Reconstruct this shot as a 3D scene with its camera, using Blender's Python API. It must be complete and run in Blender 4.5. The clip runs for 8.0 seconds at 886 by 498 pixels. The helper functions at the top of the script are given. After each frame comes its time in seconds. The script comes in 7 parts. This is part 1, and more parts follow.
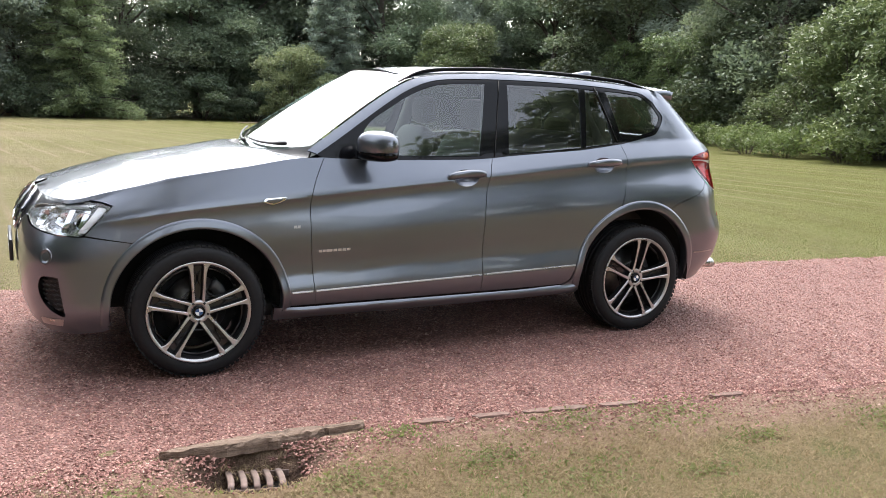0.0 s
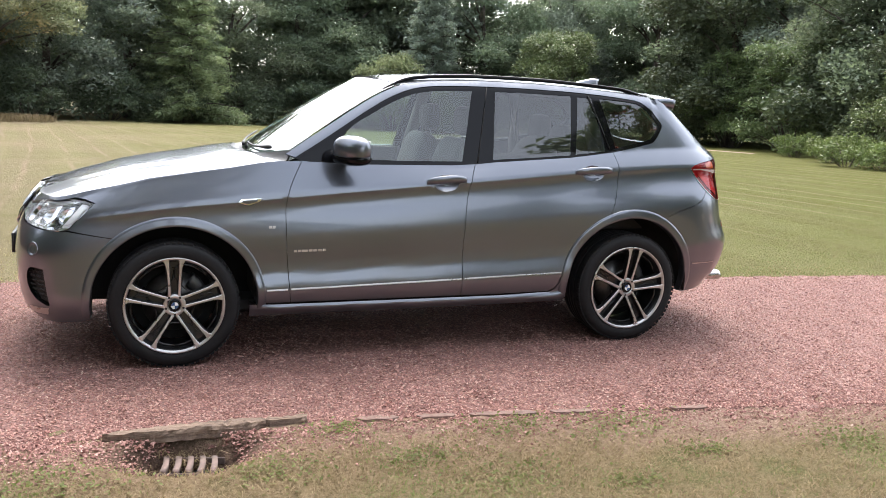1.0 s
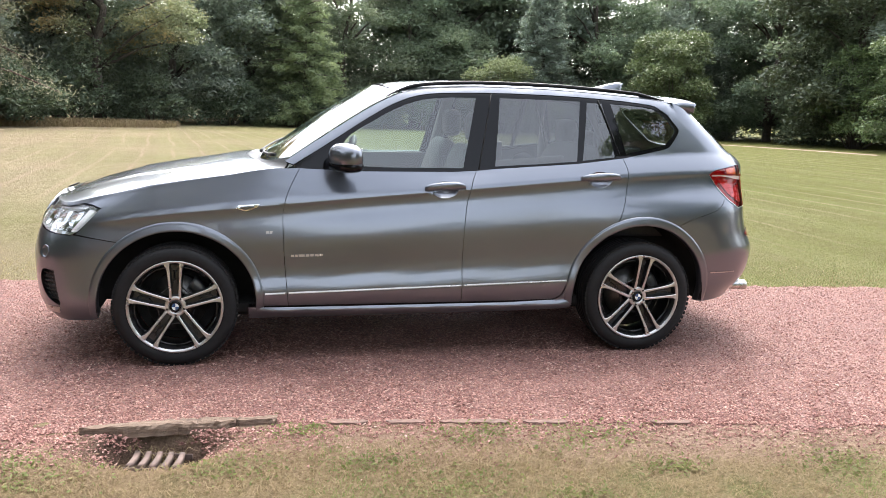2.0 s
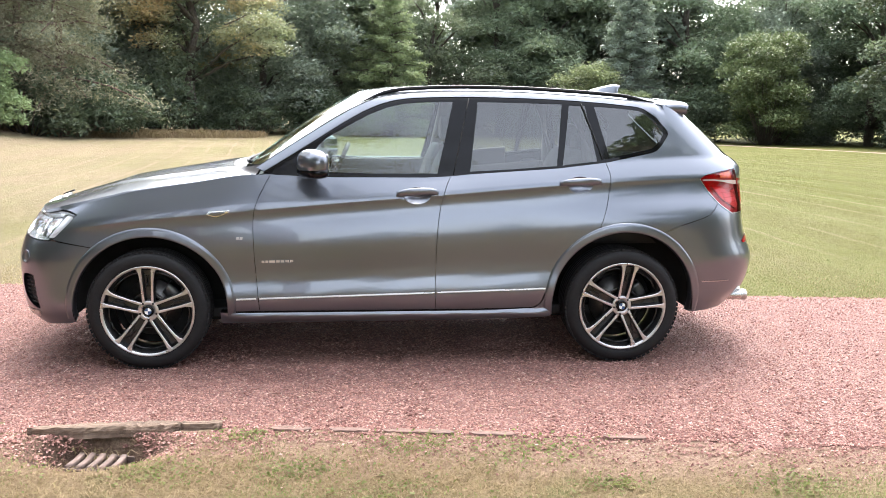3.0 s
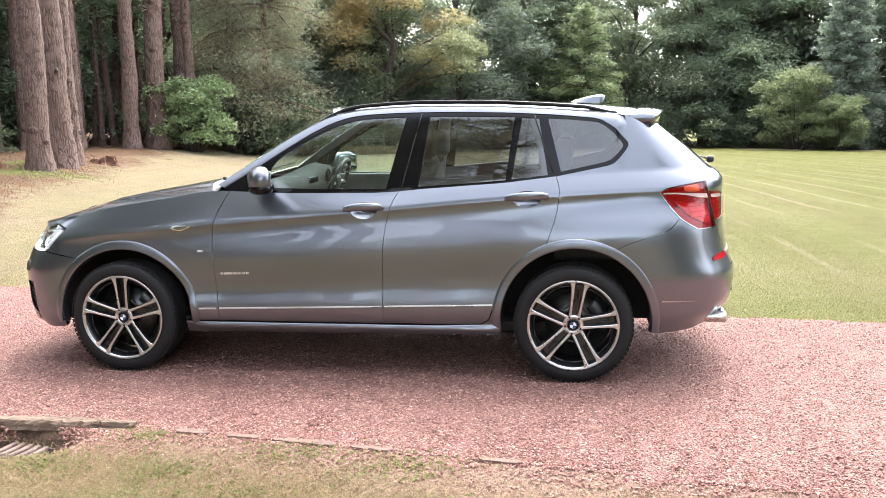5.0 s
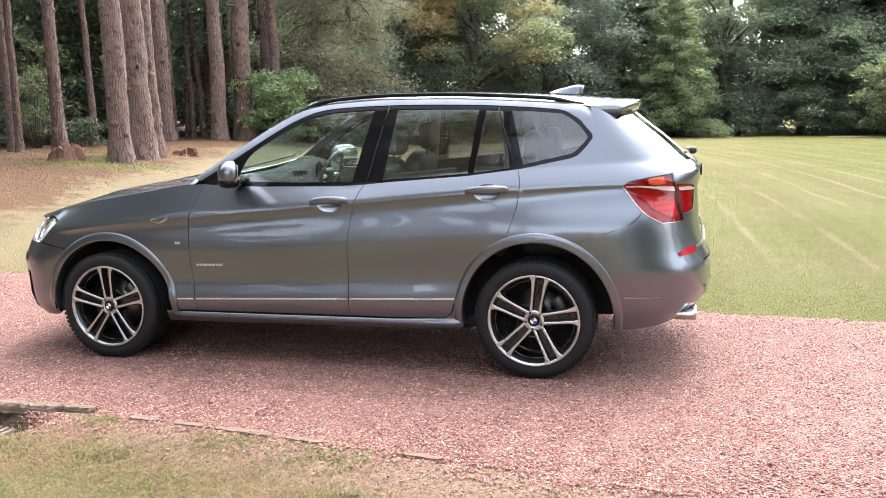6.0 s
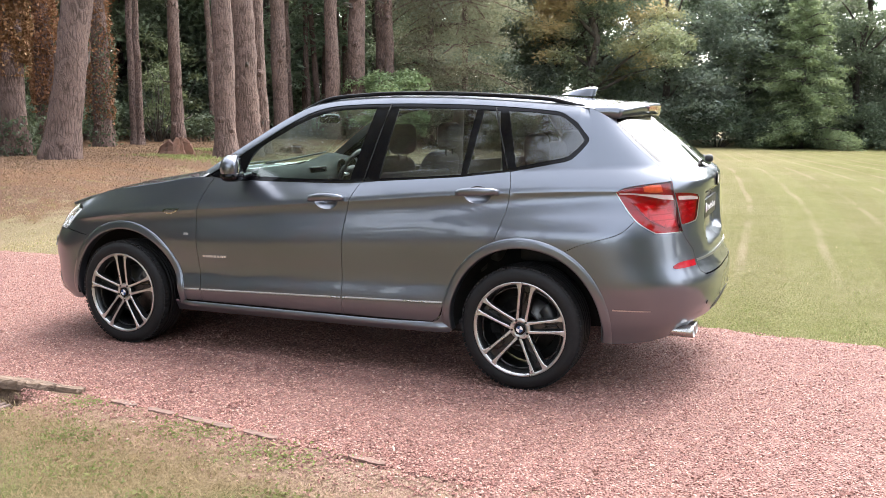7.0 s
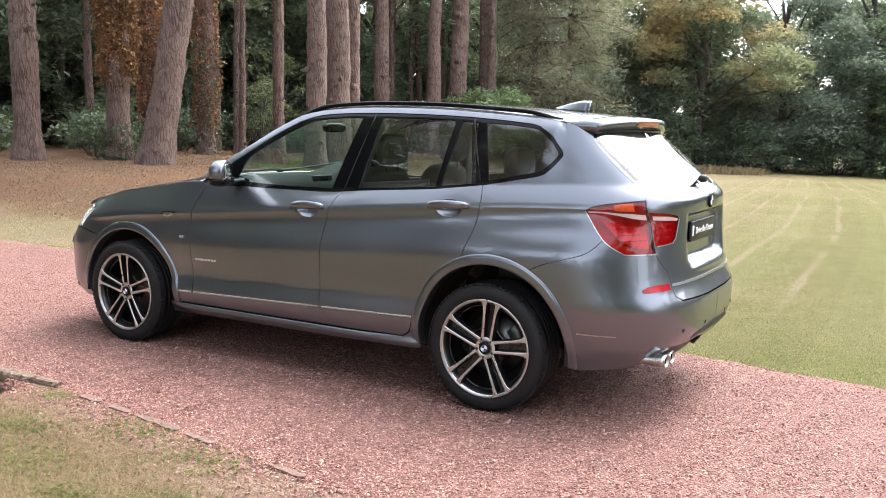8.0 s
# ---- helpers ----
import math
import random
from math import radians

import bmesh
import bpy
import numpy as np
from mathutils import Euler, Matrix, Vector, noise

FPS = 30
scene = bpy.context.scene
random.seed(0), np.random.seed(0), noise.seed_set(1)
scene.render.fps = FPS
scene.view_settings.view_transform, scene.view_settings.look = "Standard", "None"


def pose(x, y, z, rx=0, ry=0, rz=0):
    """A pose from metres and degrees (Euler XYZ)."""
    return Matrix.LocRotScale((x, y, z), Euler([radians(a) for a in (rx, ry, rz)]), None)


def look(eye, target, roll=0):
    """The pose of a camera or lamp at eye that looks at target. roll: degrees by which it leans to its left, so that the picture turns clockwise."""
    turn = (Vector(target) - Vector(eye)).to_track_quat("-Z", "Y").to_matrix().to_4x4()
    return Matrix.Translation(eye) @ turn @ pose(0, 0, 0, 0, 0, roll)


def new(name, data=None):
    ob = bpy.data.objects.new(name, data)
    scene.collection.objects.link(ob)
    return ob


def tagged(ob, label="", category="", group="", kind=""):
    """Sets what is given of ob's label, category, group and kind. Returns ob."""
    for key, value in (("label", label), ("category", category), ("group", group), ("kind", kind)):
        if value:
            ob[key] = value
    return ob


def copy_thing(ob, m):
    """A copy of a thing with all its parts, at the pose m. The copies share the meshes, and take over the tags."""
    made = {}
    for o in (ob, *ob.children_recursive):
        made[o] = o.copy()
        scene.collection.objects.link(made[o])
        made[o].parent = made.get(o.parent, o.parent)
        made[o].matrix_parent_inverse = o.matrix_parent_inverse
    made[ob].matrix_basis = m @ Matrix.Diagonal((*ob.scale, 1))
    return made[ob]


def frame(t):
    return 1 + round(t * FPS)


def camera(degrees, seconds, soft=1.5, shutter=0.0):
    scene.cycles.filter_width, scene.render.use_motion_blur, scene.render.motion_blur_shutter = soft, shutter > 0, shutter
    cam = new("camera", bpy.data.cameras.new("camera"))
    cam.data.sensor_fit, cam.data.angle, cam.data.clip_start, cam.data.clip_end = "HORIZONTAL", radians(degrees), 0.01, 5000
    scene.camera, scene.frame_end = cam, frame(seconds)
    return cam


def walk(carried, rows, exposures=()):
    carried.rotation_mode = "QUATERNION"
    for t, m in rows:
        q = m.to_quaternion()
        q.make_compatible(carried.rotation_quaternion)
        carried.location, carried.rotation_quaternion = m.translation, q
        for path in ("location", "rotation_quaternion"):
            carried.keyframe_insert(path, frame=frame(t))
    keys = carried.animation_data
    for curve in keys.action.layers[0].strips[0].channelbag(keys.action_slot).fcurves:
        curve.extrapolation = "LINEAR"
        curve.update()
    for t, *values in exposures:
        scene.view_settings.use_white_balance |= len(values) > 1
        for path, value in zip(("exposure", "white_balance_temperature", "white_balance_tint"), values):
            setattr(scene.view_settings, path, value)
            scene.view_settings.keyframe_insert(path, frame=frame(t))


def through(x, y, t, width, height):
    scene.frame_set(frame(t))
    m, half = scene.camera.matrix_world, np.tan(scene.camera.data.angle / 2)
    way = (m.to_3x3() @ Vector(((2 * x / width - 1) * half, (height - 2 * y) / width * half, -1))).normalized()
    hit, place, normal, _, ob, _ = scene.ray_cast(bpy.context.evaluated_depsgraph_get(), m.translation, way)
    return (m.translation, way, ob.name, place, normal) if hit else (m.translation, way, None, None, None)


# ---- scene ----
from mathutils import geometry
cam = camera(52.4, 8.0, soft=0.6)
PATH = [
    (0, (-2.292, -5.521, 1.534), (-1.418, -3.757, 1.182), 1.9),
    (0.5, (-2.0, -5.77, 1.571), (-1.244, -3.952, 1.222), 1.9),
    (1, (-1.627, -5.894, 1.552), (-0.971, -4.036, 1.209), 2.2),
    (1.5, (-1.261, -6.019, 1.579), (-0.72, -4.124, 1.236), 1.6),
    (1.7, (-1.128, -6.082, 1.603), (-0.653, -4.17, 1.255), 1.6),
    (2.8, (-0.339, -6.119, 1.603), (-0.099, -4.161, 1.268), 0.7),
    (3, (-0.178, -6.132, 1.594), (0.005, -4.168, 1.261), 0.6),
    (3.5, (0.211, -6.16, 1.604), (0.256, -4.188, 1.275), 0.7),
    (4, (0.617, -6.109, 1.588), (0.545, -4.136, 1.269), 0.3),
    (4.5, (1.052, -6.135, 1.592), (0.842, -4.17, 1.283), -0.4),
    (4.7, (1.211, -6.128, 1.601), (0.965, -4.167, 1.295), -0.7),
    (5.8, (2.103, -5.935, 1.591), (1.619, -4.019, 1.282), -1.6),
    (6, (2.246, -5.903, 1.601), (1.724, -3.999, 1.281), -1.7),
    (6.5, (2.58, -5.719, 1.573), (1.94, -3.852, 1.25), -1.1),
    (7, (2.937, -5.548, 1.56), (2.157, -3.732, 1.253), -0.4),
    (7.5, (3.265, -5.358, 1.533), (2.304, -3.625, 1.262), 1.3),
    (8, (3.594, -5.077, 1.521), (2.587, -3.37, 1.252), 1.1),
]
EXPOSURES = [(0.0, 0.70), (1.5, 0.82), (3.0, 1.27), (4.5, 1.41), (6.5, 1.22), (8.0, 1.05)]
walk(cam, [(t, look(eye, target, roll)) for t, eye, target, roll in PATH], EXPOSURES)

# ---------------------------------------------------------------- light
SUN_ELEV, SUN_AZ = 60.0, 74.0   # degrees; azimuth from +x towards +y
world = bpy.data.worlds.new("sky")
scene.world = world
world.use_nodes = True
wn, wl = world.node_tree.nodes, world.node_tree.links
wn.clear()
sky = wn.new("ShaderNodeTexSky")
sky.sky_type = "NISHITA"
sky.sun_disc = False
sky.sun_elevation = radians(SUN_ELEV)
sky.sun_rotation = radians(90.0 - SUN_AZ)
sky.dust_density, sky.air_density, sky.ozone_density = 4.0, 1.0, 1.0
haze = wn.new("ShaderNodeHueSaturation")
haze.inputs["Saturation"].default_value = 0.40
background = wn.new("ShaderNodeBackground")
background.inputs["Strength"].default_value = 0.47
wout = wn.new("ShaderNodeOutputWorld")
wl.new(sky.outputs[0], haze.inputs["Color"])
wl.new(haze.outputs[0], background.inputs[0])
wl.new(background.outputs[0], wout.inputs[0])

sun_data = bpy.data.lights.new("sun", "SUN")
sun_data.energy, sun_data.angle, sun_data.color = 0.7, radians(35), (1.0, 0.955, 0.90)
sun = new("sun", sun_data)
sun.matrix_world = look((0, 0, 30), (-math.cos(radians(SUN_AZ)) * 30, -math.sin(radians(SUN_AZ)) * 30, 30 - 30 * math.tan(radians(SUN_ELEV))))


# ---------------------------------------------------------------- materials
class Nodes:
    """A small wrapper round a material's node tree."""

    def __init__(self, name):
        self.mat = bpy.data.materials.new(name)
        self.mat.use_nodes = True
        self.tree = self.mat.node_tree
        self.tree.nodes.clear()
        self.out = self.tree.nodes.new("ShaderNodeOutputMaterial")

    def add(self, kind, **inputs):
        n = self.tree.nodes.new("ShaderNode" + kind)
        for k, v in inputs.items():
            self.set(n, k.replace("_", " "), v)
        return n

    def set(self, n, key, v):
        sock = n.inputs[key]
        if hasattr(v, "outputs"):
            v = v.outputs[0]
        if hasattr(v, "is_linked"):
            self.tree.links.new(v, sock)
        else:
            sock.default_value = v

    def coords(self, which="Object"):
        return self.add("TexCoord").outputs[which]

    def noise(self, scale, detail=4.0, rough=0.55, vec=None, which="Object"):
        n = self.add("TexNoise", Scale=scale, Detail=detail, Roughness=rough)
        self.set(n, "Vector", vec if vec is not None else self.coords(which))
        return n.outputs["Fac"]

    def ramp(self, fac, lo, hi, a=0.0, b=1.0):
        n = self.add("MapRange")
        self.set(n, "Value", fac)
        for i, v in zip((1, 2, 3, 4), (lo, hi, a, b)):
            n.inputs[i].default_value = v
        n.clamp = True
        return n.outputs[0]

    def mix(self, fac, a, b, mode="MIX"):
        n = self.tree.nodes.new("ShaderNodeMix")
        n.data_type, n.blend_type = "RGBA", mode
        for i, v in ((0, fac), (6, a), (7, b)):
            if hasattr(v, "is_linked"):
                self.tree.links.new(v, n.inputs[i])
            elif i == 0:
                n.inputs[i].default_value = v
            else:
                n.inputs[i].default_value = (*v, 1.0)
        return n.outputs[2]

    def math(self, op, a, b=0.0):
        n = self.tree.nodes.new("ShaderNodeMath")
        n.operation = op
        for i, v in enumerate((a, b)):
            if hasattr(v, "is_linked"):
                self.tree.links.new(v, n.inputs[i])
            else:
                n.inputs[i].default_value = v
        return n.outputs[0]

    def bump(self, height, strength, distance):
        n = self.add("Bump", Strength=strength, Distance=distance)
        self.set(n, "Height", height)
        return n.outputs[0]

    def done(self, shader):
        self.tree.links.new(shader.outputs[0], self.out.inputs[0])
        return self.mat


def plain(name, color, rough=0.5, metal=0.0, vary=0.12, scale=30.0, bump=0.0, coat=0.0, spec=0.5, bscale=None):
    """A surface of one colour with grain and a little wear at two scales."""
    k = Nodes(name)
    fine, broad = k.noise(scale, 5), k.noise(scale * 0.13, 3)
    f = k.math("ADD", k.math("MULTIPLY", fine, 0.5), k.math("MULTIPLY", broad, 0.5))
    lo = [c * (1 - vary) for c in color]
    hi = [min(1, c * (1 + vary)) for c in color]
    p = k.add("BsdfPrincipled", Metallic=metal, Coat_Weight=coat, Coat_Roughness=0.04)
    p.inputs["Specular IOR Level"].default_value = spec
    k.set(p, "Base Color", k.mix(k.ramp(f, 0.35, 0.65), lo, hi))
    k.set(p, "Roughness", k.ramp(broad, 0.3, 0.7, max(0.02, rough * 0.85), min(1, rough * 1.15)))
    if bump:
        k.set(p, "Normal", k.bump(k.noise(bscale or scale * 3, 4), 0.6, bump))
    return k.done(p)


def paint_material():
    k = Nodes("grey_metallic_paint")
    cloud = k.noise(1.3, 3, 0.5)
    tone = k.mix(k.ramp(cloud, 0.3, 0.7), (0.137, 0.149, 0.176), (0.150, 0.163, 0.190))
    road = k.add("SeparateXYZ")
    k.set(road, 0, k.coords())
    dust = k.math("MULTIPLY", k.ramp(k.noise(7, 5, 0.6), 0.4, 0.7), k.ramp(road.outputs[2], 0.30, 0.75, 0.10, 0.0))
    p = k.add("BsdfPrincipled", Metallic=0.84, Coat_Weight=1.0, Coat_Roughness=0.015, Coat_IOR=1.5)
    k.set(p, "Base Color", k.mix(dust, tone, (0.274, 0.228, 0.194)))
    k.set(p, "Roughness", k.ramp(cloud, 0.3, 0.7, 0.29, 0.32))
    return k.done(p)


def glass_material(name, tint, gloss=0.0, rim=0.85):
    """A thin tinted pane: clear straight through, mirror-like by Fresnel."""
    k = Nodes(name)
    clear = k.add("BsdfTransparent", Color=(*tint, 1))
    shine = k.add("BsdfGlossy", Color=(1, 1, 1, 1), Roughness=0.01)
    edge = k.math("POWER", k.add("LayerWeight", Blend=0.5).outputs["Facing"], 4.2)
    m = k.add("MixShader")
    k.set(m, 0, k.math("MINIMUM", k.math("ADD", k.math("MULTIPLY", edge, rim), 0.045 + gloss), 1.0))
    k.tree.links.new(clear.outputs[0], m.inputs[1])
    k.tree.links.new(shine.outputs[0], m.inputs[2])
    return k.done(m)


def leaf_material(name, dark, light, rough=0.45, through=0.52, tip=None, sat=0.74):
    """Leaves: the tone differs from leaf to leaf and from bough to bough; some light passes."""
    k = Nodes(name)
    geo = k.add("NewGeometry")
    bough = k.noise(0.55, 3, vec=k.coords("Object"))
    f = k.math("ADD", k.math("MULTIPLY", geo.outputs["Random Per Island"], 0.55), k.math("MULTIPLY", k.ramp(bough, 0.3, 0.7), 0.45))
    col = k.mix(f, dark, light)
    if tip:
        col = k.mix(k.ramp(k.noise(0.3, 2), 0.40, 0.58, 0.0, 0.7), col, tip)
    info = k.add("ObjectInfo")
    hue = k.add("HueSaturation", Saturation=sat, Fac=1.0)
    k.set(hue, "Value", k.ramp(info.outputs["Random"], 0, 1, 0.98, 1.42))
    k.set(hue, "Hue", k.ramp(info.outputs["Random"], 0, 1, 0.482, 0.515))
    k.set(hue, "Color", col)
    p = k.add("BsdfPrincipled", Roughness=rough)
    p.inputs["Specular IOR Level"].default_value = 0.35
    k.set(p, "Base Color", hue.outputs[0])
    t = k.add("BsdfTranslucent")
    k.set(t, "Color", k.mix(0.35, hue.outputs[0], (0.27, 0.33, 0.13)))
    m = k.add("MixShader")
    m.inputs[0].default_value = through
    k.tree.links.new(p.outputs[0], m.inputs[1])
    k.tree.links.new(t.outputs[0], m.inputs[2])
    return k.done(m)


def bark_material(name, dark, light, scale=1.0):
    k = Nodes(name)
    mp = k.add("Mapping")
    k.set(mp, "Vector", k.coords("Object"))
    mp.inputs["Scale"].default_value = (13 * scale, 13 * scale, 3.4 * scale)
    plates = k.add("TexVoronoi", Scale=1.0, Randomness=1.0)
    plates.feature = "DISTANCE_TO_EDGE"
    k.set(plates, "Vector", mp.outputs[0])
    warp = k.noise(5, 4, 0.6)
    crack = k.ramp(k.math("ADD", plates.outputs["Distance"], k.ramp(warp, 0.3, 0.7, -0.20, 0.20)), -0.10, 0.20, 0.30, 1.0)
    fine = k.noise(14, 6, vec=mp.outputs[0])
    broad = k.noise(0.9, 3)
    col = k.mix(k.ramp(fine, 0.3, 0.7), dark, light)
    col = k.mix(k.ramp(broad, 0.4, 0.7, 0, 0.45), col, (light[0] * 0.8, light[1] * 0.86, light[2] * 0.95))
    col = k.mix(k.math("SUBTRACT", 1.0, crack), col, [c * 0.7 for c in dark])
    p = k.add("BsdfPrincipled", Roughness=0.92)
    k.set(p, "Base Color", col)
    h = k.math("ADD", k.math("MULTIPLY", crack, 0.8), k.math("MULTIPLY", fine, 0.4))
    k.set(p, "Normal", k.bump(h, 1.0, 0.045))
    return k.done(p)


def lawn_material():
    """Mown summer lawn: straw and green in patches, faint mower stripes, pine litter under the trees, worn verge."""
    k = Nodes("lawn")
    pos = k.coords("Object")
    sep = k.add("SeparateXYZ")
    k.set(sep, 0, pos)
    X, Y = sep.outputs[0], sep.outputs[1]
    fine, mid, broad = k.noise(60, 6, 0.7), k.noise(3.5, 5), k.noise(0.28, 3)
    green = k.mix(k.ramp(fine, 0.32, 0.68), (0.084, 0.085, 0.025), (0.165, 0.160, 0.053))
    straw = k.mix(k.ramp(fine, 0.32, 0.68), (0.172, 0.136, 0.083), (0.290, 0.230, 0.154))
    lush = k.mix(k.ramp(fine, 0.32, 0.68), (0.058, 0.066, 0.010), (0.116, 0.121, 0.020))
    green = k.mix(k.ramp(X, 1.0, 9.0, 0.0, 0.9), green, lush)
    # mower lines: a fan of thin pale lines that bend as they run away from the drive
    turn = k.ramp(X, -5.0, 0.0, 0.0022, 0.0040)
    c = k.math("ADD", X, k.math("MULTIPLY", k.math("MULTIPLY", Y, Y), turn))
    c = k.math("ADD", c, k.ramp(k.noise(0.10, 2), 0.2, 0.8, -0.2, 0.2))
    cell = k.math("FRACT", k.math("MULTIPLY", c, 1.15))
    away = k.math("ABSOLUTE", k.math("SUBTRACT", cell, 0.5))
    broken = k.math("MULTIPLY", k.ramp(k.noise(0.22, 3), 0.38, 0.55), k.ramp(Y, 2.0, 5.0))
    lines = k.math("MULTIPLY", k.ramp(away, 0.085, 0.02), broken)
    band = k.math("GREATER_THAN", k.math("FRACT", k.math("MULTIPLY", c, 0.575)), 0.5)
    dry = k.math("ADD", k.math("MULTIPLY", k.math("MULTIPLY", k.ramp(broad, 0.35, 0.65), k.ramp(X, -4.0, 8.0, 1.0, 0.22)), 0.38), k.math("MULTIPLY", k.math("MULTIPLY", k.ramp(mid, 0.35, 0.7), k.ramp(X, 0.0, 8.0, 1.0, 0.5)), 0.22))
    left = k.ramp(X, -9.0, 1.5, 0.62, 0.0)
    dry = k.math("ADD", dry, left)
    dry = k.math("ADD", dry, k.math("MULTIPLY", lines, 0.5))
    grass = k.mix(dry, green, straw)
    grass = k.mix(k.math("MULTIPLY", band, 0.045), grass, (0.30, 0.34, 0.13))
    # verge by the camera
    verge = k.ramp(Y, -1.7, -2.1)
    vcol = k.mix(k.math("ADD", k.ramp(k.noise(1.9, 5, 0.6), 0.52, 0.74), k.ramp(Y, -2.2, -2.75, 0.0, 0.5)), k.mix(k.ramp(fine, 0.3, 0.7), (0.142, 0.092, 0.054), (0.350, 0.252, 0.162)), k.mix(k.ramp(fine, 0.3, 0.7), (0.080, 0.083, 0.030), (0.186, 0.174, 0.074)))
    grass = k.mix(verge, grass, vcol)
    # trodden soil and crumbs of gravel along the edging
    rim = k.math("ADD", k.math("ADD", Y, k.math("MULTIPLY", k.math("MAXIMUM", k.math("ADD", X, 0.9), 0.0), 0.135)), k.ramp(mid, 0.25, 0.75, -0.16, 0.16))
    worn = k.math("MULTIPLY", k.ramp(rim, -2.32, -1.98), verge)
    grass = k.mix(k.math("MULTIPLY", worn, 0.8), grass, k.mix(k.ramp(fine, 0.3, 0.7), (0.20, 0.125, 0.095), (0.42, 0.29, 0.23)))
    # bare soil round the drain
    dx, dy = k.math("MULTIPLY", k.math("ADD", X, 1.42), 0.7), k.math("MULTIPLY", k.math("ADD", Y, 2.02), 1.5)
    round_ = k.math("ADD", k.math("MULTIPLY", dx, dx), k.math("MULTIPLY", dy, dy))
    round_ = k.math("ADD", round_, k.ramp(mid, 0.2, 0.8, -0.05, 0.05))
    grass = k.mix(k.ramp(round_, 0.085, 0.02), grass, k.mix(k.ramp(fine, 0.3, 0.7), (0.050, 0.032, 0.024), (0.16, 0.105, 0.078)))
    # pine litter on the rise
    d = k.math("ADD", k.math("MULTIPLY", X, -1.0), k.math("MULTIPLY", Y, -0.30))
    d = k.math("ADD", d, k.ramp(mid, 0.2, 0.8, -1.1, 1.1))
    d = k.math("ADD", d, k.ramp(broad, 0.2, 0.8, -1.3, 1.3))
    # a strip of grass stays between the drive and the litter
    rough_y = k.math("ADD", Y, k.ramp(mid, 0.2, 0.8, -0.4, 0.4))
    strip = k.math("MAXIMUM", k.ramp(rough_y, 2.6, 3.6), k.ramp(rough_y, -2.0, -3.0))
    litter_area = k.math("MULTIPLY", k.ramp(d, 5.5, 6.5), strip)
    litter = k.mix(k.ramp(k.noise(38, 6, 0.75), 0.3, 0.7), (0.052, 0.030, 0.020), (0.205, 0.124, 0.080))
    litter = k.mix(k.ramp(mid, 0.55, 0.75, 0, 0.55), litter, (0.15, 0.16, 0.05))
    litter = k.mix(k.ramp(k.noise(0.9, 4, 0.65), 0.42, 0.66, 0, 0.6), litter, (0.165, 0.085, 0.042))
    base = k.mix(litter_area, grass, litter)
    p = k.add("BsdfPrincipled", Roughness=0.95)
    p.inputs["Specular IOR Level"].default_value = 0.15
    k.set(p, "Base Color", base)
    k.set(p, "Normal", k.bump(k.math("ADD", fine, k.noise(180, 3)), 0.9, 0.03))
    return k.done(p)


def gravel_material(name, bed=False):
    k = Nodes(name)
    if bed:
        cell = k.add("TexVoronoi", Scale=62.0)
        k.set(cell, "Vector", k.coords("Object"))
        rnd = k.ramp(cell.outputs["Color"], 0.0, 1.0)
        height = k.ramp(cell.outputs["Distance"], 0.0, 0.6, 1.0, 0.0)
    else:
        rnd = k.add("NewGeometry").outputs["Random Per Island"]
        height = k.noise(160, 4)
    col = k.mix(k.ramp(rnd, 0.0, 0.55), (0.150, 0.070, 0.059), (0.322, 0.161, 0.137))
    col = k.mix(k.ramp(rnd, 0.55, 0.9), col, (0.48, 0.285, 0.240))
    col = k.mix(k.ramp(rnd, 0.92, 1.0), col, (0.52, 0.39, 0.32))
    col = k.mix(k.ramp(k.noise(0.8, 4), 0.35, 0.7, 0, 0.22), col, (0.325, 0.185, 0.156))
    col = k.mix(k.ramp(k.noise(120, 4), 0.35, 0.75, 0, 0.4), col, (0.13, 0.072, 0.063))
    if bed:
        # crevice shade between the stones, painted in as a dark earth tone
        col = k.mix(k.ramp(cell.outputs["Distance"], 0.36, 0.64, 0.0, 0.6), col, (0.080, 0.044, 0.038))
    p = k.add("BsdfPrincipled", Roughness=0.85)
    p.inputs["Specular IOR Level"].default_value = 0.3
    k.set(p, "Base Color", col)
    k.set(p, "Normal", k.bump(height, 1.0 if bed else 0.5, 0.022 if bed else 0.003))
    return k.done(p)


def timber_material():
    """Grey split timber, its grain along x."""
    k = Nodes("weathered_timber")
    mp = k.add("Mapping")
    k.set(mp, "Vector", k.coords("Object"))
    mp.inputs["Scale"].default_value = (5, 60, 60)
    grain, blotch = k.noise(1.0, 6, 0.65, vec=mp.outputs[0]), k.noise(9, 4)
    col = k.mix(k.ramp(grain, 0.32, 0.68), (0.066, 0.043, 0.031), (0.250, 0.178, 0.132))
    col = k.mix(k.ramp(blotch, 0.45, 0.75, 0, 0.5), col, (0.20, 0.14, 0.105))
    p = k.add("BsdfPrincipled", Roughness=0.92)
    k.set(p, "Base Color", col)
    k.set(p, "Normal", k.bump(grain, 1.0, 0.013))
    return k.done(p)


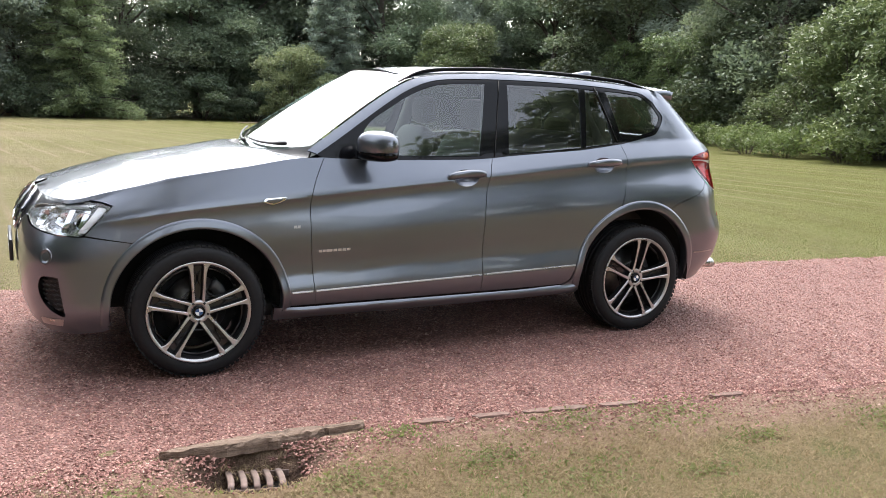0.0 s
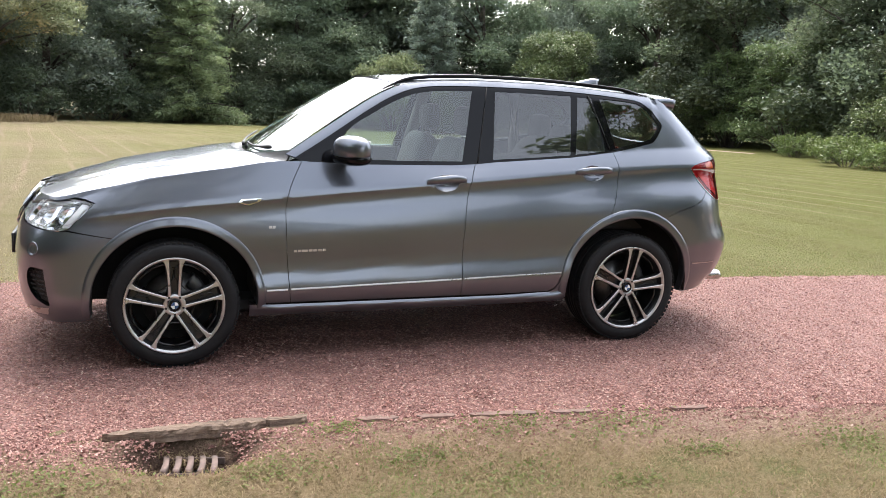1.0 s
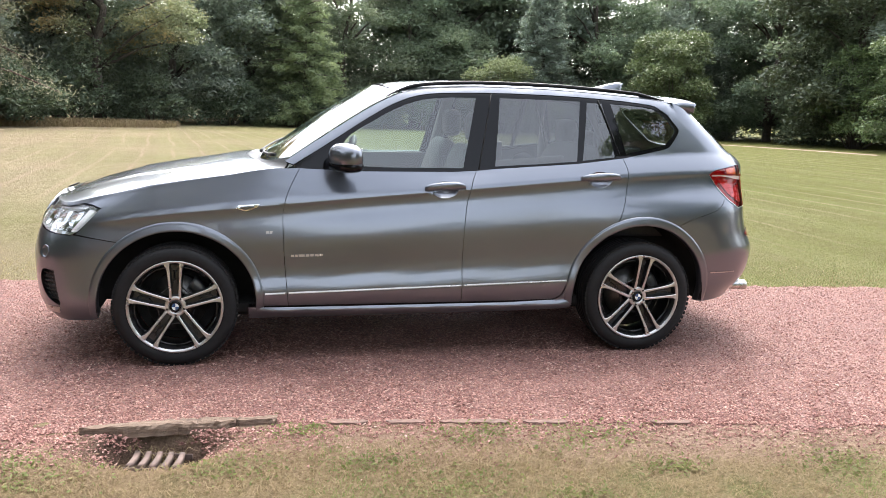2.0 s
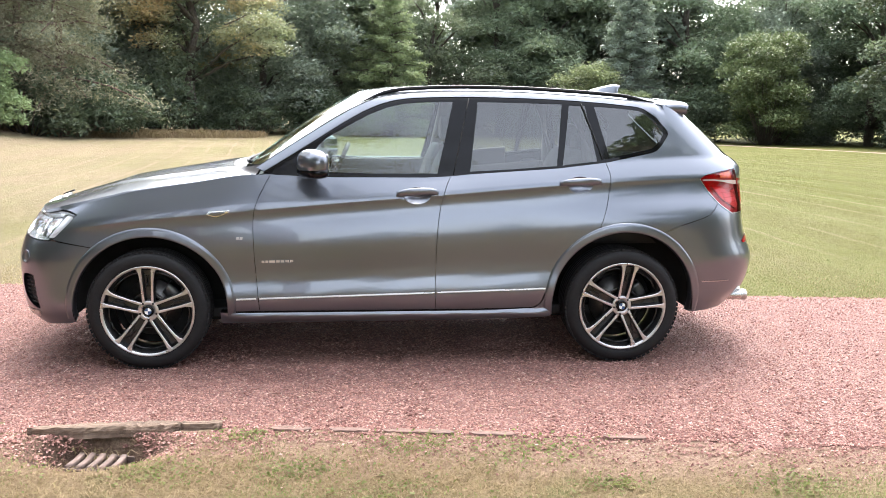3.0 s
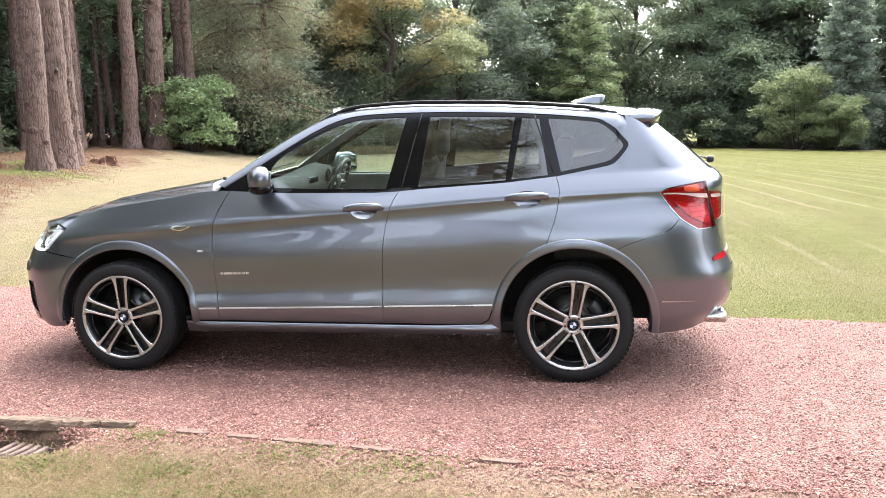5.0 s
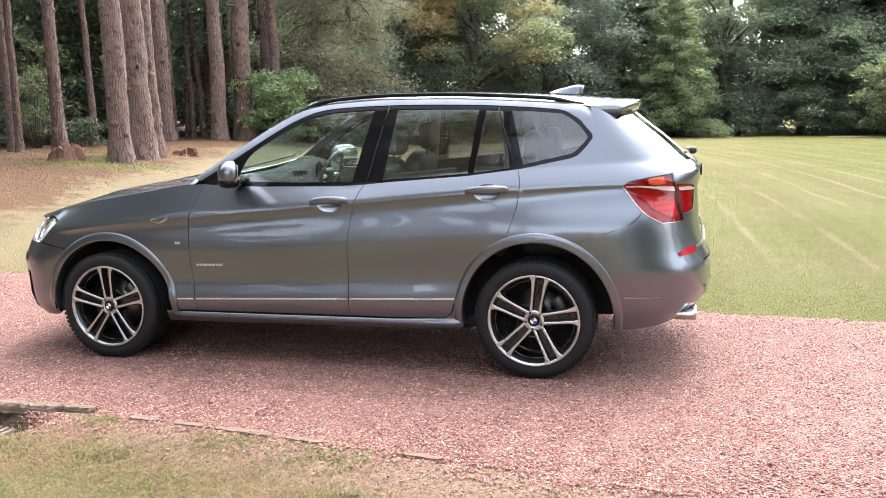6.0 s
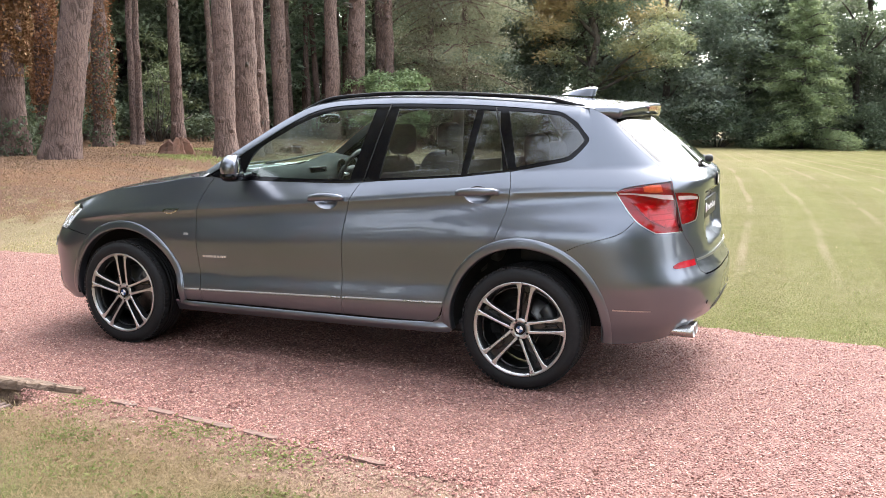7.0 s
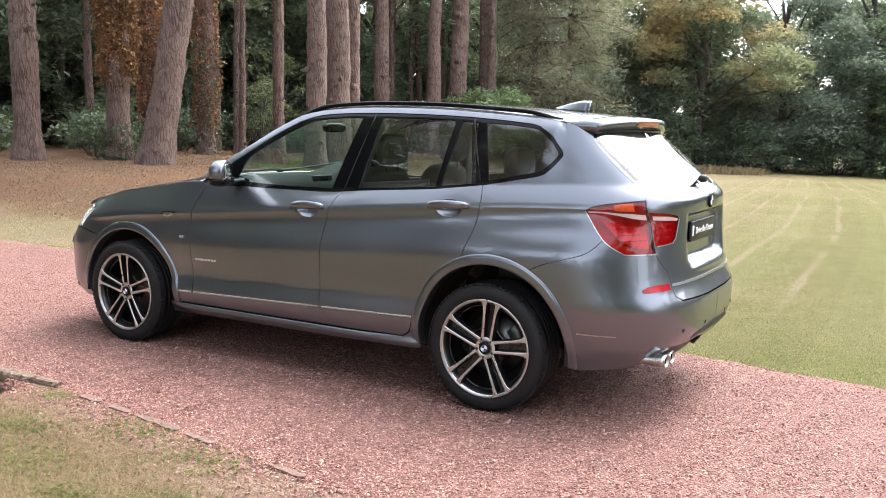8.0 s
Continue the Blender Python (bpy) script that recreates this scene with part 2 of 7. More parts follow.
PAINT = paint_material()
BLACK_GLOSS = plain("gloss_black_trim", (0.004, 0.004, 0.005), 0.07, spec=0.22)
BLACK_PLASTIC = plain("black_plastic", (0.016, 0.016, 0.017), 0.5, vary=0.2, bump=0.0006)
UNDER = plain("underbody_black", (0.010, 0.010, 0.010), 0.85, vary=0.3)
RUBBER = plain("tyre_rubber", (0.011, 0.011, 0.012), 0.7, vary=0.25, scale=60, bump=0.0008, spec=0.28)
CHROME = plain("chrome", (0.62, 0.62, 0.63), 0.09, metal=1.0, vary=0.04)
SATIN = plain("satin_aluminium", (0.50, 0.49, 0.48), 0.3, metal=1.0, vary=0.06)
MACHINED = plain("machined_alloy", (0.50, 0.495, 0.49), 0.3, metal=0.8, vary=0.08, scale=80)
ALLOY_DARK = plain("dark_painted_alloy", (0.014, 0.014, 0.015), 0.35, metal=0.2, vary=0.2, coat=0.4)
CALIPER = plain("dark_cast_caliper", (0.10, 0.10, 0.10), 0.45, metal=0.6, vary=0.2)
DISC = plain("brake_disc_steel", (0.16, 0.155, 0.15), 0.4, metal=1.0, vary=0.2, scale=50)
GLASS_FRONT = glass_material("clear_car_glass", (0.66, 0.77, 0.74), 0.05)
GLASS_REAR = glass_material("tinted_car_glass", (0.38, 0.41, 0.42), 0.055)
LENS_CLEAR = glass_material("clear_lens", (0.92, 0.94, 0.95), 0.01)
LENS_RED = glass_material("red_lens", (0.82, 0.035, 0.07), 0.0, 0.35)
LAMP_DARK = plain("dark_red_lamp_housing", (0.33, 0.045, 0.06), 0.35, metal=0.2, vary=0.25, scale=50)
LAMP_BRIGHT = plain("bright_lamp_reflector", (0.46, 0.22, 0.24), 0.28, metal=0.25, vary=0.3, scale=90, bump=0.002, bscale=60)
REFLEX = plain("red_reflector", (0.30, 0.006, 0.014), 0.15, coat=0.1, spec=0.3, vary=0.25, scale=90)
LENS_DEEP = plain("deep_red_lens", (0.26, 0.006, 0.010), 0.1, coat=1.0, vary=0.2, scale=40)
LENS_AMBER = plain("amber_lens", (0.46, 0.06, 0.022), 0.12, coat=0.3, vary=0.2, scale=40)
LENS_PALE = plain("pale_lens", (0.50, 0.36, 0.35), 0.12, coat=1.0, vary=0.1)
LEATHER = plain("oyster_leather", (0.105, 0.100, 0.092), 0.6, vary=0.1, bump=0.001)
LEATHER_DARK = plain("dark_leather", (0.035, 0.034, 0.034), 0.5, vary=0.2, bump=0.001)
DASH_TOP = plain("grey_dashboard", (0.030, 0.036, 0.036), 0.85, vary=0.15, bump=0.001, spec=0.12)
HEADLINER = plain("pale_headliner", (0.20, 0.195, 0.185), 0.95, vary=0.08)
PLATE_DARK = plain("dark_plate", (0.012, 0.012, 0.016), 0.35, vary=0.15)
WHITE = plain("white_print", (0.75, 0.75, 0.75), 0.5, vary=0.05)
BLUE = plain("blue_enamel", (0.03, 0.08, 0.20), 0.15, vary=0.05, coat=0.8)
LAWN = lawn_material()
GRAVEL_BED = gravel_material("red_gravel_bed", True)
GRAVEL = gravel_material("red_gravel_stone")
TIMBER = timber_material()
TIMBER_PALE = plain("dusty_buried_timber", (0.165, 0.105, 0.085), 0.95, vary=0.3, scale=25, bump=0.004)
IRON = plain("rusty_grey_iron", (0.135, 0.094, 0.080), 0.8, vary=0.35, scale=18, bump=0.002)
BARK_PINE = bark_material("pine_bark", (0.066, 0.041, 0.033), (0.262, 0.172, 0.142))
BARK_DARK = bark_material("dark_bark", (0.055, 0.045, 0.036), (0.15, 0.125, 0.10))
LEAF_FAR = leaf_material("broad_leaves", (0.056, 0.092, 0.054), (0.195, 0.255, 0.148), through=0.45)
LEAF_GREY = leaf_material("grey_green_leaves", (0.092, 0.138, 0.108), (0.262, 0.322, 0.258), through=0.45)
LEAF_LIME = leaf_material("bright_leaves", (0.082, 0.122, 0.044), (0.225, 0.280, 0.110), through=0.45)
LEAF_TURN = leaf_material("turning_leaves", (0.115, 0.150, 0.090), (0.330, 0.360, 0.215), tip=(0.56, 0.40, 0.17), sat=0.95)
LEAF_LAUREL = leaf_material("laurel_leaves", (0.018, 0.034, 0.013), (0.072, 0.097, 0.040), rough=0.58, through=0.18)
LEAF_FRESH = leaf_material("fresh_laurel_leaves", (0.034, 0.060, 0.018), (0.160, 0.205, 0.082), rough=0.42, through=0.25, sat=0.92)
LEAF_WEED = leaf_material("weed_leaves", (0.040, 0.072, 0.016), (0.150, 0.205, 0.052), through=0.35, sat=0.95)
LEAF_NEEDLE = leaf_material("pine_needles", (0.13, 0.125, 0.072), (0.31, 0.285, 0.18), through=0.45)
LEAF_DEAD = leaf_material("dead_ivy_leaves", (0.095, 0.036, 0.017), (0.270, 0.115, 0.055), rough=0.7, through=0.15, sat=0.95)
LEAF_IVY = leaf_material("ivy_leaves", (0.026, 0.045, 0.024), (0.088, 0.128, 0.066), through=0.3)
GRASS_DRY = leaf_material("dry_grass_blades", (0.140, 0.092, 0.049), (0.362, 0.274, 0.170), rough=0.8, sat=1.0)
GRASS_GREEN = leaf_material("green_grass_blades", (0.084, 0.094, 0.029), (0.184, 0.187, 0.064), rough=0.6, sat=1.0)
TRIM_GREY = plain("dull_grey_moulding", (0.55, 0.55, 0.55), 0.3, metal=0.8, vary=0.08)
EARTH = plain("bare_earth", (0.27, 0.19, 0.145), 0.95, vary=0.3, scale=6, bump=0.01)
LITTER = leaf_material("brown_litter", (0.065, 0.036, 0.024), (0.235, 0.145, 0.092), rough=0.8, through=0.15, sat=1.0)
STUMP = plain("rotten_stump_wood", (0.125, 0.062, 0.040), 0.95, vary=0.45, scale=9, bump=0.02)
REFLECTOR = plain("lamp_reflector", (0.72, 0.73, 0.74), 0.18, metal=0.75, vary=0.1, scale=60)
BADGE = plain("bright_badge_metal", (0.62, 0.62, 0.62), 0.25, metal=0.4, vary=0.05)
LEAF_BAY = leaf_material("bay_leaves", (0.085, 0.135, 0.055), (0.300, 0.390, 0.190), through=0.4, sat=0.9)


# ---------------------------------------------------------------- building helpers
def curve(*pts):
    """A smooth curve through (x, y) points that never overshoots; flat beyond its ends."""
    xs, ys = np.array([p[0] for p in pts], float), np.array([p[1] for p in pts], float)
    h, d = np.diff(xs), np.diff(ys) / np.diff(xs)
    m = np.zeros(len(xs))
    for i in range(1, len(xs) - 1):
        if d[i - 1] * d[i] > 0:
            a, b = 2 * h[i] + h[i - 1], h[i] + 2 * h[i - 1]
            m[i] = (a + b) / (a / d[i - 1] + b / d[i])
    m[0], m[-1] = d[0], d[-1]

    def f(x):
        x = np.clip(x, xs[0], xs[-1])
        i = np.clip(np.searchsorted(xs, x) - 1, 0, len(xs) - 2)
        t = (x - xs[i]) / h[i]
        return (ys[i] * (1 + 2 * t) * (1 - t) ** 2 + m[i] * h[i] * t * (1 - t) ** 2 + ys[i + 1] * t * t * (3 - 2 * t) + m[i + 1] * h[i] * t * t * (t - 1))

    return f


def smooth(a, b, x):
    t = np.clip((x - a) / (b - a), 0, 1)
    return t * t * (3 - 2 * t)


def quick_mesh(name, verts, faces, material, shade=True):
    """A mesh from arrays; all faces have the same number of corners."""
    verts, faces = np.asarray(verts, np.float32), np.asarray(faces, np.int32)
    me = bpy.data.meshes.new(name)
    n, k = faces.shape
    me.vertices.add(len(verts))
    me.vertices.foreach_set("co", verts.ravel())
    me.loops.add(n * k)
    me.loops.foreach_set("vertex_index", faces.ravel())
    me.polygons.add(n)
    me.polygons.foreach_set("loop_start", np.arange(0, n * k, k, dtype=np.int32))
    me.polygons.foreach_set("use_smooth", np.full(n, shade))
    me.update(calc_edges=True)
    me.materials.append(material)
    return me


def part(name, bm, material, parent, label="", shade=True):
    """Links a bmesh (or a ready mesh) as one mesh object under a thing or a part."""
    if isinstance(bm, bmesh.types.BMesh):
        me = bpy.data.meshes.new(name)
        bmesh.ops.recalc_face_normals(bm, faces=bm.faces)
        bm.to_mesh(me)
        bm.free()
        me.polygons.foreach_set("use_smooth", [shade] * len(me.polygons))
        if material:
            me.materials.append(material)
    else:
        me = bm
    ob = new(name, me)
    ob.parent = parent
    if label:
        tagged(ob, label)
    return ob


# ---------------------------------------------------------------- ground
def ground_z(x, y):
    """Height of the lawn: a rise under the pines, a slight fall towards the woods, a small pit at the drain."""
    x, y = np.asarray(x, float), np.asarray(y, float)
    rise = 0.6 * smooth(5.5, 11.0, -x - 0.25 * (y - 8)) * smooth(1.6, 5.5, y)
    fall = np.clip(y - 5, 0, 45) * np.clip(0.013 + 0.0004 * x, 0.0, 0.024)
    verge = -0.012 - 0.045 * smooth(-2.05, -2.7, y)
    pit = 0.085 * smooth(0.34, 0.14, np.hypot((x + 1.40) * 0.75, (y + 2.04) * 1.2)) * smooth(-1.91, -2.02, y)
    sump = 0.075 * smooth(0.20, 0.13, np.hypot((x + 1.40) * 0.85, (y + 2.035) * 1.25))
    return rise - fall + verge - pit - sump


def near_edge(x):
    return -1.86 - 0.135 * np.clip(x + 0.9, 0, 60) - 0.10 * np.clip(-x - 1.75, 0, 2.5)


def far_edge(x):
    return 1.24 - 0.122 * np.maximum(np.asarray(x, float), -4.6)


def bed_z(x, y):
    """Height of the gravel: level in the drive, running out onto the verge at its near edge."""
    g = ground_z(x, y)
    k = np.clip((np.asarray(y, float) - near_edge(x)) / 0.45, 0, 1)
    k = k * k * (3 - 2 * k)
    return (g + 0.006) * (1 - k) + (0.004 + np.maximum(0.0, g + 0.012)) * k


def axis(fine_lo, fine_hi, step, reach):
    a = list(np.arange(fine_lo, fine_hi + step / 2, step))
    d, v = step, fine_hi
    while v < reach:
        d *= 1.14
        v += d
        a.append(v)
    d, v = step, fine_lo
    while v > -reach:
        d *= 1.14
        v -= d
        a.insert(0, v)
    return np.array(a)


def build_ground():
    gx, gy = axis(-3.2, 4.0, 0.06, 900), axis(-4.2, -1.5, 0.05, 900)
    X, Y = np.meshgrid(gx, gy)
    rng = np.random.default_rng(3)
    Z = ground_z(X, Y)
    near = (np.abs(X) < 14) & (Y > -6) & (Y < 14)
    Z = Z + np.where(near, rng.normal(0, 0.004, Z.shape), 0)
    nx = len(gx)
    ids = np.arange(nx * len(gy)).reshape(len(gy), nx)
    faces = np.stack([ids[:-1, :-1], ids[:-1, 1:], ids[1:, 1:], ids[1:, :-1]], -1).reshape(-1, 4)
    ob = new("ground", quick_mesh("ground", np.stack([X, Y, Z], -1).reshape(-1, 3), faces, LAWN))
    return tagged(ob, "dry mown lawn with straw patches and pine litter", "lawn", kind="structure")


def build_drive():
    """The gravel bed: a thin sheet that lies on the ground, with a ragged edge."""
    xs = np.concatenate([np.arange(-60, -8, 1.0), np.arange(-8, 8, 0.08), np.arange(8, 60.1, 1.0)])
    rng = np.random.default_rng(5)
    v, rows = [], 22
    for x in xs:
        a = near_edge(x) + rng.normal(0, 0.018) + 0.03 * math.sin(x * 5.1) * math.sin(x * 1.7)
        b = far_edge(x) + rng.normal(0, 0.02)
        for j in range(rows):
            y = a + (b - a) * min(1, max(0, (j - 0.88) / (rows - 2.76)))
            y += -0.05 if j == 0 else 0.03 if j == rows - 1 else 0.0
            g = float(ground_z(x, y))
            v.append((x, y, float(bed_z(x, y)) + rng.normal(0, 0.002) if 0 < j < rows - 1 else g - 0.008))
    ids = np.arange(len(v)).reshape(len(xs), rows)
    faces = np.stack([ids[:-1, :-1], ids[1:, :-1], ids[1:, 1:], ids[:-1, 1:]], -1).reshape(-1, 4)
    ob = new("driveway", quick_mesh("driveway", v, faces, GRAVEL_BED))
    tagged(ob, "red crushed-stone gravel driveway between lawns", "driveway", kind="structure")
    return ob


def build_gravel(count=104000):
    """Loose angular stones over the bed and strewn past its edge."""
    rng = np.random.default_rng(11)
    x = rng.uniform(-6.5, 7.5, count)
    t = rng.uniform(0, 1, count)
    a, b = near_edge(x), far_edge(x)
    x = np.where(rng.random(count) < 0.5, rng.uniform(-4.5, 5.5, count), x)
    a, b = near_edge(x), far_edge(x)
    y = a + (b - a) * t ** 1.7
    stray = rng.random(count) < 0.11
    y = np.where(stray, a - np.abs(rng.normal(0, 0.15, count)), y)
    # spilt stones round the drain
    spill = rng.random(count) < 0.03
    x = np.where(spill, rng.uniform(-2.9, -0.6, count), x)
    y = np.where(spill, -1.9 - np.abs(rng.normal(0, 0.13, count)), y)
    keep = ((x + 1.4) / 0.19) ** 2 + ((y + 2.03) / 0.125) ** 2 > 1 + 0.35 * patchy(x, y, 24.0, 3)
    keep &= ~((x > -1.76) & (x < -0.86) & (np.abs(y + 1.865) < 0.05))
    x, y = x[keep], y[keep]
    n = len(x)
    g = ground_z(x, y)
    z = np.where(y > near_edge(x), bed_z(x, y) + 0.002, g + 0.006)
    size = rng.lognormal(-5.16, 0.24, n)
    base = np.array([(1, 0, 0), (-1, 0, 0), (0, 1, 0), (0, -1, 0), (0, 0, 1), (0, 0, -1)], float)
    tri = np.array([(0, 2, 4), (2, 1, 4), (1, 3, 4), (3, 0, 4), (2, 0, 5), (1, 2, 5), (3, 1, 5), (0, 3, 5)])
    v = base[None] * rng.uniform(0.7, 1.25, (n, 6, 1)) + rng.normal(0, 0.22, (n, 6, 3))
    v *= size[:, None, None] * np.array([1.15, 0.95, 0.62])
    ang = rng.uniform(0, math.tau, n)
    c, s = np.cos(ang)[:, None], np.sin(ang)[:, None]
    tilt = rng.normal(0, 0.3, (n, 1))
    v[..., 2] += v[..., 0] * tilt
    vx, vy = v[..., 0] * c - v[..., 1] * s, v[..., 0] * s + v[..., 1] * c
    v = np.stack([vx + x[:, None], vy + y[:, None], v[..., 2] + z[:, None]], -1).reshape(-1, 3)
    f = (tri[None] + 6 * np.arange(n)[:, None, None]).reshape(-1, 3)
    ob = new("gravel", quick_mesh("gravel", v, f, GRAVEL, shade=False))
    tagged(ob, "loose pinkish red angular gravel stones", "gravel", kind="stuff")


def blades(name, x, y, z, height, width, lean, material, label, seed):
    """Grass: each blade a bent strip of two faces."""
    rng = np.random.default_rng(seed)
    n = len(x)
    ang, bend = rng.uniform(0, math.tau, n), rng.uniform(0, math.tau, n)
    h = height * rng.uniform(0.45, 1.25, n)
    w = width * rng.uniform(0.6, 1.3, n)
    dx, dy = np.cos(ang) * w, np.sin(ang) * w
    lx, ly = np.cos(bend) * h * lean * rng.uniform(0.3, 1.4, n), np.sin(bend) * h * lean * rng.uniform(0.3, 1.4, n)
    a = np.stack([x - dx, y - dy, z - 0.01], -1)
    b = np.stack([x + dx, y + dy, z - 0.01], -1)
    c = np.stack([x + dx * 0.7 + lx * 0.4, y + dy * 0.7 + ly * 0.4, z + h * 0.62], -1)
    d = np.stack([x - dx * 0.7 + lx * 0.4, y - dy * 0.7 + ly * 0.4, z + h * 0.62], -1)
    e = np.stack([x + lx, y + ly, z + h * np.clip(1 - 0.35 * lean, 0.2, 1)], -1)
    v = np.stack([a, b, c, d, e], 1).reshape(-1, 3)
    i = 5 * np.arange(n)[:, None]
    f = np.concatenate([i + np.array([0, 1, 2]), i + np.array([0, 2, 3]), i + np.array([3, 2, 4])])
    ob = new(name, quick_mesh(name, v, f, material))
    return tagged(ob, label, "grass", kind="stuff")


def patchy(x, y, scale, seed):
    """A cheap smooth random field in -1..1 for clumping plants."""
    rng = np.random.default_rng(seed)
    s = np.zeros_like(x)
    for k in range(6):
        a, p, q = rng.uniform(0, math.tau), rng.uniform(0, math.tau), rng.uniform(0.6, 1.7)
        s += np.sin((x * math.cos(a) + y * math.sin(a)) * scale * q + p)
    return s / 3.0


def build_grass():
    rng = np.random.default_rng(21)
    n = 130000
    x, y = rng.uniform(-3.6, 4.6, n), rng.uniform(-4.2, -1.75, n)
    off = near_edge(x) - y
    keep = rng.random(n) < smooth(-4.2, -3.6, y) * smooth(-3.6, -2.8, x) * smooth(4.6, 3.8, x) * smooth(0.06, 0.48, off) * (0.72 + 0.28 * patchy(x, y, 2.2, 4))
    keep &= ((x + 1.4) / 0.18) ** 2 + ((y + 2.02) / 0.14) ** 2 > 1 + 0.4 * patchy(x, y, 24.0, 3)
    x, y = x[keep], y[keep]
    green = patchy(x, y, 3.1, 9) + 0.35 * patchy(x, y, 9.0, 10) + rng.normal(0, 0.35, len(x)) + 0.75 * smooth(-2.25, -2.75, y) > 0.98
    z = ground_z(x, y)
    blades("dry_grass", x[~green], y[~green], z[~green], 0.026, 0.0024, 2.2, GRASS_DRY, "short straw-coloured dry grass on the verge", 31)
    blades("verge_grass", x[green], y[green], z[green], 0.020, 0.0022, 1.4, GRASS_GREEN, "short green grass tufts on the dry verge", 32)
    # lawn edge beyond the drive
    n = 40000
    x = rng.uniform(-9, 9, n)
    y = far_edge(x) - 0.06 + np.abs(rng.normal(0, 1.0, n)) * rng.uniform(0, 2.0, n)
    green = patchy(x, y, 1.3, 19) + rng.normal(0, 0.5, n) + 0.12 * x > 0.0
    z = ground_z(x, y)
    blades("lawn_straw", x[~green], y[~green], z[~green], 0.016, 0.003, 1.2, GRASS_DRY, "dry blades in the mown lawn", 33)
    blades("lawn_grass", x[green], y[green], z[green], 0.018, 0.003, 1.1, GRASS_GREEN, "green blades in the mown lawn", 34)


# ---------------------------------------------------------------- trees
def leaf_quads(centres, size, rng, flat=0.5, droop=0.0, ratio=0.5):
    """Folded leaves: two triangles each along a midrib, at random turns."""
    n = len(centres)
    d = rng.normal(0, 1, (n, 3))
    d[:, 2] = d[:, 2] * (1 - flat) - droop
    d /= np.linalg.norm(d, axis=1)[:, None] + 1e-9
    up = rng.normal(0, 1, (n, 3)) * (1 - flat) + np.array([0, 0, 1.0])
    side = np.cross(d, up)
    side /= np.linalg.norm(side, axis=1)[:, None] + 1e-9
    nrm = np.cross(side, d)
    s = size * rng.uniform(0.6, 1.35, (n, 1))
    a, b = centres - d * s, centres + d * s
    w = s * ratio
    c = centres + side * w - d * s * 0.1 + nrm * w * 0.35
    e = centres - side * w - d * s * 0.1 + nrm * w * 0.35
    v = np.stack([a, c, b, e], 1).reshape(-1, 3)
    i = 4 * np.arange(n)[:, None]
    f = np.concatenate([i + np.array([0, 1, 2]), i + np.array([0, 2, 3])])
    return v, f


def tube(bm, pts, radii, sides=8, wobble=0.0, rng=None):
    """A tapered limb through points."""
    rings = []
    for i, p in enumerate(pts):
        p = Vector(p)
        d = (Vector(pts[min(i + 1, len(pts) - 1)]) - Vector(pts[max(i - 1, 0)])).normalized()
        side = d.orthogonal().normalized() if abs(d.z) < 0.9 else d.cross(Vector((0, 1, 0))).normalized()
        other = d.cross(side)
        ring = []
        for k in range(sides):
            a = math.tau * k / sides
            r = radii[i] * (1 + (rng.uniform(-wobble, wobble) if rng is not None else 0))
            ring.append(bm.verts.new(p + side * math.cos(a) * r + other * math.sin(a) * r))
        rings.append(ring)
    for a, b in zip(rings, rings[1:]):
        for k in range(sides):
            bm.faces.new((a[k], a[(k + 1) % sides], b[(k + 1) % sides], b[k]))
    bm.faces.new(rings[0][::-1])
    bm.faces.new(rings[-1])


def crown_points(rng, clumps, per, spread):
    """Leaf places: shells of clumps, denser outside, with gaps between."""
    out = []
    for c, r in clumps:
        k = int(per * r * r)
        d = rng.normal(0, 1, (k, 3))
        d /= np.linalg.norm(d, axis=1)[:, None]
        d[:, 2] = np.where(d[:, 2] < -0.35, -d[:, 2] * 0.6, d[:, 2])
        rad = r * np.clip(rng.normal(0.86, spread, (k, 1)), 0.15, 1.25)
        out.append(np.array(c) + d * rad * np.array([1, 1, 0.72]))
    return np.concatenate(out)


def broad_tree(name, seed, height, width, leaf, material, label, base=0.05, leaf_size=0.2, per=220, lean=1.0):
    """A broad-leaved tree: tapered trunk with limbs, and a crown of uneven clumps down to `base` of its height."""
    rng = np.random.default_rng(seed)
    thing = new(name)
    bm = bmesh.new()
    trunk_r = 0.018 * height + 0.05
    top = height * 0.8
    pts = [(rng.normal(0, 0.12) * i / 3, rng.normal(0, 0.12) * i / 3, -0.4 + (top + 0.4) * i / 7) for i in range(8)]
    tube(bm, pts, [trunk_r * (1.15 - 0.95 * i / 7) for i in range(8)], 9, 0.06, rng)
    clumps = []
    for i in range(50):
        f = base + (0.97 - base) * (i + rng.uniform(0, 1)) / 50
        # widest at a third of the height
        prof = math.sin(math.pi * min(1, (0.10 + 0.90 * f)) ** 0.75) ** 0.7
        rad = width * 0.5 * prof * rng.uniform(0.45, 1.0)
        ang = rng.uniform(0, math.tau) + i * 2.4
        c = (math.cos(ang) * rad, math.sin(ang) * rad, f * height)
        r = width * rng.uniform(0.11, 0.19) * (1.1 - 0.35 * f)
        clumps.append((c, r))
        if i % 3 == 0:
            root = pts[min(6, max(1, int(f * 7)))]
            mid = ((root[0] + c[0]) / 2, (root[1] + c[1]) / 2, (root[2] + c[2]) / 2 + 0.3)
            tube(bm, [root, mid, c], [trunk_r * 0.4, trunk_r * 0.22, 0.02], 6)
    part("trunk", bm, BARK_DARK, thing)
    pos = crown_points(rng, clumps, per, 0.17)
    v, f = leaf_quads(pos, leaf_size, rng, 0.45, 0.12)
    part("crown", quick_mesh("crown", v, f, material), None, thing)
    return tagged(thing, label, "tree", group="woodland trees")


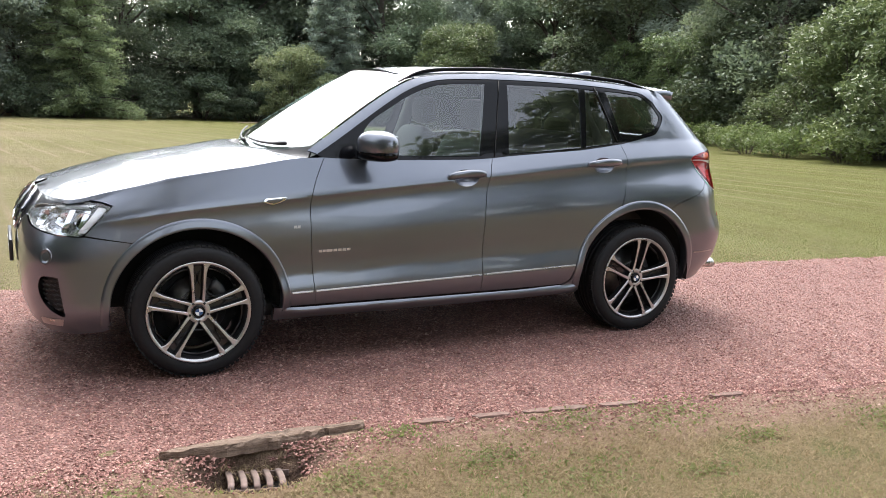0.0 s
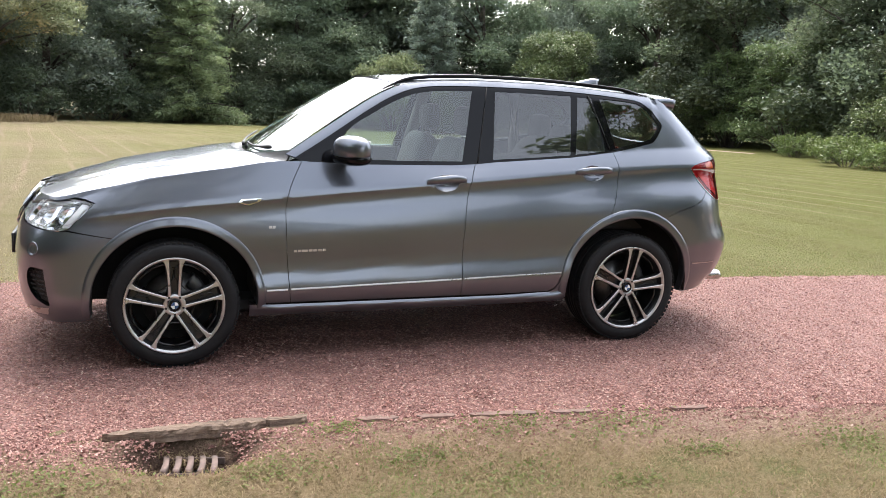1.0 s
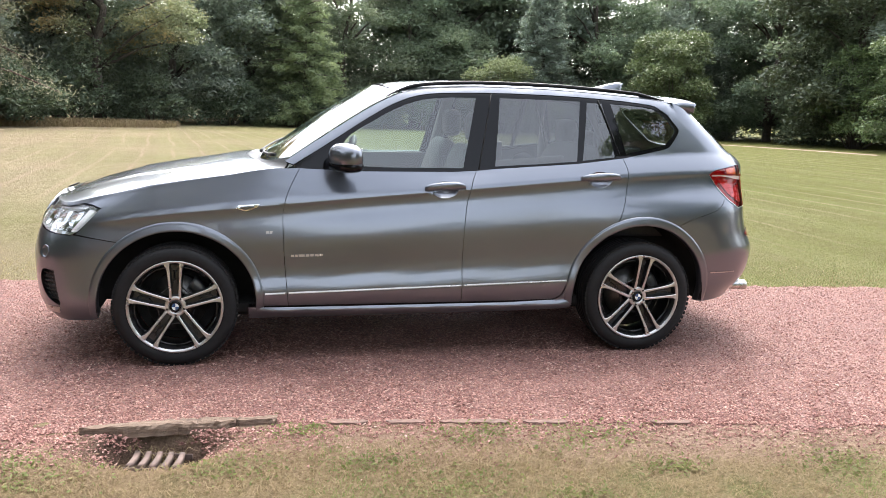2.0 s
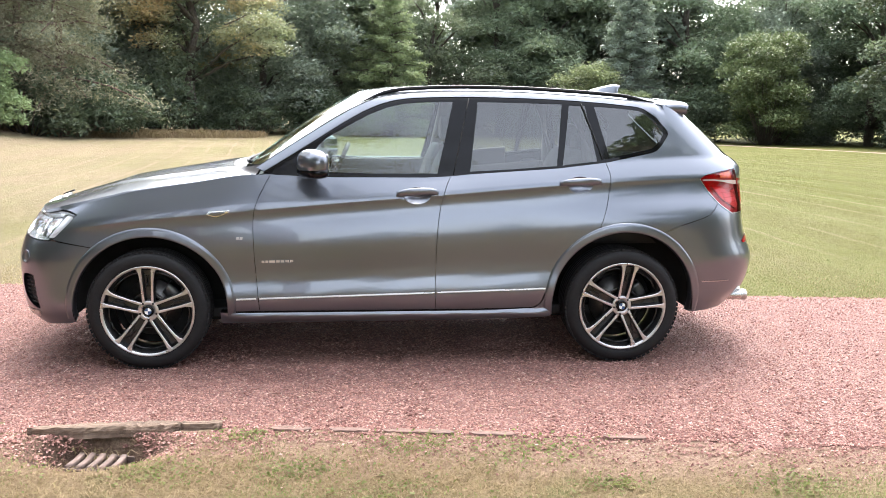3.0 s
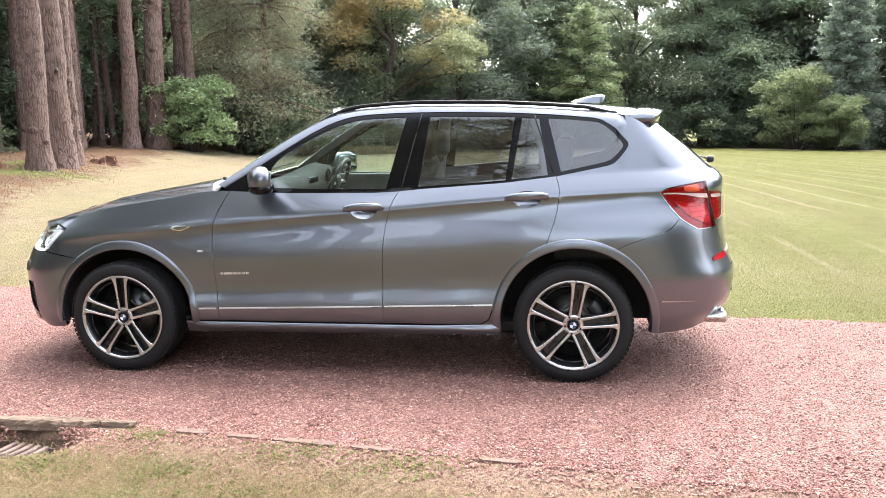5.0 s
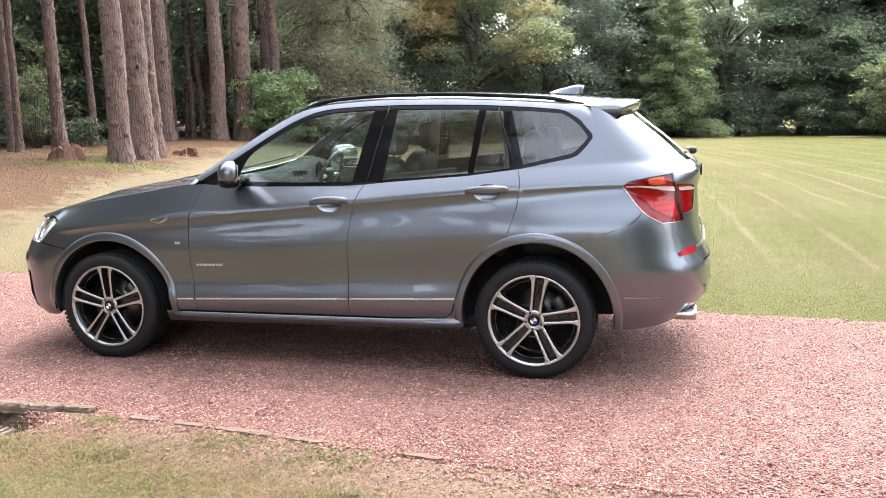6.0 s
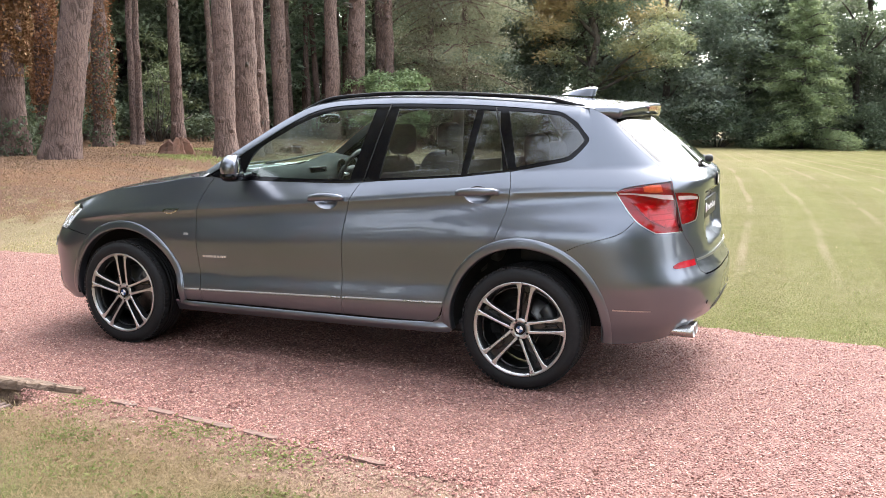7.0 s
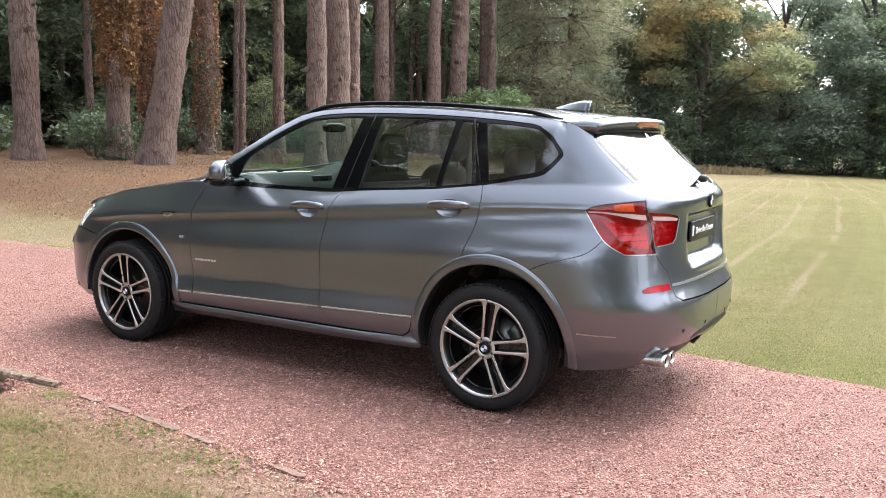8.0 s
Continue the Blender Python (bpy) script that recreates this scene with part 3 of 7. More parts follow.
def feather_tree(name, seed, height, width, material, label, leaf_size=0.16, count=9000, boughs=70):
    """A tree of pointed outline with boughs in drooping sprays."""
    rng = np.random.default_rng(seed)
    thing = new(name)
    bm = bmesh.new()
    tube(bm, [(0, 0, -0.4), (0.05, 0, height * 0.5), (0, 0.04, height * 0.98)], [0.02 * height, 0.012 * height, 0.015], 8)
    pos, limbs = [], bmesh.new()
    for i in range(boughs):
        f = 0.04 + 0.94 * (i / boughs)
        reach = width * 0.5 * (1 - f) ** 0.62 * rng.uniform(0.6, 1.08) + 0.15
        a = i * 2.4 + rng.normal(0, 0.3)
        tip = np.array([math.cos(a) * reach, math.sin(a) * reach, f * height - 0.12 * reach + 0.25])
        root = np.array([0, 0, f * height])
        if i % 2 == 0:
            tube(limbs, [tuple(root), tuple((root + tip) / 2 + np.array([0, 0, 0.15])), tuple(tip)], [0.05, 0.03, 0.008], 5)
        k = int(count / boughs * (0.4 + 1.2 * (1 - f)))
        t = rng.uniform(0.15, 1.0, (k, 1)) ** 0.8
        spray = root + (tip - root) * t + rng.normal(0, 1, (k, 3)) * np.array([0.33, 0.33, 0.17]) * (0.35 + 0.22 * reach) * (1.2 - 0.6 * t)
        spray[:, 2] -= 0.25 * t[:, 0] ** 2 * reach * 0.4
        pos.append(spray)
    part("trunk", bm, BARK_DARK, thing)
    tagged(part("bough", limbs, BARK_DARK, thing), kind="stuff")
    v, f = leaf_quads(np.concatenate(pos), leaf_size, rng, 0.5, 0.3, 0.4)
    part("crown", quick_mesh("crown", v, f, material), None, thing)
    return tagged(thing, label, "tree", group="woodland trees")


def shrub(name, seed, height, width, material, label, leaf_size=0.07, per=900, clumps=16, ratio=0.45, depth=None, base=0.08):
    """A dense bush: many stems, leaf clumps down to the ground."""
    rng = np.random.default_rng(seed)
    thing = new(name)
    bm = bmesh.new()
    cl = []
    dy = (depth or width) * 0.5
    stem = min(0.035, 0.006 + 0.009 * height)
    for i in range(clumps):
        f = base + 0.80 * (i + rng.uniform(0, 1)) / clumps
        prof = math.sqrt(max(0.05, 1 - (max(0, f - 0.25) / 0.78) ** 2))
        a = i * 2.4 + rng.uniform(-0.4, 0.4)
        q = rng.uniform(0.35, 0.9) * prof
        c = (math.cos(a) * q * width * 0.5, math.sin(a) * q * dy, f * height)
        cl.append((c, width * rng.uniform(0.13, 0.22)))
        tube(bm, [(c[0] * 0.1, c[1] * 0.1, -0.2), (c[0] * 0.55, c[1] * 0.55, c[2] * 0.55), c], [stem, stem * 0.7, stem * 0.22], 5)
    tagged(part("stem", bm, BARK_DARK, thing), kind="stuff")
    pos = crown_points(rng, cl, per, 0.16)
    pos = pos[pos[:, 2] > 0.02]
    v, f = leaf_quads(pos, leaf_size, rng, 0.4, 0.25, ratio)
    part("foliage", quick_mesh("foliage", v, f, material), None, thing)
    return tagged(thing, label, "bush")


def bark_trunk(bm, pts, rad, rng, sides=40):
    """A trunk whose bark stands out in uneven upright plates."""
    P, R = np.array(pts), np.array(rad)
    f = np.linspace(0, 1, 150) ** 1.35
    at = np.arange(len(P)) / (len(P) - 1)
    centre = np.stack([np.interp(f, at, P[:, i]) for i in range(3)], 1)
    girth = np.interp(f, at, R)
    ang = np.arange(sides) * math.tau / sides

    def relief(around, along_):
        """Smooth random relief, wrapped round the trunk."""
        g = rng.normal(0, 1, (along_ + 2, around))
        u, v = ang / math.tau * around, f * along_
        i, j = u.astype(int), v.astype(int)
        a, b = smooth_step(u - i), smooth_step(v - j)
        g0, g1 = g[j][:, i] * (1 - a) + g[j][:, (i + 1) % around] * a, g[j + 1][:, i] * (1 - a) + g[j + 1][:, (i + 1) % around] * a
        return g0 * (1 - b)[:, None] + g1 * b[:, None]

    bump = 0.045 * relief(5, 18) + 0.030 * relief(13, 60) + 0.024 * relief(20, 110)
    r = girth[:, None] * (1 + bump)
    rows = [[bm.verts.new((c[0] + q * math.cos(t), c[1] + q * math.sin(t), c[2])) for q, t in zip(row, ang)] for c, row in zip(centre, r)]
    for a, b in zip(rows, rows[1:]):
        for i in range(sides):
            bm.faces.new((a[i], a[(i + 1) % sides], b[(i + 1) % sides], b[i]))


def smooth_step(x):
    return x * x * (3 - 2 * x)


def pine(name, seed, height, radius, lean, label, stubs=7, crown_from=0.55, crown=True, boughs=26, sag=0.0, needles=170, knots=9):
    """A tall old pine: plated trunk with knots and dead stubs, needles high up."""
    rng = np.random.default_rng(seed)
    thing = new(name)
    bm = bmesh.new()
    pts, rad = [], []
    for i in range(15):
        f = i / 14
        pts.append((lean[0] * f * height + rng.normal(0, 0.025) * radius * 8 * f, lean[1] * f * height + rng.normal(0, 0.02), -0.5 + f * (height + 0.5)))
        flare = 1 + 0.45 * max(0, 1 - f * 14) ** 2
        rad.append(radius * flare * (1 - 0.62 * f) * rng.uniform(0.95, 1.05))
    bark_trunk(bm, pts, rad, rng)
    part("trunk", bm, BARK_PINE, thing)
    for _ in range(knots):
        # the healed ring of a lost branch
        f = rng.uniform(0.05, 0.42)
        i, a = f * 14, rng.uniform(0, math.tau)
        j, w = int(i), f * 14 - int(f * 14)
        p = Vector(pts[j]).lerp(Vector(pts[j + 1]), w)
        r = rad[j] * (1 - w) + rad[j + 1] * w
        d, size = Vector((math.cos(a), math.sin(a), rng.uniform(-0.1, 0.25))), radius * rng.uniform(0.10, 0.26)
        b = bmesh.new()
        tube(b, [tuple(p + d * (r + e * size)) for e in (-1.2, -0.1, 0.3, 0.6, 0.85, 0.55)], [size * 2.6, size * 1.7, size * 1.2, size, size * 0.7, size * 0.25], 9, 0.16, rng)
        part("knot", b, BARK_PINE, thing)
    for _ in range(stubs):
        f = rng.uniform(0.12, 0.6)
        i = int(f * 14)
        p, a = Vector(pts[i]), rng.uniform(0, math.tau)
        d = Vector((math.cos(a), math.sin(a), rng.uniform(-0.15, 0.5)))
        length = rng.uniform(0.06, 0.22) if rng.random() < 0.7 else rng.uniform(0.25, 0.5)
        b = bmesh.new()
        q = p + d * (rad[i] + length * 0.55) + Vector((0, 0, rng.normal(0, 0.08)))
        r0 = radius * rng.uniform(0.12, 0.22)
        tube(b, [tuple(p), tuple(q), tuple(p + d * (rad[i] + length) + Vector((0, 0, rng.normal(0.05, 0.15))))], [r0, r0 * 0.6, r0 * 0.2], 6)
        part("dead_branch", b, BARK_DARK, thing)
    if crown:
        b, pos = bmesh.new(), []
        for k in range(boughs):
            f = crown_from + (1.0 - crown_from) * rng.uniform(0, 1)
            i = min(13, int(f * 14))
            p, a = np.array(pts[i]), rng.uniform(0, math.tau)
            reach = rng.uniform(1.4, 3.6) * (1.25 - 0.6 * f)
            tip = p + np.array([math.cos(a) * reach, math.sin(a) * reach, rng.uniform(-0.5, 0.9) - sag * reach])
            tube(b, [tuple(p), tuple((p + tip) / 2 + np.array([0, 0, 0.2])), tuple(tip)], [0.07, 0.045, 0.015], 5)
            m = needles
            t = rng.uniform(0.35, 1.05, (m, 1))
            pos.append(p + (tip - p) * t + rng.normal(0, 1, (m, 3)) * np.array([0.42, 0.42, 0.22]))
        tagged(part("bough", b, BARK_PINE, thing), kind="stuff")
        v, fa = leaf_quads(np.concatenate(pos), 0.085, rng, 0.3, 0.1, 0.22)
        part("needles", quick_mesh("needles", v, fa, LEAF_NEEDLE), None, thing)
    return tagged(thing, label, "pine tree", group="old pines")


def place(thing, x, y, turn=0.0, scale=1.0, sink=0.0):
    thing.matrix_basis = Matrix.LocRotScale((x, y, float(ground_z(x, y)) - sink), Euler((0, 0, turn)), (scale, scale, scale))
    return thing


def again(thing, x, y, turn=0.0, scale=1.0, sink=0.0):
    o = copy_thing(thing, Matrix.Identity(4))
    return place(o, x, y, turn, scale, sink)


def build_woods():
    rng = np.random.default_rng(77)
    NEAR_LEAF, NEAR_COUNT = 0.098, 540
    kinds = [
        broad_tree("broadleaf_tree", 101, 11.5, 9.5, 0, LEAF_FAR, "tall dark green broad-leaved tree at the lawn's end", 0.03, NEAR_LEAF, NEAR_COUNT),
        broad_tree("broadleaf_tree", 102, 10.5, 9.0, 0, LEAF_GREY, "grey-green broad-leaved tree at the lawn's end", 0.02, NEAR_LEAF, NEAR_COUNT),
        broad_tree("broadleaf_tree", 103, 12.5, 10.0, 0, LEAF_FAR, "tall dark green broad-leaved tree at the lawn's end", 0.05, NEAR_LEAF, NEAR_COUNT),
        feather_tree("feathery_tree", 104, 10.5, 7.5, LEAF_FAR, "dark feathery tree with drooping boughs", 0.085, 36000),
    ]
    kinds += [broad_tree("woodland_tree", 105, 12.0, 10.0, 0, LEAF_FAR, "dark broad-leaved tree deeper in the wood", 0.03, 0.17, 190), broad_tree("woodland_tree", 106, 11.0, 9.5, 0, LEAF_GREY, "grey-green broad-leaved tree deeper in the wood", 0.03, 0.17, 190)]
    kinds += [broad_tree("woodland_tree", 107, 12.0, 9.5, 0, LEAF_FAR, "dark broad-leaved tree beside the drive", 0.03, 0.115, 400)]
    kinds += [broad_tree("woodland_tree", 108, 12.0, 9.8, 0, LEAF_FAR, "dark broad-leaved tree of the wood across the verge", 0.03, 0.17, 165)]
    first = [False] * len(kinds)

    def wood(k, x, y, scale=1.0):
        turn = rng.uniform(0, math.tau)
        if not first[k]:
            first[k] = True
            return place(kinds[k], x, y, turn, scale, 0.1)
        return again(kinds[k], x, y, turn, scale, 0.1)

    # the wood's edge, from the pines round to the right
    edge = [(-19, 37, 0), (-14.5, 40, 1), (-10, 42.5, 0), (-5.5, 44.5, 1), (-2, 49, 2), (1.5, 46.0, 3), (4.5, 49.5, 0), (8.5, 50.0, 2), (12.0, 51.5, 0), (20, 47.5, 0), (24.5, 46.5, 1), (28.5, 42.5, 2), (31, 37, 0), (30.5, 31, 1), (29, 25.5, 0), (28, 20, 2)]
    for x, y, k in edge:
        wood(k, x + rng.normal(0, 0.4), y + rng.normal(0, 0.4), rng.uniform(0.9, 1.08))
    # second and third rows
    for i in range(16):
        a = -30 + i * 4.6
        wood(int(rng.integers(4, 6)), a + rng.normal(0, 0.8), 56 + rng.normal(0, 1.5) - 0.012 * (a - 5) ** 2 * (a > 5), rng.uniform(0.90, 1.10))
    for x, y in ((36, 44), (37, 36), (36, 28), (35, 20), (34, 12), (38, 5)):
        wood(int(rng.integers(4, 6)), x, y, rng.uniform(1.0, 1.2))
    # wood behind the pines
    for x, y in ((-21, 30), (-25, 34), (-27, 27), (-31, 22), (-33, 30), (-36, 16), (-34, 9), (-38, 24), (-30, 37), (-40, 4), (-24, 41), (-28, 13), (-27.5, 7.5), (-30, 18), (-27, 22.5), (-33, 3), (-31, 11), (-29.5, 28.5), (-32, 19.5), (-26.5, 17.0), (-29, 33)):
        wood(6, x, y, rng.uniform(0.95, 1.15))
    # woods on the camera's side of the drive
    for x, y in ((-24, -16), (-19, -22), (-30, -8), (-27, -26), (-33, -18), (46, -34), (36, -50), (52, -14), (24, -58), (12, -62), (0, -60), (-10, -48), (-14, -36), (-38, -4), (-11.5, -6.8), (-15.0, -4.6)):
        wood(7, x, y, rng.uniform(0.95, 1.15))
    for x, y in ((-13.0, -10.5), (-16.5, -13.0), (-13.5, -17.0), (-18.5, -6.0), (-22.0, -10.5)):
        wood(7, x, y, rng.uniform(0.95, 1.1))
    for x, y, size in ((13.5, -14.2, 1.35), (19.0, -13.0, 1.3), (19.5, -20.0, 1.4), (25.0, -16.0, 1.3), (11.0, -22.0, 0.8)):
        wood(7, x, y, size)
    wood(5, 19.0, 51.8, 1.05)
    wood(4, 15.8, 53.5, 1.0)
    place(broad_tree("turning_tree", 110, 12, 8.5, 0, LEAF_TURN, "broad tree with leaves turning yellow and brown", 0.30, 0.085, 760), -8.4, 39.8, 0.4)
    place(feather_tree("grey_conifer", 111, 9.2, 5.2, LEAF_GREY, "dense grey-green pointed conifer at the wood's edge", 0.08, 52000, 150), 15.0, 44.4, 0.3)
    place(feather_tree("young_conifer", 112, 7.6, 6.6, LEAF_LIME, "bright feathery young tree before the dark wood", 0.08, 36000, 110), 1.5, 43.5, 0.9)
    lime = shrub("round_bush", 113, 4.3, 4.4, LEAF_LIME, "round bright green bush at the wood's edge", 0.085, 900, 22)
    place(lime, 12.4, 43.2, 0.3)
    again(lime, 14.2, 41.6, 2.0, 0.66)
    laurel = shrub("edge_shrub", 115, 6.2, 5.2, LEAF_FRESH, "tall leafy shrub at the far corner of the lawn", 0.085, 900, 30)
    place(laurel, 21.6, 41.0, 1.0)
    # low growth along the foot of the wood
    low = shrub("undergrowth", 114, 2.4, 4.6, LEAF_IVY, "low dark undergrowth along the wood's foot", 0.085, 760, 14)
    spots = [(-17, 34.5), (-13.1, 30.9), (-12.0, 33.4), (-14.8, 33.0), (-10.8, 34.4), (-13, 36.5), (-9.5, 38), (-6, 40), (-2.5, 43), (1, 43), (4.5, 45.5), (8, 46), (11, 46.5), (18, 44), (23, 42.5), (-20.5, 31), (-22, 27), (-24.5, 23), (-26, 19), (-28, 15), (-24, 30), (-29, 10), (-30, 26)]
    for i, (x, y) in enumerate(spots):
        (place if i == 0 else again)(low, x, y, rng.uniform(0, 6), rng.uniform(0.8, 1.25))


def build_right_bushes():
    """The laurels and shrubs that stand before the wood beside the lawn."""
    laurel = shrub("laurel_bush", 201, 4.6, 4.4, LEAF_FRESH, "glossy green laurel bush at the lawn's side", 0.066, 1000, 24)
    place(laurel, 22.1, 15.6, 0.2)
    again(laurel, 21.7, 13.0, 3.0, 1.1)
    again(laurel, 26.2, 27.0, 2.2, 1.15)
    again(laurel, 27.0, 32.5, 5.0, 1.1)
    pale = shrub("pale_shrub", 202, 5.6, 4.6, LEAF_FRESH, "tall shrub with pale long leaves", 0.10, 700, 26, 0.38)
    place(pale, 21.2, 13.9, 0.5, 0.9)
    again(pale, 20.2, 10.3, 2.5, 1.0)
    again(pale, 23.6, 19.6, 4.2, 0.52)
    tall = broad_tree("side_tree", 203, 11, 7.5, 0, LEAF_LAUREL, "dense leafy tree above the laurels", 0.04, 0.11, 560)
    place(tall, 26.6, 22.3, 0.7)
    again(tall, 25.8, 14.5, 2.7, 1.05)
    again(tall, 27.0, 18.6, 5.3, 0.95)
    again(tall, 28.0, 34.0, 4.1, 1.1)
    low = shrub("low_weeds", 204, 0.9, 2.2, LEAF_WEED, "low bright weeds at the bush's foot", 0.055, 900, 16)
    place(low, 19.2, 16.2, 0.2)
    again(low, 18.9, 14.3, 2.0, 0.9)
    again(low, 18.6, 12.0, 4.0, 1.1)
    again(low, 20.6, 18.6, 5.1, 0.8)
    again(low, 22.4, 22.3, 1.1, 0.9)


def build_pines():
    rng = np.random.default_rng(55)
    big = [pine("pine", 301, 18, 0.36, (0.0, 0.0), "old pine with pinkish grey plated bark"), pine("pine", 302, 17, 0.31, (0.012, 0.0), "old pine with pinkish grey plated bark"), pine("pine", 303, 16, 0.20, (0.004, 0.01), "slender pine with plated bark", 10)]
    used = [False] * 3

    def stand(k, x, y, turn, s=1.0):
        if not used[k]:
            used[k] = True
            return place(big[k], x, y, turn, s)
        return again(big[k], x, y, turn, s)

    for k, x, y, s in PINES:
        stand(k, x, y, rng.uniform(0, 6.28), s)
    thin = pine("thin_pine", 306, 12, 0.13, (0.05, 0.0), "thin bare leaning pine stem", 9, 0.8)
    place(thin, -18.6, 29.0, 0.3)
    again(thin, -18.0, 28.6, 2.4, 0.9)
    again(thin, -17.9, 29.3, 3.4, 1.1)
    again(thin, -18.3, 30.2, 0.6, 1.2)
    again(thin, -16.2, 28.9, 0.1, 1.0)
    full = pine("pine", 307, 17.5, 0.32, (0.004, 0.0), "old pine with a broad dark crown", 8, 0.50, True, 54, 0.05, 240)
    for i, (x, y, size) in enumerate(FULL_PINES):
        (place if i == 0 else again)(full, x, y, rng.uniform(0, 6.28), size)
    lean = pine("pine", 304, 17, 0.36, (0.17, 0.0), "leaning old pine with plated bark", 3)
    place(lean, -12.3, 9.0, 0.535)
    low = pine("pine", 305, 13, 0.17, (0.01, 0.0), "pine with low hanging brownish boughs", 16, 0.24, True, 80, 0.35, 520)
    place(low, -13.6, 31.6, 0.4)
    again(low, -12.3, 32.6, 2.6, 1.05)


# kind, x, y, scale of the upright pines
PINES = [
    (1, -15.4, 8.1, 1.05), (1, -14.65, 10.05, 1.0), (1, -10.8, 12.9, 0.90), (0, -11.3, 14.5, 1.0), (1, -11.6, 15.6, 0.8), (1, -16.9, 24.7, 1.05),
    (2, -16.6, 18.2, 1.05), (2, -17.0, 16.9, 0.62), (2, -17.7, 17.4, 0.66), (2, -18.4, 22.4, 0.7), (1, -17.5, 30.0, 1.0), (0, -15.0, 27.4, 1.1),
    (1, -15.5, 26.2, 1.0), (1, -15.7, 28.7, 0.9), (2, -19.4, 29.1, 0.8), (2, -17.5, 30.9, 0.8), (1, -14.9, 29.6, 0.95), (1, -14.2, 28.9, 0.8), (2, -18.9, 24.6, 0.8), (2, -20.6, 27.0, 0.9), (2, -17.9, 26.9, 0.7), (2, -19.8, 18.6, 0.8), (1, -17.0, 15.3, 0.9), (1, -15.6, 11.9, 0.85),
    (2, -22, 20, 1.0), (2, -22, 15, 0.8), (2, -23.5, 24, 1.0), (1, -24, 9, 1.0), (2, -25, 15, 1.1),
    (1, -13.0, -19.0, 1.0)]
# x, y, scale of the full-crowned pines on the camera's side
FULL_PINES = [(-1.7, -13.8, 1.0), (-3.6, -13.2, 1.0), (-6.9, -11.6, 1.0), (-9.2, -8.8, 1.0), (-9.6, -13.8, 1.1), (-5.6, -16.2, 1.12), (-12.8, -11.0, 1.05), (-12.0, -16.0, 1.15), (-7.8, -19.0, 1.2)]

build_ground()
build_drive()
build_woods()
build_right_bushes()
build_pines()


# ---------------------------------------------------------------- the car
# Body skin: half width over the length s and the height z; the nose and the tail wrap round as superellipses.
FRONT_S, REAR_S = -1.50, 1.65
FRONT_L, REAR_L = 0.775, 0.73
NOSE_END, TAIL_END = FRONT_S - FRONT_L * math.pi / 2, REAR_S + REAR_L * math.pi / 2
nose_x = curve((0.24, -2.14), (0.32, -2.205), (0.45, -2.232), (0.60, -2.240), (0.72, -2.228), (0.82, -2.195), (0.90, -2.140), (0.96, -2.07), (1.05, -1.94))
tail_x = curve((0.24, 2.24), (0.34, 2.30), (0.42, 2.365), (0.52, 2.392), (0.60, 2.395), (0.645, 2.388), (0.70, 2.366), (0.78, 2.345), (0.92, 2.330), (1.08, 2.325), (1.16, 2.322), (1.20, 2.30), (1.23, 2.262), (1.36, 2.115), (1.50, 1.942), (1.58, 1.845), (1.66, 1.75))
base_width = curve((-1.75, 0.880), (-1.4, 0.893), (-0.9, 0.897), (0.0, 0.899), (1.0, 0.899), (1.5, 0.892), (1.8, 0.878), (2.6, 0.87))
swage_z = curve((-2.3, 0.79), (-1.9, 0.825), (-1.4, 0.880), (-0.75, 0.935), (0.3, 1.020), (1.3, 1.096), (1.9, 1.118), (2.8, 1.125))
belt_z = curve((-2.6, 0.905), (-2.03, 0.925), (-1.85, 0.970), (-1.5, 1.035), (-1.13, 1.092), (-0.78, 1.138), (-0.4, 1.125), (0.2, 1.122), (0.6, 1.155), (1.0, 1.19), (1.3, 1.22), (1.7, 1.235), (2.8, 1.235))
lower_form = curve((-0.10, -0.075), (0.0, -0.050), (0.09, -0.024), (0.18, -0.005), (0.235, 0.0), (0.276, -0.003), (0.33, -0.0115), (0.38, -0.0180), (0.43, -0.0185), (0.53, -0.0125), (0.63, -0.0045), (0.72, -0.0008), (0.80, -0.0015), (0.88, -0.0045), (0.935, -0.0062), (0.972, -0.0045), (1.0, 0.0))
upper_form = curve((0.0, 0.0), (0.15, -0.0055), (0.40, -0.0235), (0.7, -0.048), (1.0, -0.074))
shoulder = curve((0.55, 0.0), (0.66, -0.003), (0.76, -0.012), (0.83, -0.022), (0.88, -0.030), (0.93, -0.0345), (0.97, -0.035), (1.0, -0.034))


tail_corner = curve((0.30, 2.9), (0.48, 3.3), (0.62, 3.4), (0.75, 3.15), (0.90, 3.0), (1.15, 3.25))


def nose_round(z):
    """How square the nose's corner is in plan: full at the bumper, drawn in at the lamps."""
    return 4.6 - 1.2 * float(smooth(0.62, 0.86, z))


def tail_round(z):
    return float(tail_corner(z))


def half_width(s, z):
    base, zs, zb = base_width(s), swage_z(s), belt_z(s)
    fold = 0.15 + 0.85 * smooth(-1.2, -0.3, s)
    taper = 0.045 * smooth(1.1, 1.95, s)
    if z <= zs:
        u = (z - 0.26) / (zs - 0.26)
        k = 1 - 0.9 * smooth(1.55, 1.95, s) - 0.9 * smooth(-1.62, -1.92, s) if u > 0.235 else 1.0
        haunch = 0.034 * smooth(0.75, 1.45, s) * smooth(1.0, 0.70, u) * smooth(0.18, 0.45, u)
        return base + lower_form(u) * k + haunch + shoulder(u) * fold - taper * smooth(0.72, 1.0, u)
    edge = base + shoulder(1.0) * fold - taper
    if z <= zb:
        return edge + upper_form((z - zs) / (zb - zs))
    h = z - zb
    return edge - 0.074 - 0.33 * h - 0.16 * h * h


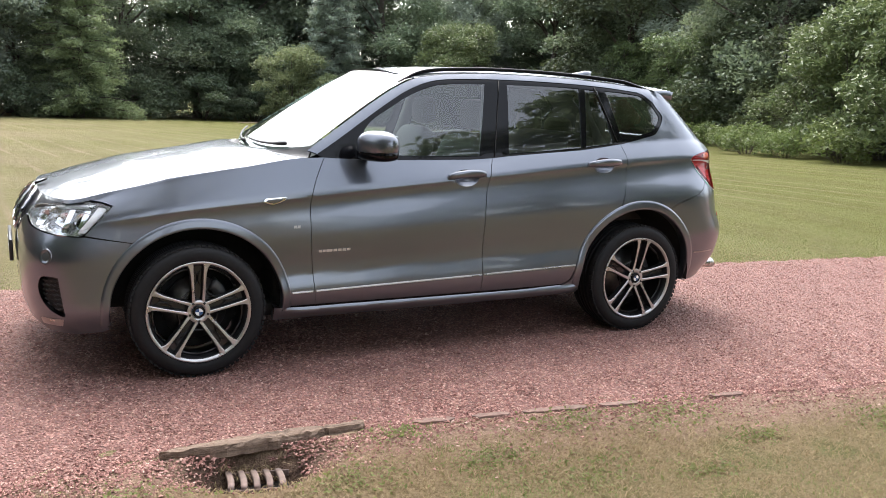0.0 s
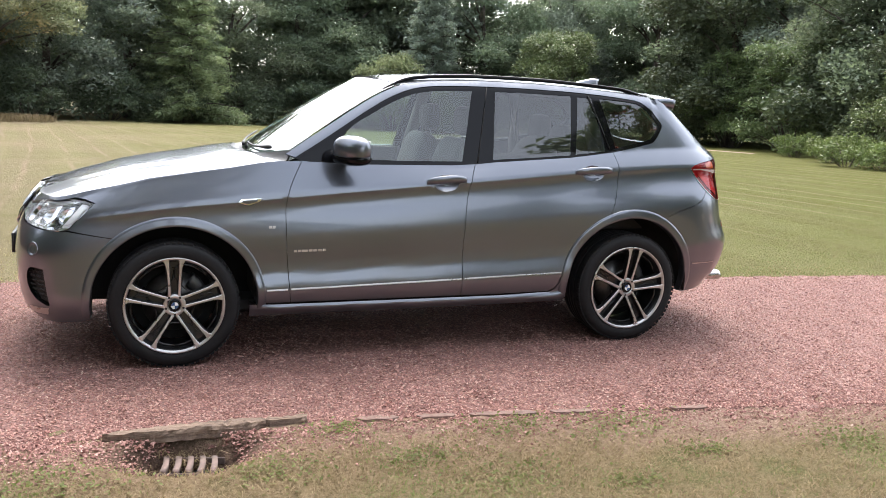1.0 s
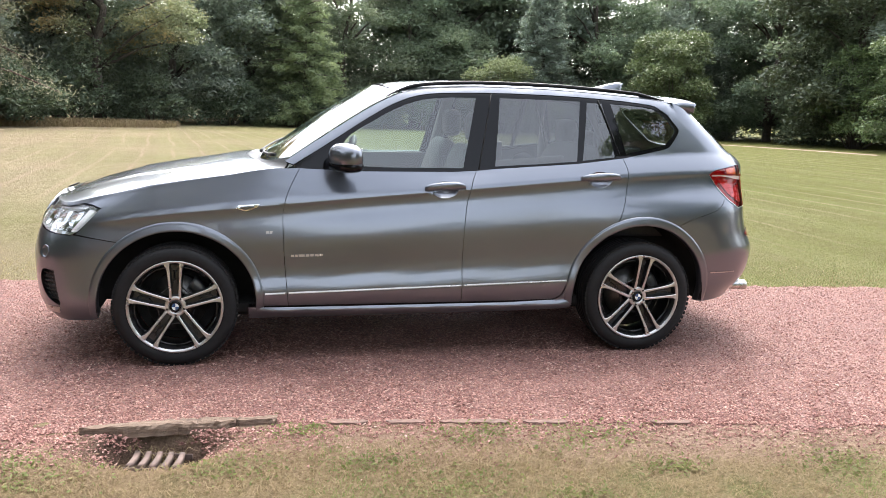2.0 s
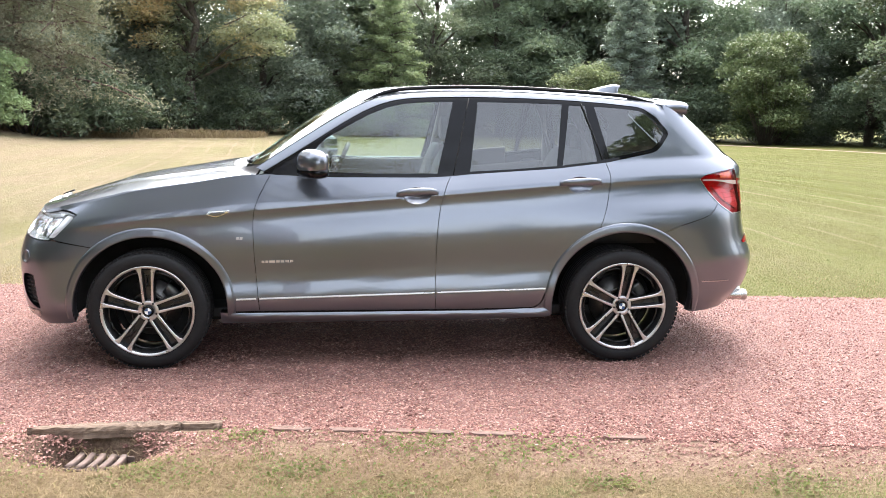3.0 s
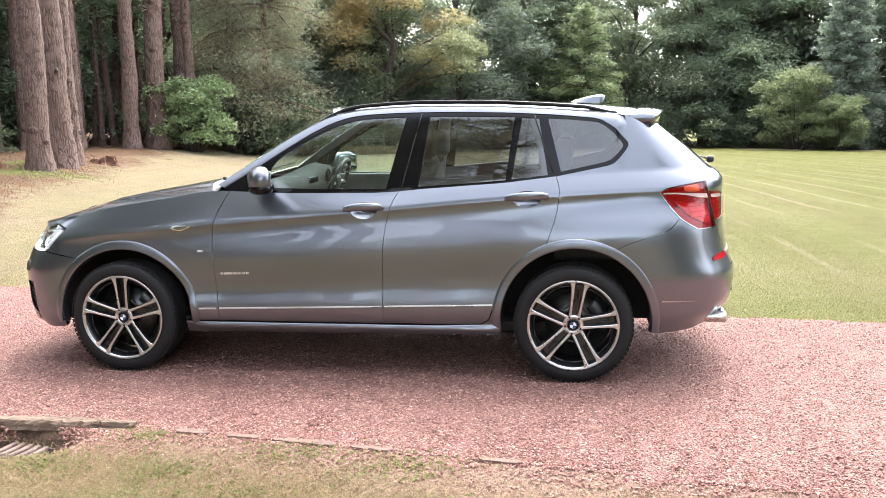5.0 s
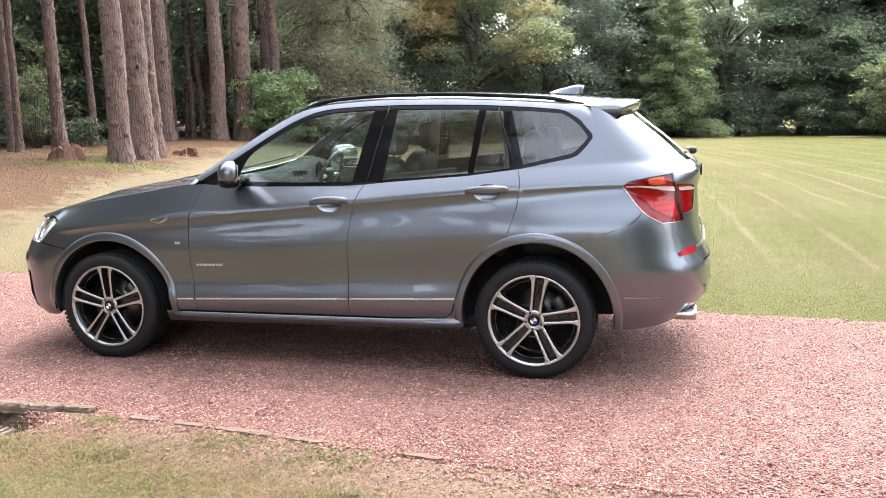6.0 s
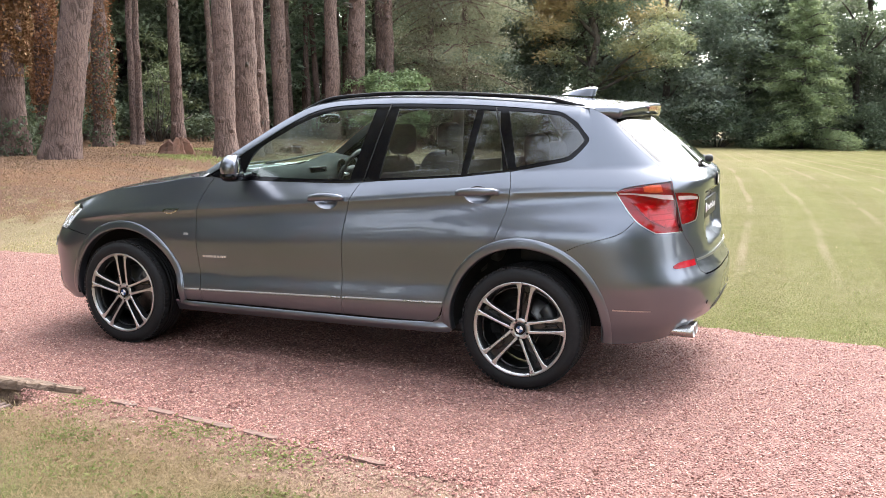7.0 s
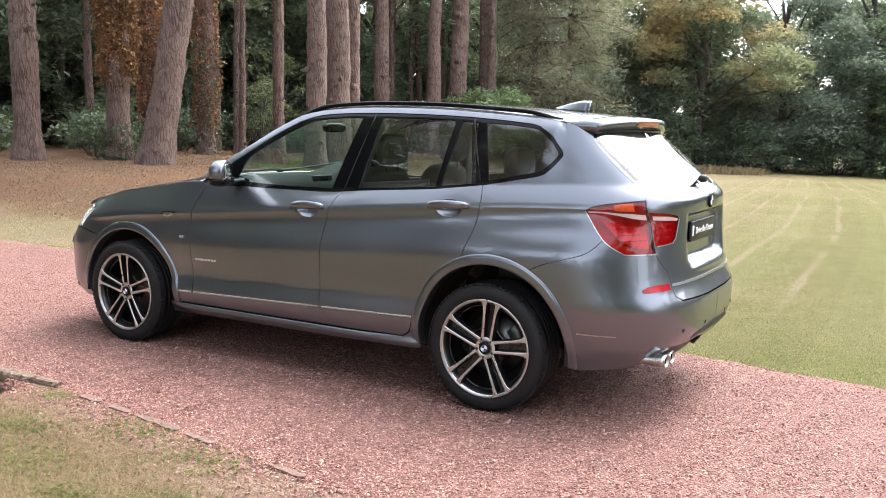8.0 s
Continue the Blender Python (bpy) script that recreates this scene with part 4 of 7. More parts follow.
def skin(s, z):
    """A point of the body's skin (half with y > 0) from its length s along the flank and its height."""
    if FRONT_S <= s <= REAR_S:
        return np.array((s, half_width(s, z), z))
    front = s < FRONT_S
    c, end, length = (FRONT_S, nose_x(z), FRONT_L) if front else (REAR_S, tail_x(z), REAR_L)
    a = min(abs(s - c) / length, math.pi / 2)
    co, si, n = math.cos(a), math.sin(a), nose_round(z) if front else tail_round(z)
    r = (max(co, 0) ** n + si ** n) ** (-1 / n)
    return np.array((c + (end - c) * r * si, half_width(s, z) * r * co, z))


def along(x, z):
    """The length s at which the skin has the place x."""
    if FRONT_S <= x <= REAR_S:
        return x
    lo, hi = (NOSE_END, FRONT_S) if x < FRONT_S else (REAR_S, TAIL_END)
    for _ in range(30):
        mid = (lo + hi) / 2
        if skin(mid, z)[0] < x:
            lo = mid
        else:
            hi = mid
    return (lo + hi) / 2


def on(*pts):
    return [(along(x, z), z) for x, z in pts]


def bow(pts, n=6):
    """A rounded line through points."""
    p = [np.array(q, float) for q in pts]
    p = [2 * p[0] - p[1]] + p + [2 * p[-1] - p[-2]]
    out = []
    for i in range(1, len(p) - 2):
        a, b, c, d = p[i - 1:i + 3]
        for k in range(n):
            t = k / n
            out.append(tuple(0.5 * (2 * b + (c - a) * t + (2 * a - 5 * b + 4 * c - d) * t * t + (3 * b - a - 3 * c + d) * t ** 3)))
    out.append(tuple(p[-2]))
    return out


def arc(cx, cz, a, b, deg0, deg1, n=40):
    return [(cx + a * math.cos(radians(deg0 + (deg1 - deg0) * i / n)), cz + b * math.sin(radians(deg0 + (deg1 - deg0) * i / n))) for i in range(n + 1)]


def dense(loop, step):
    out = []
    for a, b in zip(loop, loop[1:] + loop[:1]):
        d = math.dist(a, b)
        if d < 1e-5:
            continue
        k = max(1, math.ceil(d / step))
        out += [(a[0] + (b[0] - a[0]) * i / k, a[1] + (b[1] - a[1]) * i / k) for i in range(k)]
    return np.array(out)


def inset(p, gap):
    """The loop moved to its inside by gap."""
    area = 0.5 * np.sum(p[:, 0] * np.roll(p[:, 1], -1) - np.roll(p[:, 0], -1) * p[:, 1])
    t = np.roll(p, -1, 0) - np.roll(p, 1, 0)
    t /= np.linalg.norm(t, axis=1)[:, None] + 1e-9
    nrm = np.stack([-t[:, 1], t[:, 0]], 1) * (1 if area > 0 else -1)
    return p + nrm * gap


def inside(q, loops):
    res = np.zeros(len(q), bool)
    for p in loops:
        for a, b in zip(p, np.roll(p, -1, 0)):
            cond = (a[1] > q[:, 1]) != (b[1] > q[:, 1])
            res ^= cond & (q[:, 0] < (b[0] - a[0]) * (q[:, 1] - a[1]) / (b[1] - a[1] + 1e-12) + a[0])
    return res


def skin_normal(s, z, f):
    e = 0.004
    n = np.cross(f(s, z + e) - f(s, z - e), f(s + e, z) - f(s - e, z))
    return n / (np.linalg.norm(n) + 1e-12)


def panel_mesh(name, outline, material, holes=(), f=skin, off=0.0, step=0.035, gap=0.0018, rim=0.012, sides=(-1, 1)):
    """A pressed panel on the skin: its face, and its edges folded inwards by rim."""
    loops = [inset(dense(list(outline), step), gap)] + [inset(dense(list(h), step), -gap) for h in holes]
    lo, hi = loops[0].min(0), loops[0].max(0)
    fine = min(step, 0.03)
    rel = np.concatenate([np.arange(-0.04 - fine, -1.2, -fine)[::-1], (-0.04, -0.024, -0.012, -0.003, 0.006, 0.016, 0.03, 0.05), np.arange(0.05 + fine, 0.9, fine)])
    gs = np.arange(lo[0], hi[0], step)
    grid = np.array([(a, swage_z(a) + r) for a in gs for r in rel])
    grid = grid[inside(grid, loops)]
    border = np.concatenate(loops)
    if len(grid):
        far = np.array([np.min(np.hypot(border[:, 0] - g[0], border[:, 1] - g[1])) > step * 0.3 for g in grid])
        grid = grid[far]
    pts = np.concatenate([border, grid]) if len(grid) else border
    edges, base = [], 0
    for p in loops:
        edges += [(base + i, base + (i + 1) % len(p)) for i in range(len(p))]
        base += len(p)
    co, _, tri, orig, _, _ = geometry.delaunay_2d_cdt([Vector(p) for p in pts], edges, [], 0, 1e-7)
    q = np.array([tuple(c) for c in co])
    tri = np.array([t for t in tri if len(t) == 3])
    tri = tri[inside(q[tri].mean(1), loops)]
    where = {o: i for i, src in enumerate(orig) for o in src}
    n3 = np.array([skin_normal(a, b, f) for a, b in q])
    v3 = np.array([f(a, b) for a, b in q]) + n3 * off
    V, N, F = list(v3), list(n3), [tuple(t[::-1]) for t in tri]
    base = 0
    for p in loops:
        ring = [where[base + i] for i in range(len(p))]
        base += len(p)
        top = len(V)
        for a in ring:
            V += [v3[a], v3[a] - n3[a] * rim]
            N += [n3[a], n3[a]]
        m = len(ring)
        for i in range(m):
            a, b = top + 2 * i, top + 2 * ((i + 1) % m)
            F.append((a, b, b + 1, a + 1))
    out_v, out_n, out_f = [], [], []
    for sgn in sides:
        k = len(out_v)
        out_v += [(p[0], p[1] * sgn, p[2]) for p in V]
        out_n += [(p[0], p[1] * sgn, p[2]) for p in N]
        out_f += [tuple(k + i for i in (t if sgn > 0 else t[::-1])) for t in F]
    me = bpy.data.meshes.new(name)
    me.from_pydata(out_v, [], out_f)
    me.polygons.foreach_set("use_smooth", [True] * len(me.polygons))
    me.normals_split_custom_set_from_vertices(out_n)
    me.materials.append(material)
    return me


def panel(name, outline, material, parent, label="", joined=False, **kw):
    """A panel on both flanks: two objects, or one where it runs across."""
    if joined:
        return [part(name, panel_mesh(name, outline, material, **kw), None, parent, label)]
    return [part(name, panel_mesh(name, outline, material, sides=(sgn,), **kw), None, parent, label) for sgn in (-1, 1)]


def sheet(name, f, nu, nv, material, parent, thick=0.012, label=""):
    """A smooth sheet f(u, v), u and v in 0..1, with its edges folded down."""
    us, vs = np.linspace(0, 1, nu + 1), np.linspace(0, 1, nv + 1)
    V, N = [], []
    e = 1e-3
    for u in us:
        for v in vs:
            d = np.cross(f(min(1, u + e), v) - f(max(0, u - e), v), f(u, min(1, v + e)) - f(u, max(0, v - e)))
            n = d / (np.linalg.norm(d) + 1e-12)
            N.append(n if n[2] > 0 or (abs(n[2]) < 1e-3 and n[0] > 0) else -n)
            V.append(f(u, v))
    ids = np.arange(len(V)).reshape(nu + 1, nv + 1)
    F = []
    for i in range(nu):
        for j in range(nv):
            F.append((ids[i, j], ids[i + 1, j], ids[i + 1, j + 1], ids[i, j + 1]))
    p = np.array(V)
    t = np.cross(p[F[0][1]] - p[F[0][0]], p[F[0][3]] - p[F[0][0]])
    if t @ N[F[0][0]] < 0:
        F = [q[::-1] for q in F]
    ring = list(ids[:, 0]) + list(ids[-1, 1:]) + list(ids[-2::-1, -1]) + list(ids[0, -2:0:-1])
    top = len(V)
    for a in ring:
        V += [V[a], V[a] - N[a] * thick]
        N += [N[a], N[a]]
    m = len(ring)
    for i in range(m):
        a, b = top + 2 * i, top + 2 * ((i + 1) % m)
        F.append((a, b, b + 1, a + 1))
    me = bpy.data.meshes.new(name)
    me.from_pydata([tuple(q) for q in V], [], [tuple(int(i) for i in q) for q in F])
    me.polygons.foreach_set("use_smooth", [True] * len(me.polygons))
    me.normals_split_custom_set_from_vertices([tuple(q) for q in N])
    me.materials.append(material)
    return part(name, me, None, parent, label)


def lathe(profile, n=64, centre=(0, 0, 0), closed=False):
    """A ring body turned about the y axis from (radius, y) points."""
    bm = bmesh.new()
    rings = []
    for r, y in profile:
        rings.append([bm.verts.new((centre[0] + r * math.cos(math.tau * i / n), centre[1] + y, centre[2] + r * math.sin(math.tau * i / n))) for i in range(n)])
    pairs = list(zip(rings, rings[1:])) + ([(rings[-1], rings[0])] if closed else [])
    for a, b in pairs:
        for i in range(n):
            bm.faces.new((a[i], a[(i + 1) % n], b[(i + 1) % n], b[i]))
    return bm


def box(bm, centre, size, bevel=0.0, turn=None):
    m = Matrix.Translation(centre) @ (turn.to_matrix().to_4x4() if turn else Matrix.Identity(4)) @ Matrix.Diagonal((*size, 1))
    r = bmesh.ops.create_cube(bm, size=1.0, matrix=m)
    if bevel:
        es = list({e for v in r["verts"] for e in v.link_edges})
        bmesh.ops.bevel(bm, geom=es, offset=bevel, segments=2, affect="EDGES", profile=0.6)
    return bm


def blob(centre, size, power=2.6, n=20, m=12):
    """A rounded cushion form."""
    bm = bmesh.new()
    rows = []
    sg = lambda t: math.copysign(abs(t) ** (2 / power), t)
    for j in range(m + 1):
        b = -math.pi / 2 + math.pi * j / m
        rows.append([bm.verts.new((centre[0] + size[0] / 2 * sg(math.cos(b)) * sg(math.cos(math.tau * i / n)), centre[1] + size[1] / 2 * sg(math.cos(b)) * sg(math.sin(math.tau * i / n)), centre[2] + size[2] / 2 * sg(math.sin(b)))) for i in range(n)])
    for a, b in zip(rows, rows[1:]):
        for i in range(n):
            bm.faces.new((a[i], a[(i + 1) % n], b[(i + 1) % n], b[i]))
    bmesh.ops.remove_doubles(bm, verts=bm.verts, dist=1e-5)
    return bm


def rod(points, radius, sides=8):
    bm = bmesh.new()
    r = radius if isinstance(radius, (list, tuple)) else [radius] * len(points)
    tube(bm, points, r, sides)
    return bm


# side-view lines of the car: (x, z)
ARCH_F = (-1.395, 0.365, 0.487, 0.472)
ARCH_R = (1.415, 0.365, 0.488, 0.497)
roof_line = curve((-0.80, 1.165), (-0.65, 1.262), (-0.47, 1.375), (-0.34, 1.455), (-0.20, 1.532), (-0.07, 1.585), (0.14, 1.617), (0.47, 1.630), (0.80, 1.626), (1.14, 1.610), (1.47, 1.585), (1.65, 1.567), (1.80, 1.548))
DOOR_A = [(-0.696, 1.140), (-0.732, 1.075), (-0.772, 0.99), (-0.796, 0.895), (-0.797, 0.76), (-0.790, 0.60), (-0.769, 0.335)]
DOOR_B = [(0.362, 1.130), (0.325, 1.05), (0.29, 0.91), (0.272, 0.71), (0.268, 0.335)]
DOOR_C = [(1.303, 1.214), (1.322, 1.134), (1.312, 1.031), (1.291, 0.945), (1.253, 0.838)]
SHUT = [(2.03, 1.545), (2.062, 1.462), (2.125, 1.33), (2.172, 1.253), (2.188, 1.199), (2.197, 1.15), (2.212, 1.10), (2.271, 0.94), (2.285, 0.90)]
# tail lamp, along the skin: its lower edge from the bottom to the tip, and its upper edge
LAMP_EDGE = [(2.13, 0.905), (2.07, 0.938), (2.022, 0.972), (1.965, 1.035), (1.91, 1.114)]
LAMP_TOP = [(1.91, 1.114), (1.955, 1.138), (2.055, 1.156), (2.192, 1.171)]
BUMPER_RISE = [(1.655, 0.800), (1.737, 0.836), (1.838, 0.866), (1.928, 0.894), (1.978, 0.924), (2.022, 0.972)]


def roof_edge(x, drop=0.0):
    """The cantrail's outer line, where roof and screen begin."""
    z = float(roof_line(x)) - drop
    y = half_width(x, z) - 0.022
    return np.array((x, y, z))


def upper_skin(s, z):
    """The flank with its cantrail and screen pillar rounded over towards the roof."""
    p = skin(s, z)
    if s <= 1.8:
        d = (float(roof_line(s)) - z) * (0.72 if s < -0.1 else 1.0)
        if d < 0.06:
            p = p.copy()
            p[1] -= 0.022 * (1 - max(d, 0) / 0.06) ** 2
    return p


CUPS = [((0.035 + 0.282) / 2, 1.018), ((1.008 + 1.262) / 2, 1.084)]


def cup_outline(k, grow=1.0):
    x, z = CUPS[k]
    return [(x + 0.078 * grow * math.cos(a), z + 0.047 * grow * math.sin(a)) for a in np.linspace(0, math.tau, 28, endpoint=False)]


def build_body(car):
    front_arch = lambda a, b, k=0.99: on(*arc(ARCH_F[0], ARCH_F[1], ARCH_F[2] * k, ARCH_F[3] * k, a, b))
    rear_arch = lambda a, b, k=0.99: on(*arc(ARCH_R[0], ARCH_R[1], ARCH_R[2] * k, ARCH_R[3] * k, a, b))
    # wing
    hood_edge = [(x, float(belt_z(x))) for x in np.linspace(-2.03, -0.80, 22)]
    head_tip, head_low = (-1.800, 0.903), (-1.940, 0.760)
    wing = front_arch(6, 131) + on((-1.719, 0.719), head_low, (-1.872, 0.830), head_tip, (-1.85, 0.920), (-1.908, 0.925), (-1.96, 0.924)) + [(-2.03, 0.924)] + hood_edge[1:] + on(*bow(DOOR_A)) + on((-0.913, 0.335))
    panel("wing", wing, PAINT, car, f=skin)
    # doors
    front_door = on(*bow(DOOR_A)[::-1]) + on((-0.66, 1.136), (-0.33, 1.122), (0.21, 1.122)) + on(*bow(DOOR_B)) + on((0.0, 0.335))
    rear_sill = arc(ARCH_R[0], ARCH_R[1], ARCH_R[2] * 0.995, ARCH_R[3] * 0.995, 108, 171, 24)
    rear_door = on(*bow(DOOR_B)[::-1]) + on((0.48, 1.142), (1.0, 1.178)) + on(*bow(DOOR_C)) + on(*rear_sill[1:]) + on(*bow([(0.928, 0.43), (0.905, 0.372), (0.86, 0.342)])) + on((0.5, 0.335))
    doors = panel("front_door", front_door, PAINT, car, holes=[cup_outline(0)]), panel("rear_door", rear_door, PAINT, car, holes=[cup_outline(1)])
    # flank frame: screen pillar, cantrail, rear pillar and quarter panel in one pressing
    top = [(x, float(roof_line(x))) for x in np.linspace(-0.785, 1.72, 60)]
    day_light = bow([(-0.735, 1.155), (-0.60, 1.235), (-0.44, 1.335), (-0.27, 1.44), (-0.12, 1.52), (0.04, 1.572), (0.25, 1.590), (0.60, 1.594), (1.0, 1.584), (1.30, 1.566), (1.52, 1.545)]) + [(1.565, 1.533), (1.600, 1.512), (1.700, 1.420)] + bow([(1.714, 1.403), (1.719, 1.386), (1.712, 1.369)], 3) + [(1.655, 1.300), (1.635, 1.283), (1.60, 1.270), (1.31, 1.214)]
    light_low = [(1.0, 1.174), (0.48, 1.138), (0.21, 1.118), (-0.33, 1.118), (-0.66, 1.132)]
    shut = bow(SHUT, 4)
    quarter = on(*top) + [p for p in shut if p[1] > 1.18] + bow(LAMP_TOP, 4)[::-1] + bow(LAMP_EDGE, 4)[:7:-1][1:] + bow(BUMPER_RISE, 4)[::-1][1:] + rear_arch(62, 107) + on(*bow(DOOR_C)[::-1]) + on(*day_light[::-1])
    panel("side_frame", quarter, PAINT, car, f=upper_skin, step=0.032)
    # glazing
    g_front = bow([(-0.50, 1.152), (-0.42, 1.315), (-0.25, 1.425), (-0.10, 1.503), (0.05, 1.552), (0.20, 1.569), (0.392, 1.573)], 5) + [(0.285, 1.142), (-0.1, 1.141)]
    g_rear = [(0.476, 1.154), (0.535, 1.574), (0.80, 1.571), (1.057, 1.565), (1.008, 1.190), (0.75, 1.170)]
    g_vent = [(1.037, 1.194), (1.094, 1.559), (1.200, 1.554), (1.258, 1.218)]
    g_quarter = [(1.328, 1.236), (1.247, 1.553)] + [(1.40, 1.546), (1.545, 1.529), (1.583, 1.508), (1.683, 1.411)] + bow([(1.692, 1.399), (1.695, 1.387), (1.690, 1.374)], 3) + [(1.642, 1.320), (1.620, 1.300), (1.585, 1.288)]
    outer = on(*day_light) + on(*light_low)
    panel("window_surround", outer, BLACK_GLOSS, car, "gloss black window frame", holes=[on(*g) for g in (g_front, g_rear, g_vent, g_quarter)], f=upper_skin, off=-0.004, gap=-0.003)
    for g, m in ((g_front, GLASS_FRONT), (g_rear, GLASS_REAR), (g_vent, GLASS_REAR), (g_quarter, GLASS_REAR)):
        for ob in panel("side_window", on(*g), m, car, "tinted glass pane", f=upper_skin, off=-0.008, gap=-0.004, rim=0.001, step=0.06):
            ob.visible_shadow = False
    # slim bright line under the windows' sill and black seals between the doors' frames
    for sgn in (-1, 1):
        for x0, x1 in ((0.318, 0.425),):
            seam = [upper_skin(x0 + 0.06 + (x1 - x0) * t, 1.14 + 0.45 * t) for t in np.linspace(0, 1, 8)]
            part("door_seam", rod([(p[0], (p[1] - 0.001) * sgn, p[2]) for p in seam], 0.004, 6), UNDER, car)
        seam = [upper_skin(1.285 - 0.115 * t, 1.232 + 0.335 * t) for t in np.linspace(0, 1, 8)]
        part("door_seam", rod([(p[0], (p[1] - 0.001) * sgn, p[2]) for p in seam], 0.004, 6), UNDER, car)
    # sill
    sill = on((-1.0, 0.331), (0.5, 0.331), *bow([(0.86, 0.338), (0.908, 0.369), (0.931, 0.427)]), (0.945, 0.44), (0.985, 0.300), (0.965, 0.280), (0.5, 0.266), (-1.0, 0.256))
    def sill_form(s, z):
        p = skin(s, z).copy()
        t = min(1, max(0, (0.335 - z) / 0.08))
        p[1] += 0.030 * math.sin(math.pi * t ** 0.75) * smooth(-1.02, -0.85, s) * smooth(1.02, 0.9, s)
        return p
    panel("sill", sill, PAINT, car, rim=0.05, f=sill_form, step=0.022)
    for sgn in (-1, 1):
        for (xa, za), (xb, zb), under in (((-0.903, 0.412), (-0.787, 0.415), car), ((-0.768, 0.416), (0.262, 0.443), doors[0][0 if sgn < 0 else 1]), ((0.278, 0.444), (0.932, 0.462), doors[1][0 if sgn < 0 else 1])):
            bm = bmesh.new()
            line = []
            for t in np.linspace(0, 1, 14):
                x, z = xa + (xb - xa) * t, za + (zb - za) * t
                n = skin_normal(x, z, skin)
                p = skin(x, z)
                line.append([p + n * 0.001 + np.array((0, 0, 0.005)), p + n * 0.005 + np.array((0, 0, 0.003)), p + n * 0.006 + np.array((0, 0, -0.003)), p + n * 0.0 + np.array((0, 0, -0.006))])
            rows = [[bm.verts.new((q[0], q[1] * sgn, q[2])) for q in row] for row in line]
            for a, b in zip(rows, rows[1:]):
                for i in range(3):
                    bm.faces.new((a[i], a[i + 1], b[i + 1], b[i]))
            part("trim_strip", bm, TRIM_GREY, under, "thin satin moulding along the door's foot", shade=False)
    # wheel arch flares
    for ax, az, a, b in (ARCH_F, ARCH_R):
        lip_a, lip_b = (0.440, 0.416) if ax < 0 else (0.437, 0.440)
        for sgn in (-1, 1):
            bm = bmesh.new()
            rows = []
            for i in range(61):
                ang = radians(-8.5 + 197 * i / 60)
                row = []
                for t, up in ((0, 0.0005), (0.03, 0.007), (0.35, 0.009), (0.75, 0.011), (0.93, 0.0115), (1.0, 0.007), (1.0, -0.05)):
                    ea, eb = a + (lip_a - a) * t, b + (lip_b - b) * t
                    x, z = ax + ea * math.cos(ang), az + eb * math.sin(ang)
                    s = along(x, z)
                    p = skin(s, max(z, 0.30)) + skin_normal(s, max(z, 0.30), skin) * up
                    row.append(bm.verts.new((p[0], p[1] * sgn, z)))
                rows.append(row)
            for p, q in zip(rows, rows[1:]):
                for k in range(6):
                    bm.faces.new((p[k], p[k + 1], q[k + 1], q[k]))
            part("wheel_arch", bm, PAINT, car)
            # liner
            bm = bmesh.new()
            rows = []
            for i in range(25):
                ang = radians(-7 + 194 * i / 24)
                rows.append([bm.verts.new((ax + lip_a * 1.01 * math.cos(ang), y * sgn, az + lip_b * 1.01 * math.sin(ang))) for y in (0.885, 0.52)])
            for p, q in zip(rows, rows[1:]):
                bm.faces.new((p[0], p[1], q[1], q[0]))
            hub = [r[1] for r in rows]
            bm.faces.new(hub)
            part("arch_liner", bm, UNDER, car)
    # bonnet
    def bonnet(u, v):
        w = 2 * v - 1
        q = 1 - abs(w)
        e = skin(-0.80 - 1.23 * u, float(belt_z(-0.80 - 1.23 * u)))
        corner = skin(-2.03, float(belt_z(-2.03)))
        y = e[1] * (1 - q)
        g = 1 - (1 - q) ** 2.2
        yn = corner[1] * (1 - q)
        front = FRONT_S + (float(nose_x(0.925)) - FRONT_S) * (1 - (yn / half_width(FRONT_S, 0.925)) ** nose_round(0.925)) ** (1 / nose_round(0.925))
        rear = -0.80 - 0.20 * g
        k = (e[0] + 0.80) / (corner[0] + 0.80)
        x = rear + (front - rear) * k
        ridge = 0.46 - 0.20 * u
        dome = 0.007 * smooth(0.10, 0.0, y - ridge) * (1 - u ** 3)
        return np.array((x, math.copysign(y, w), e[2] + 0.018 * (1 - u ** 5) * g + dome * min(1, q * 4)))
    sheet("bonnet", bonnet, 44, 48, PAINT, car, 0.02)
    # windscreen, cowl and roof share the cantrail as their edge
    def screen(u, v):
        w = 2 * v - 1
        q = 1 - abs(w)
        e = roof_edge(-0.765 + 0.70 * u)
        c = np.array((-0.945 + 0.775 * u, 0, 1.128 + 0.512 * u + 0.026 * math.sin(math.pi * u)))
        g = 1 - (1 - q) ** 2.3
        return np.array((e[0] + (c[0] - e[0]) * g, math.copysign(e[1] * (1 - q), w), e[2] + (c[2] - e[2]) * g))
    sheet("windscreen", lambda u, v: screen(0.03 + 0.965 * u, 0.012 + 0.976 * v), 24, 40, GLASS_FRONT, car, 0.004, "clear laminated windscreen").visible_shadow = False
    def roof(u, v):
        w = 2 * v - 1
        q = 1 - abs(w)
        e = roof_edge(-0.063 + 1.785 * u)
        c = np.array((-0.186 + 1.983 * u, 0, 0))
        g = 1 - (1 - q) ** 2.3
        ze = e[2] + 0.042 * g
        if u < 0.08:
            ze += (1.640 - e[2] - 0.042) * g * (1 - u / 0.08) ** 2
        return np.array((e[0] + (c[0] - e[0]) * g, math.copysign(e[1] * (1 - q), w), ze))
    sheet("roof", roof, 46, 40, PAINT, car, 0.015)
    sheet("headliner", lambda u, v: roof(0.03 + 0.94 * u, 0.03 + 0.94 * v) - np.array((0, 0, 0.045)), 16, 12, HEADLINER, car, 0.004)
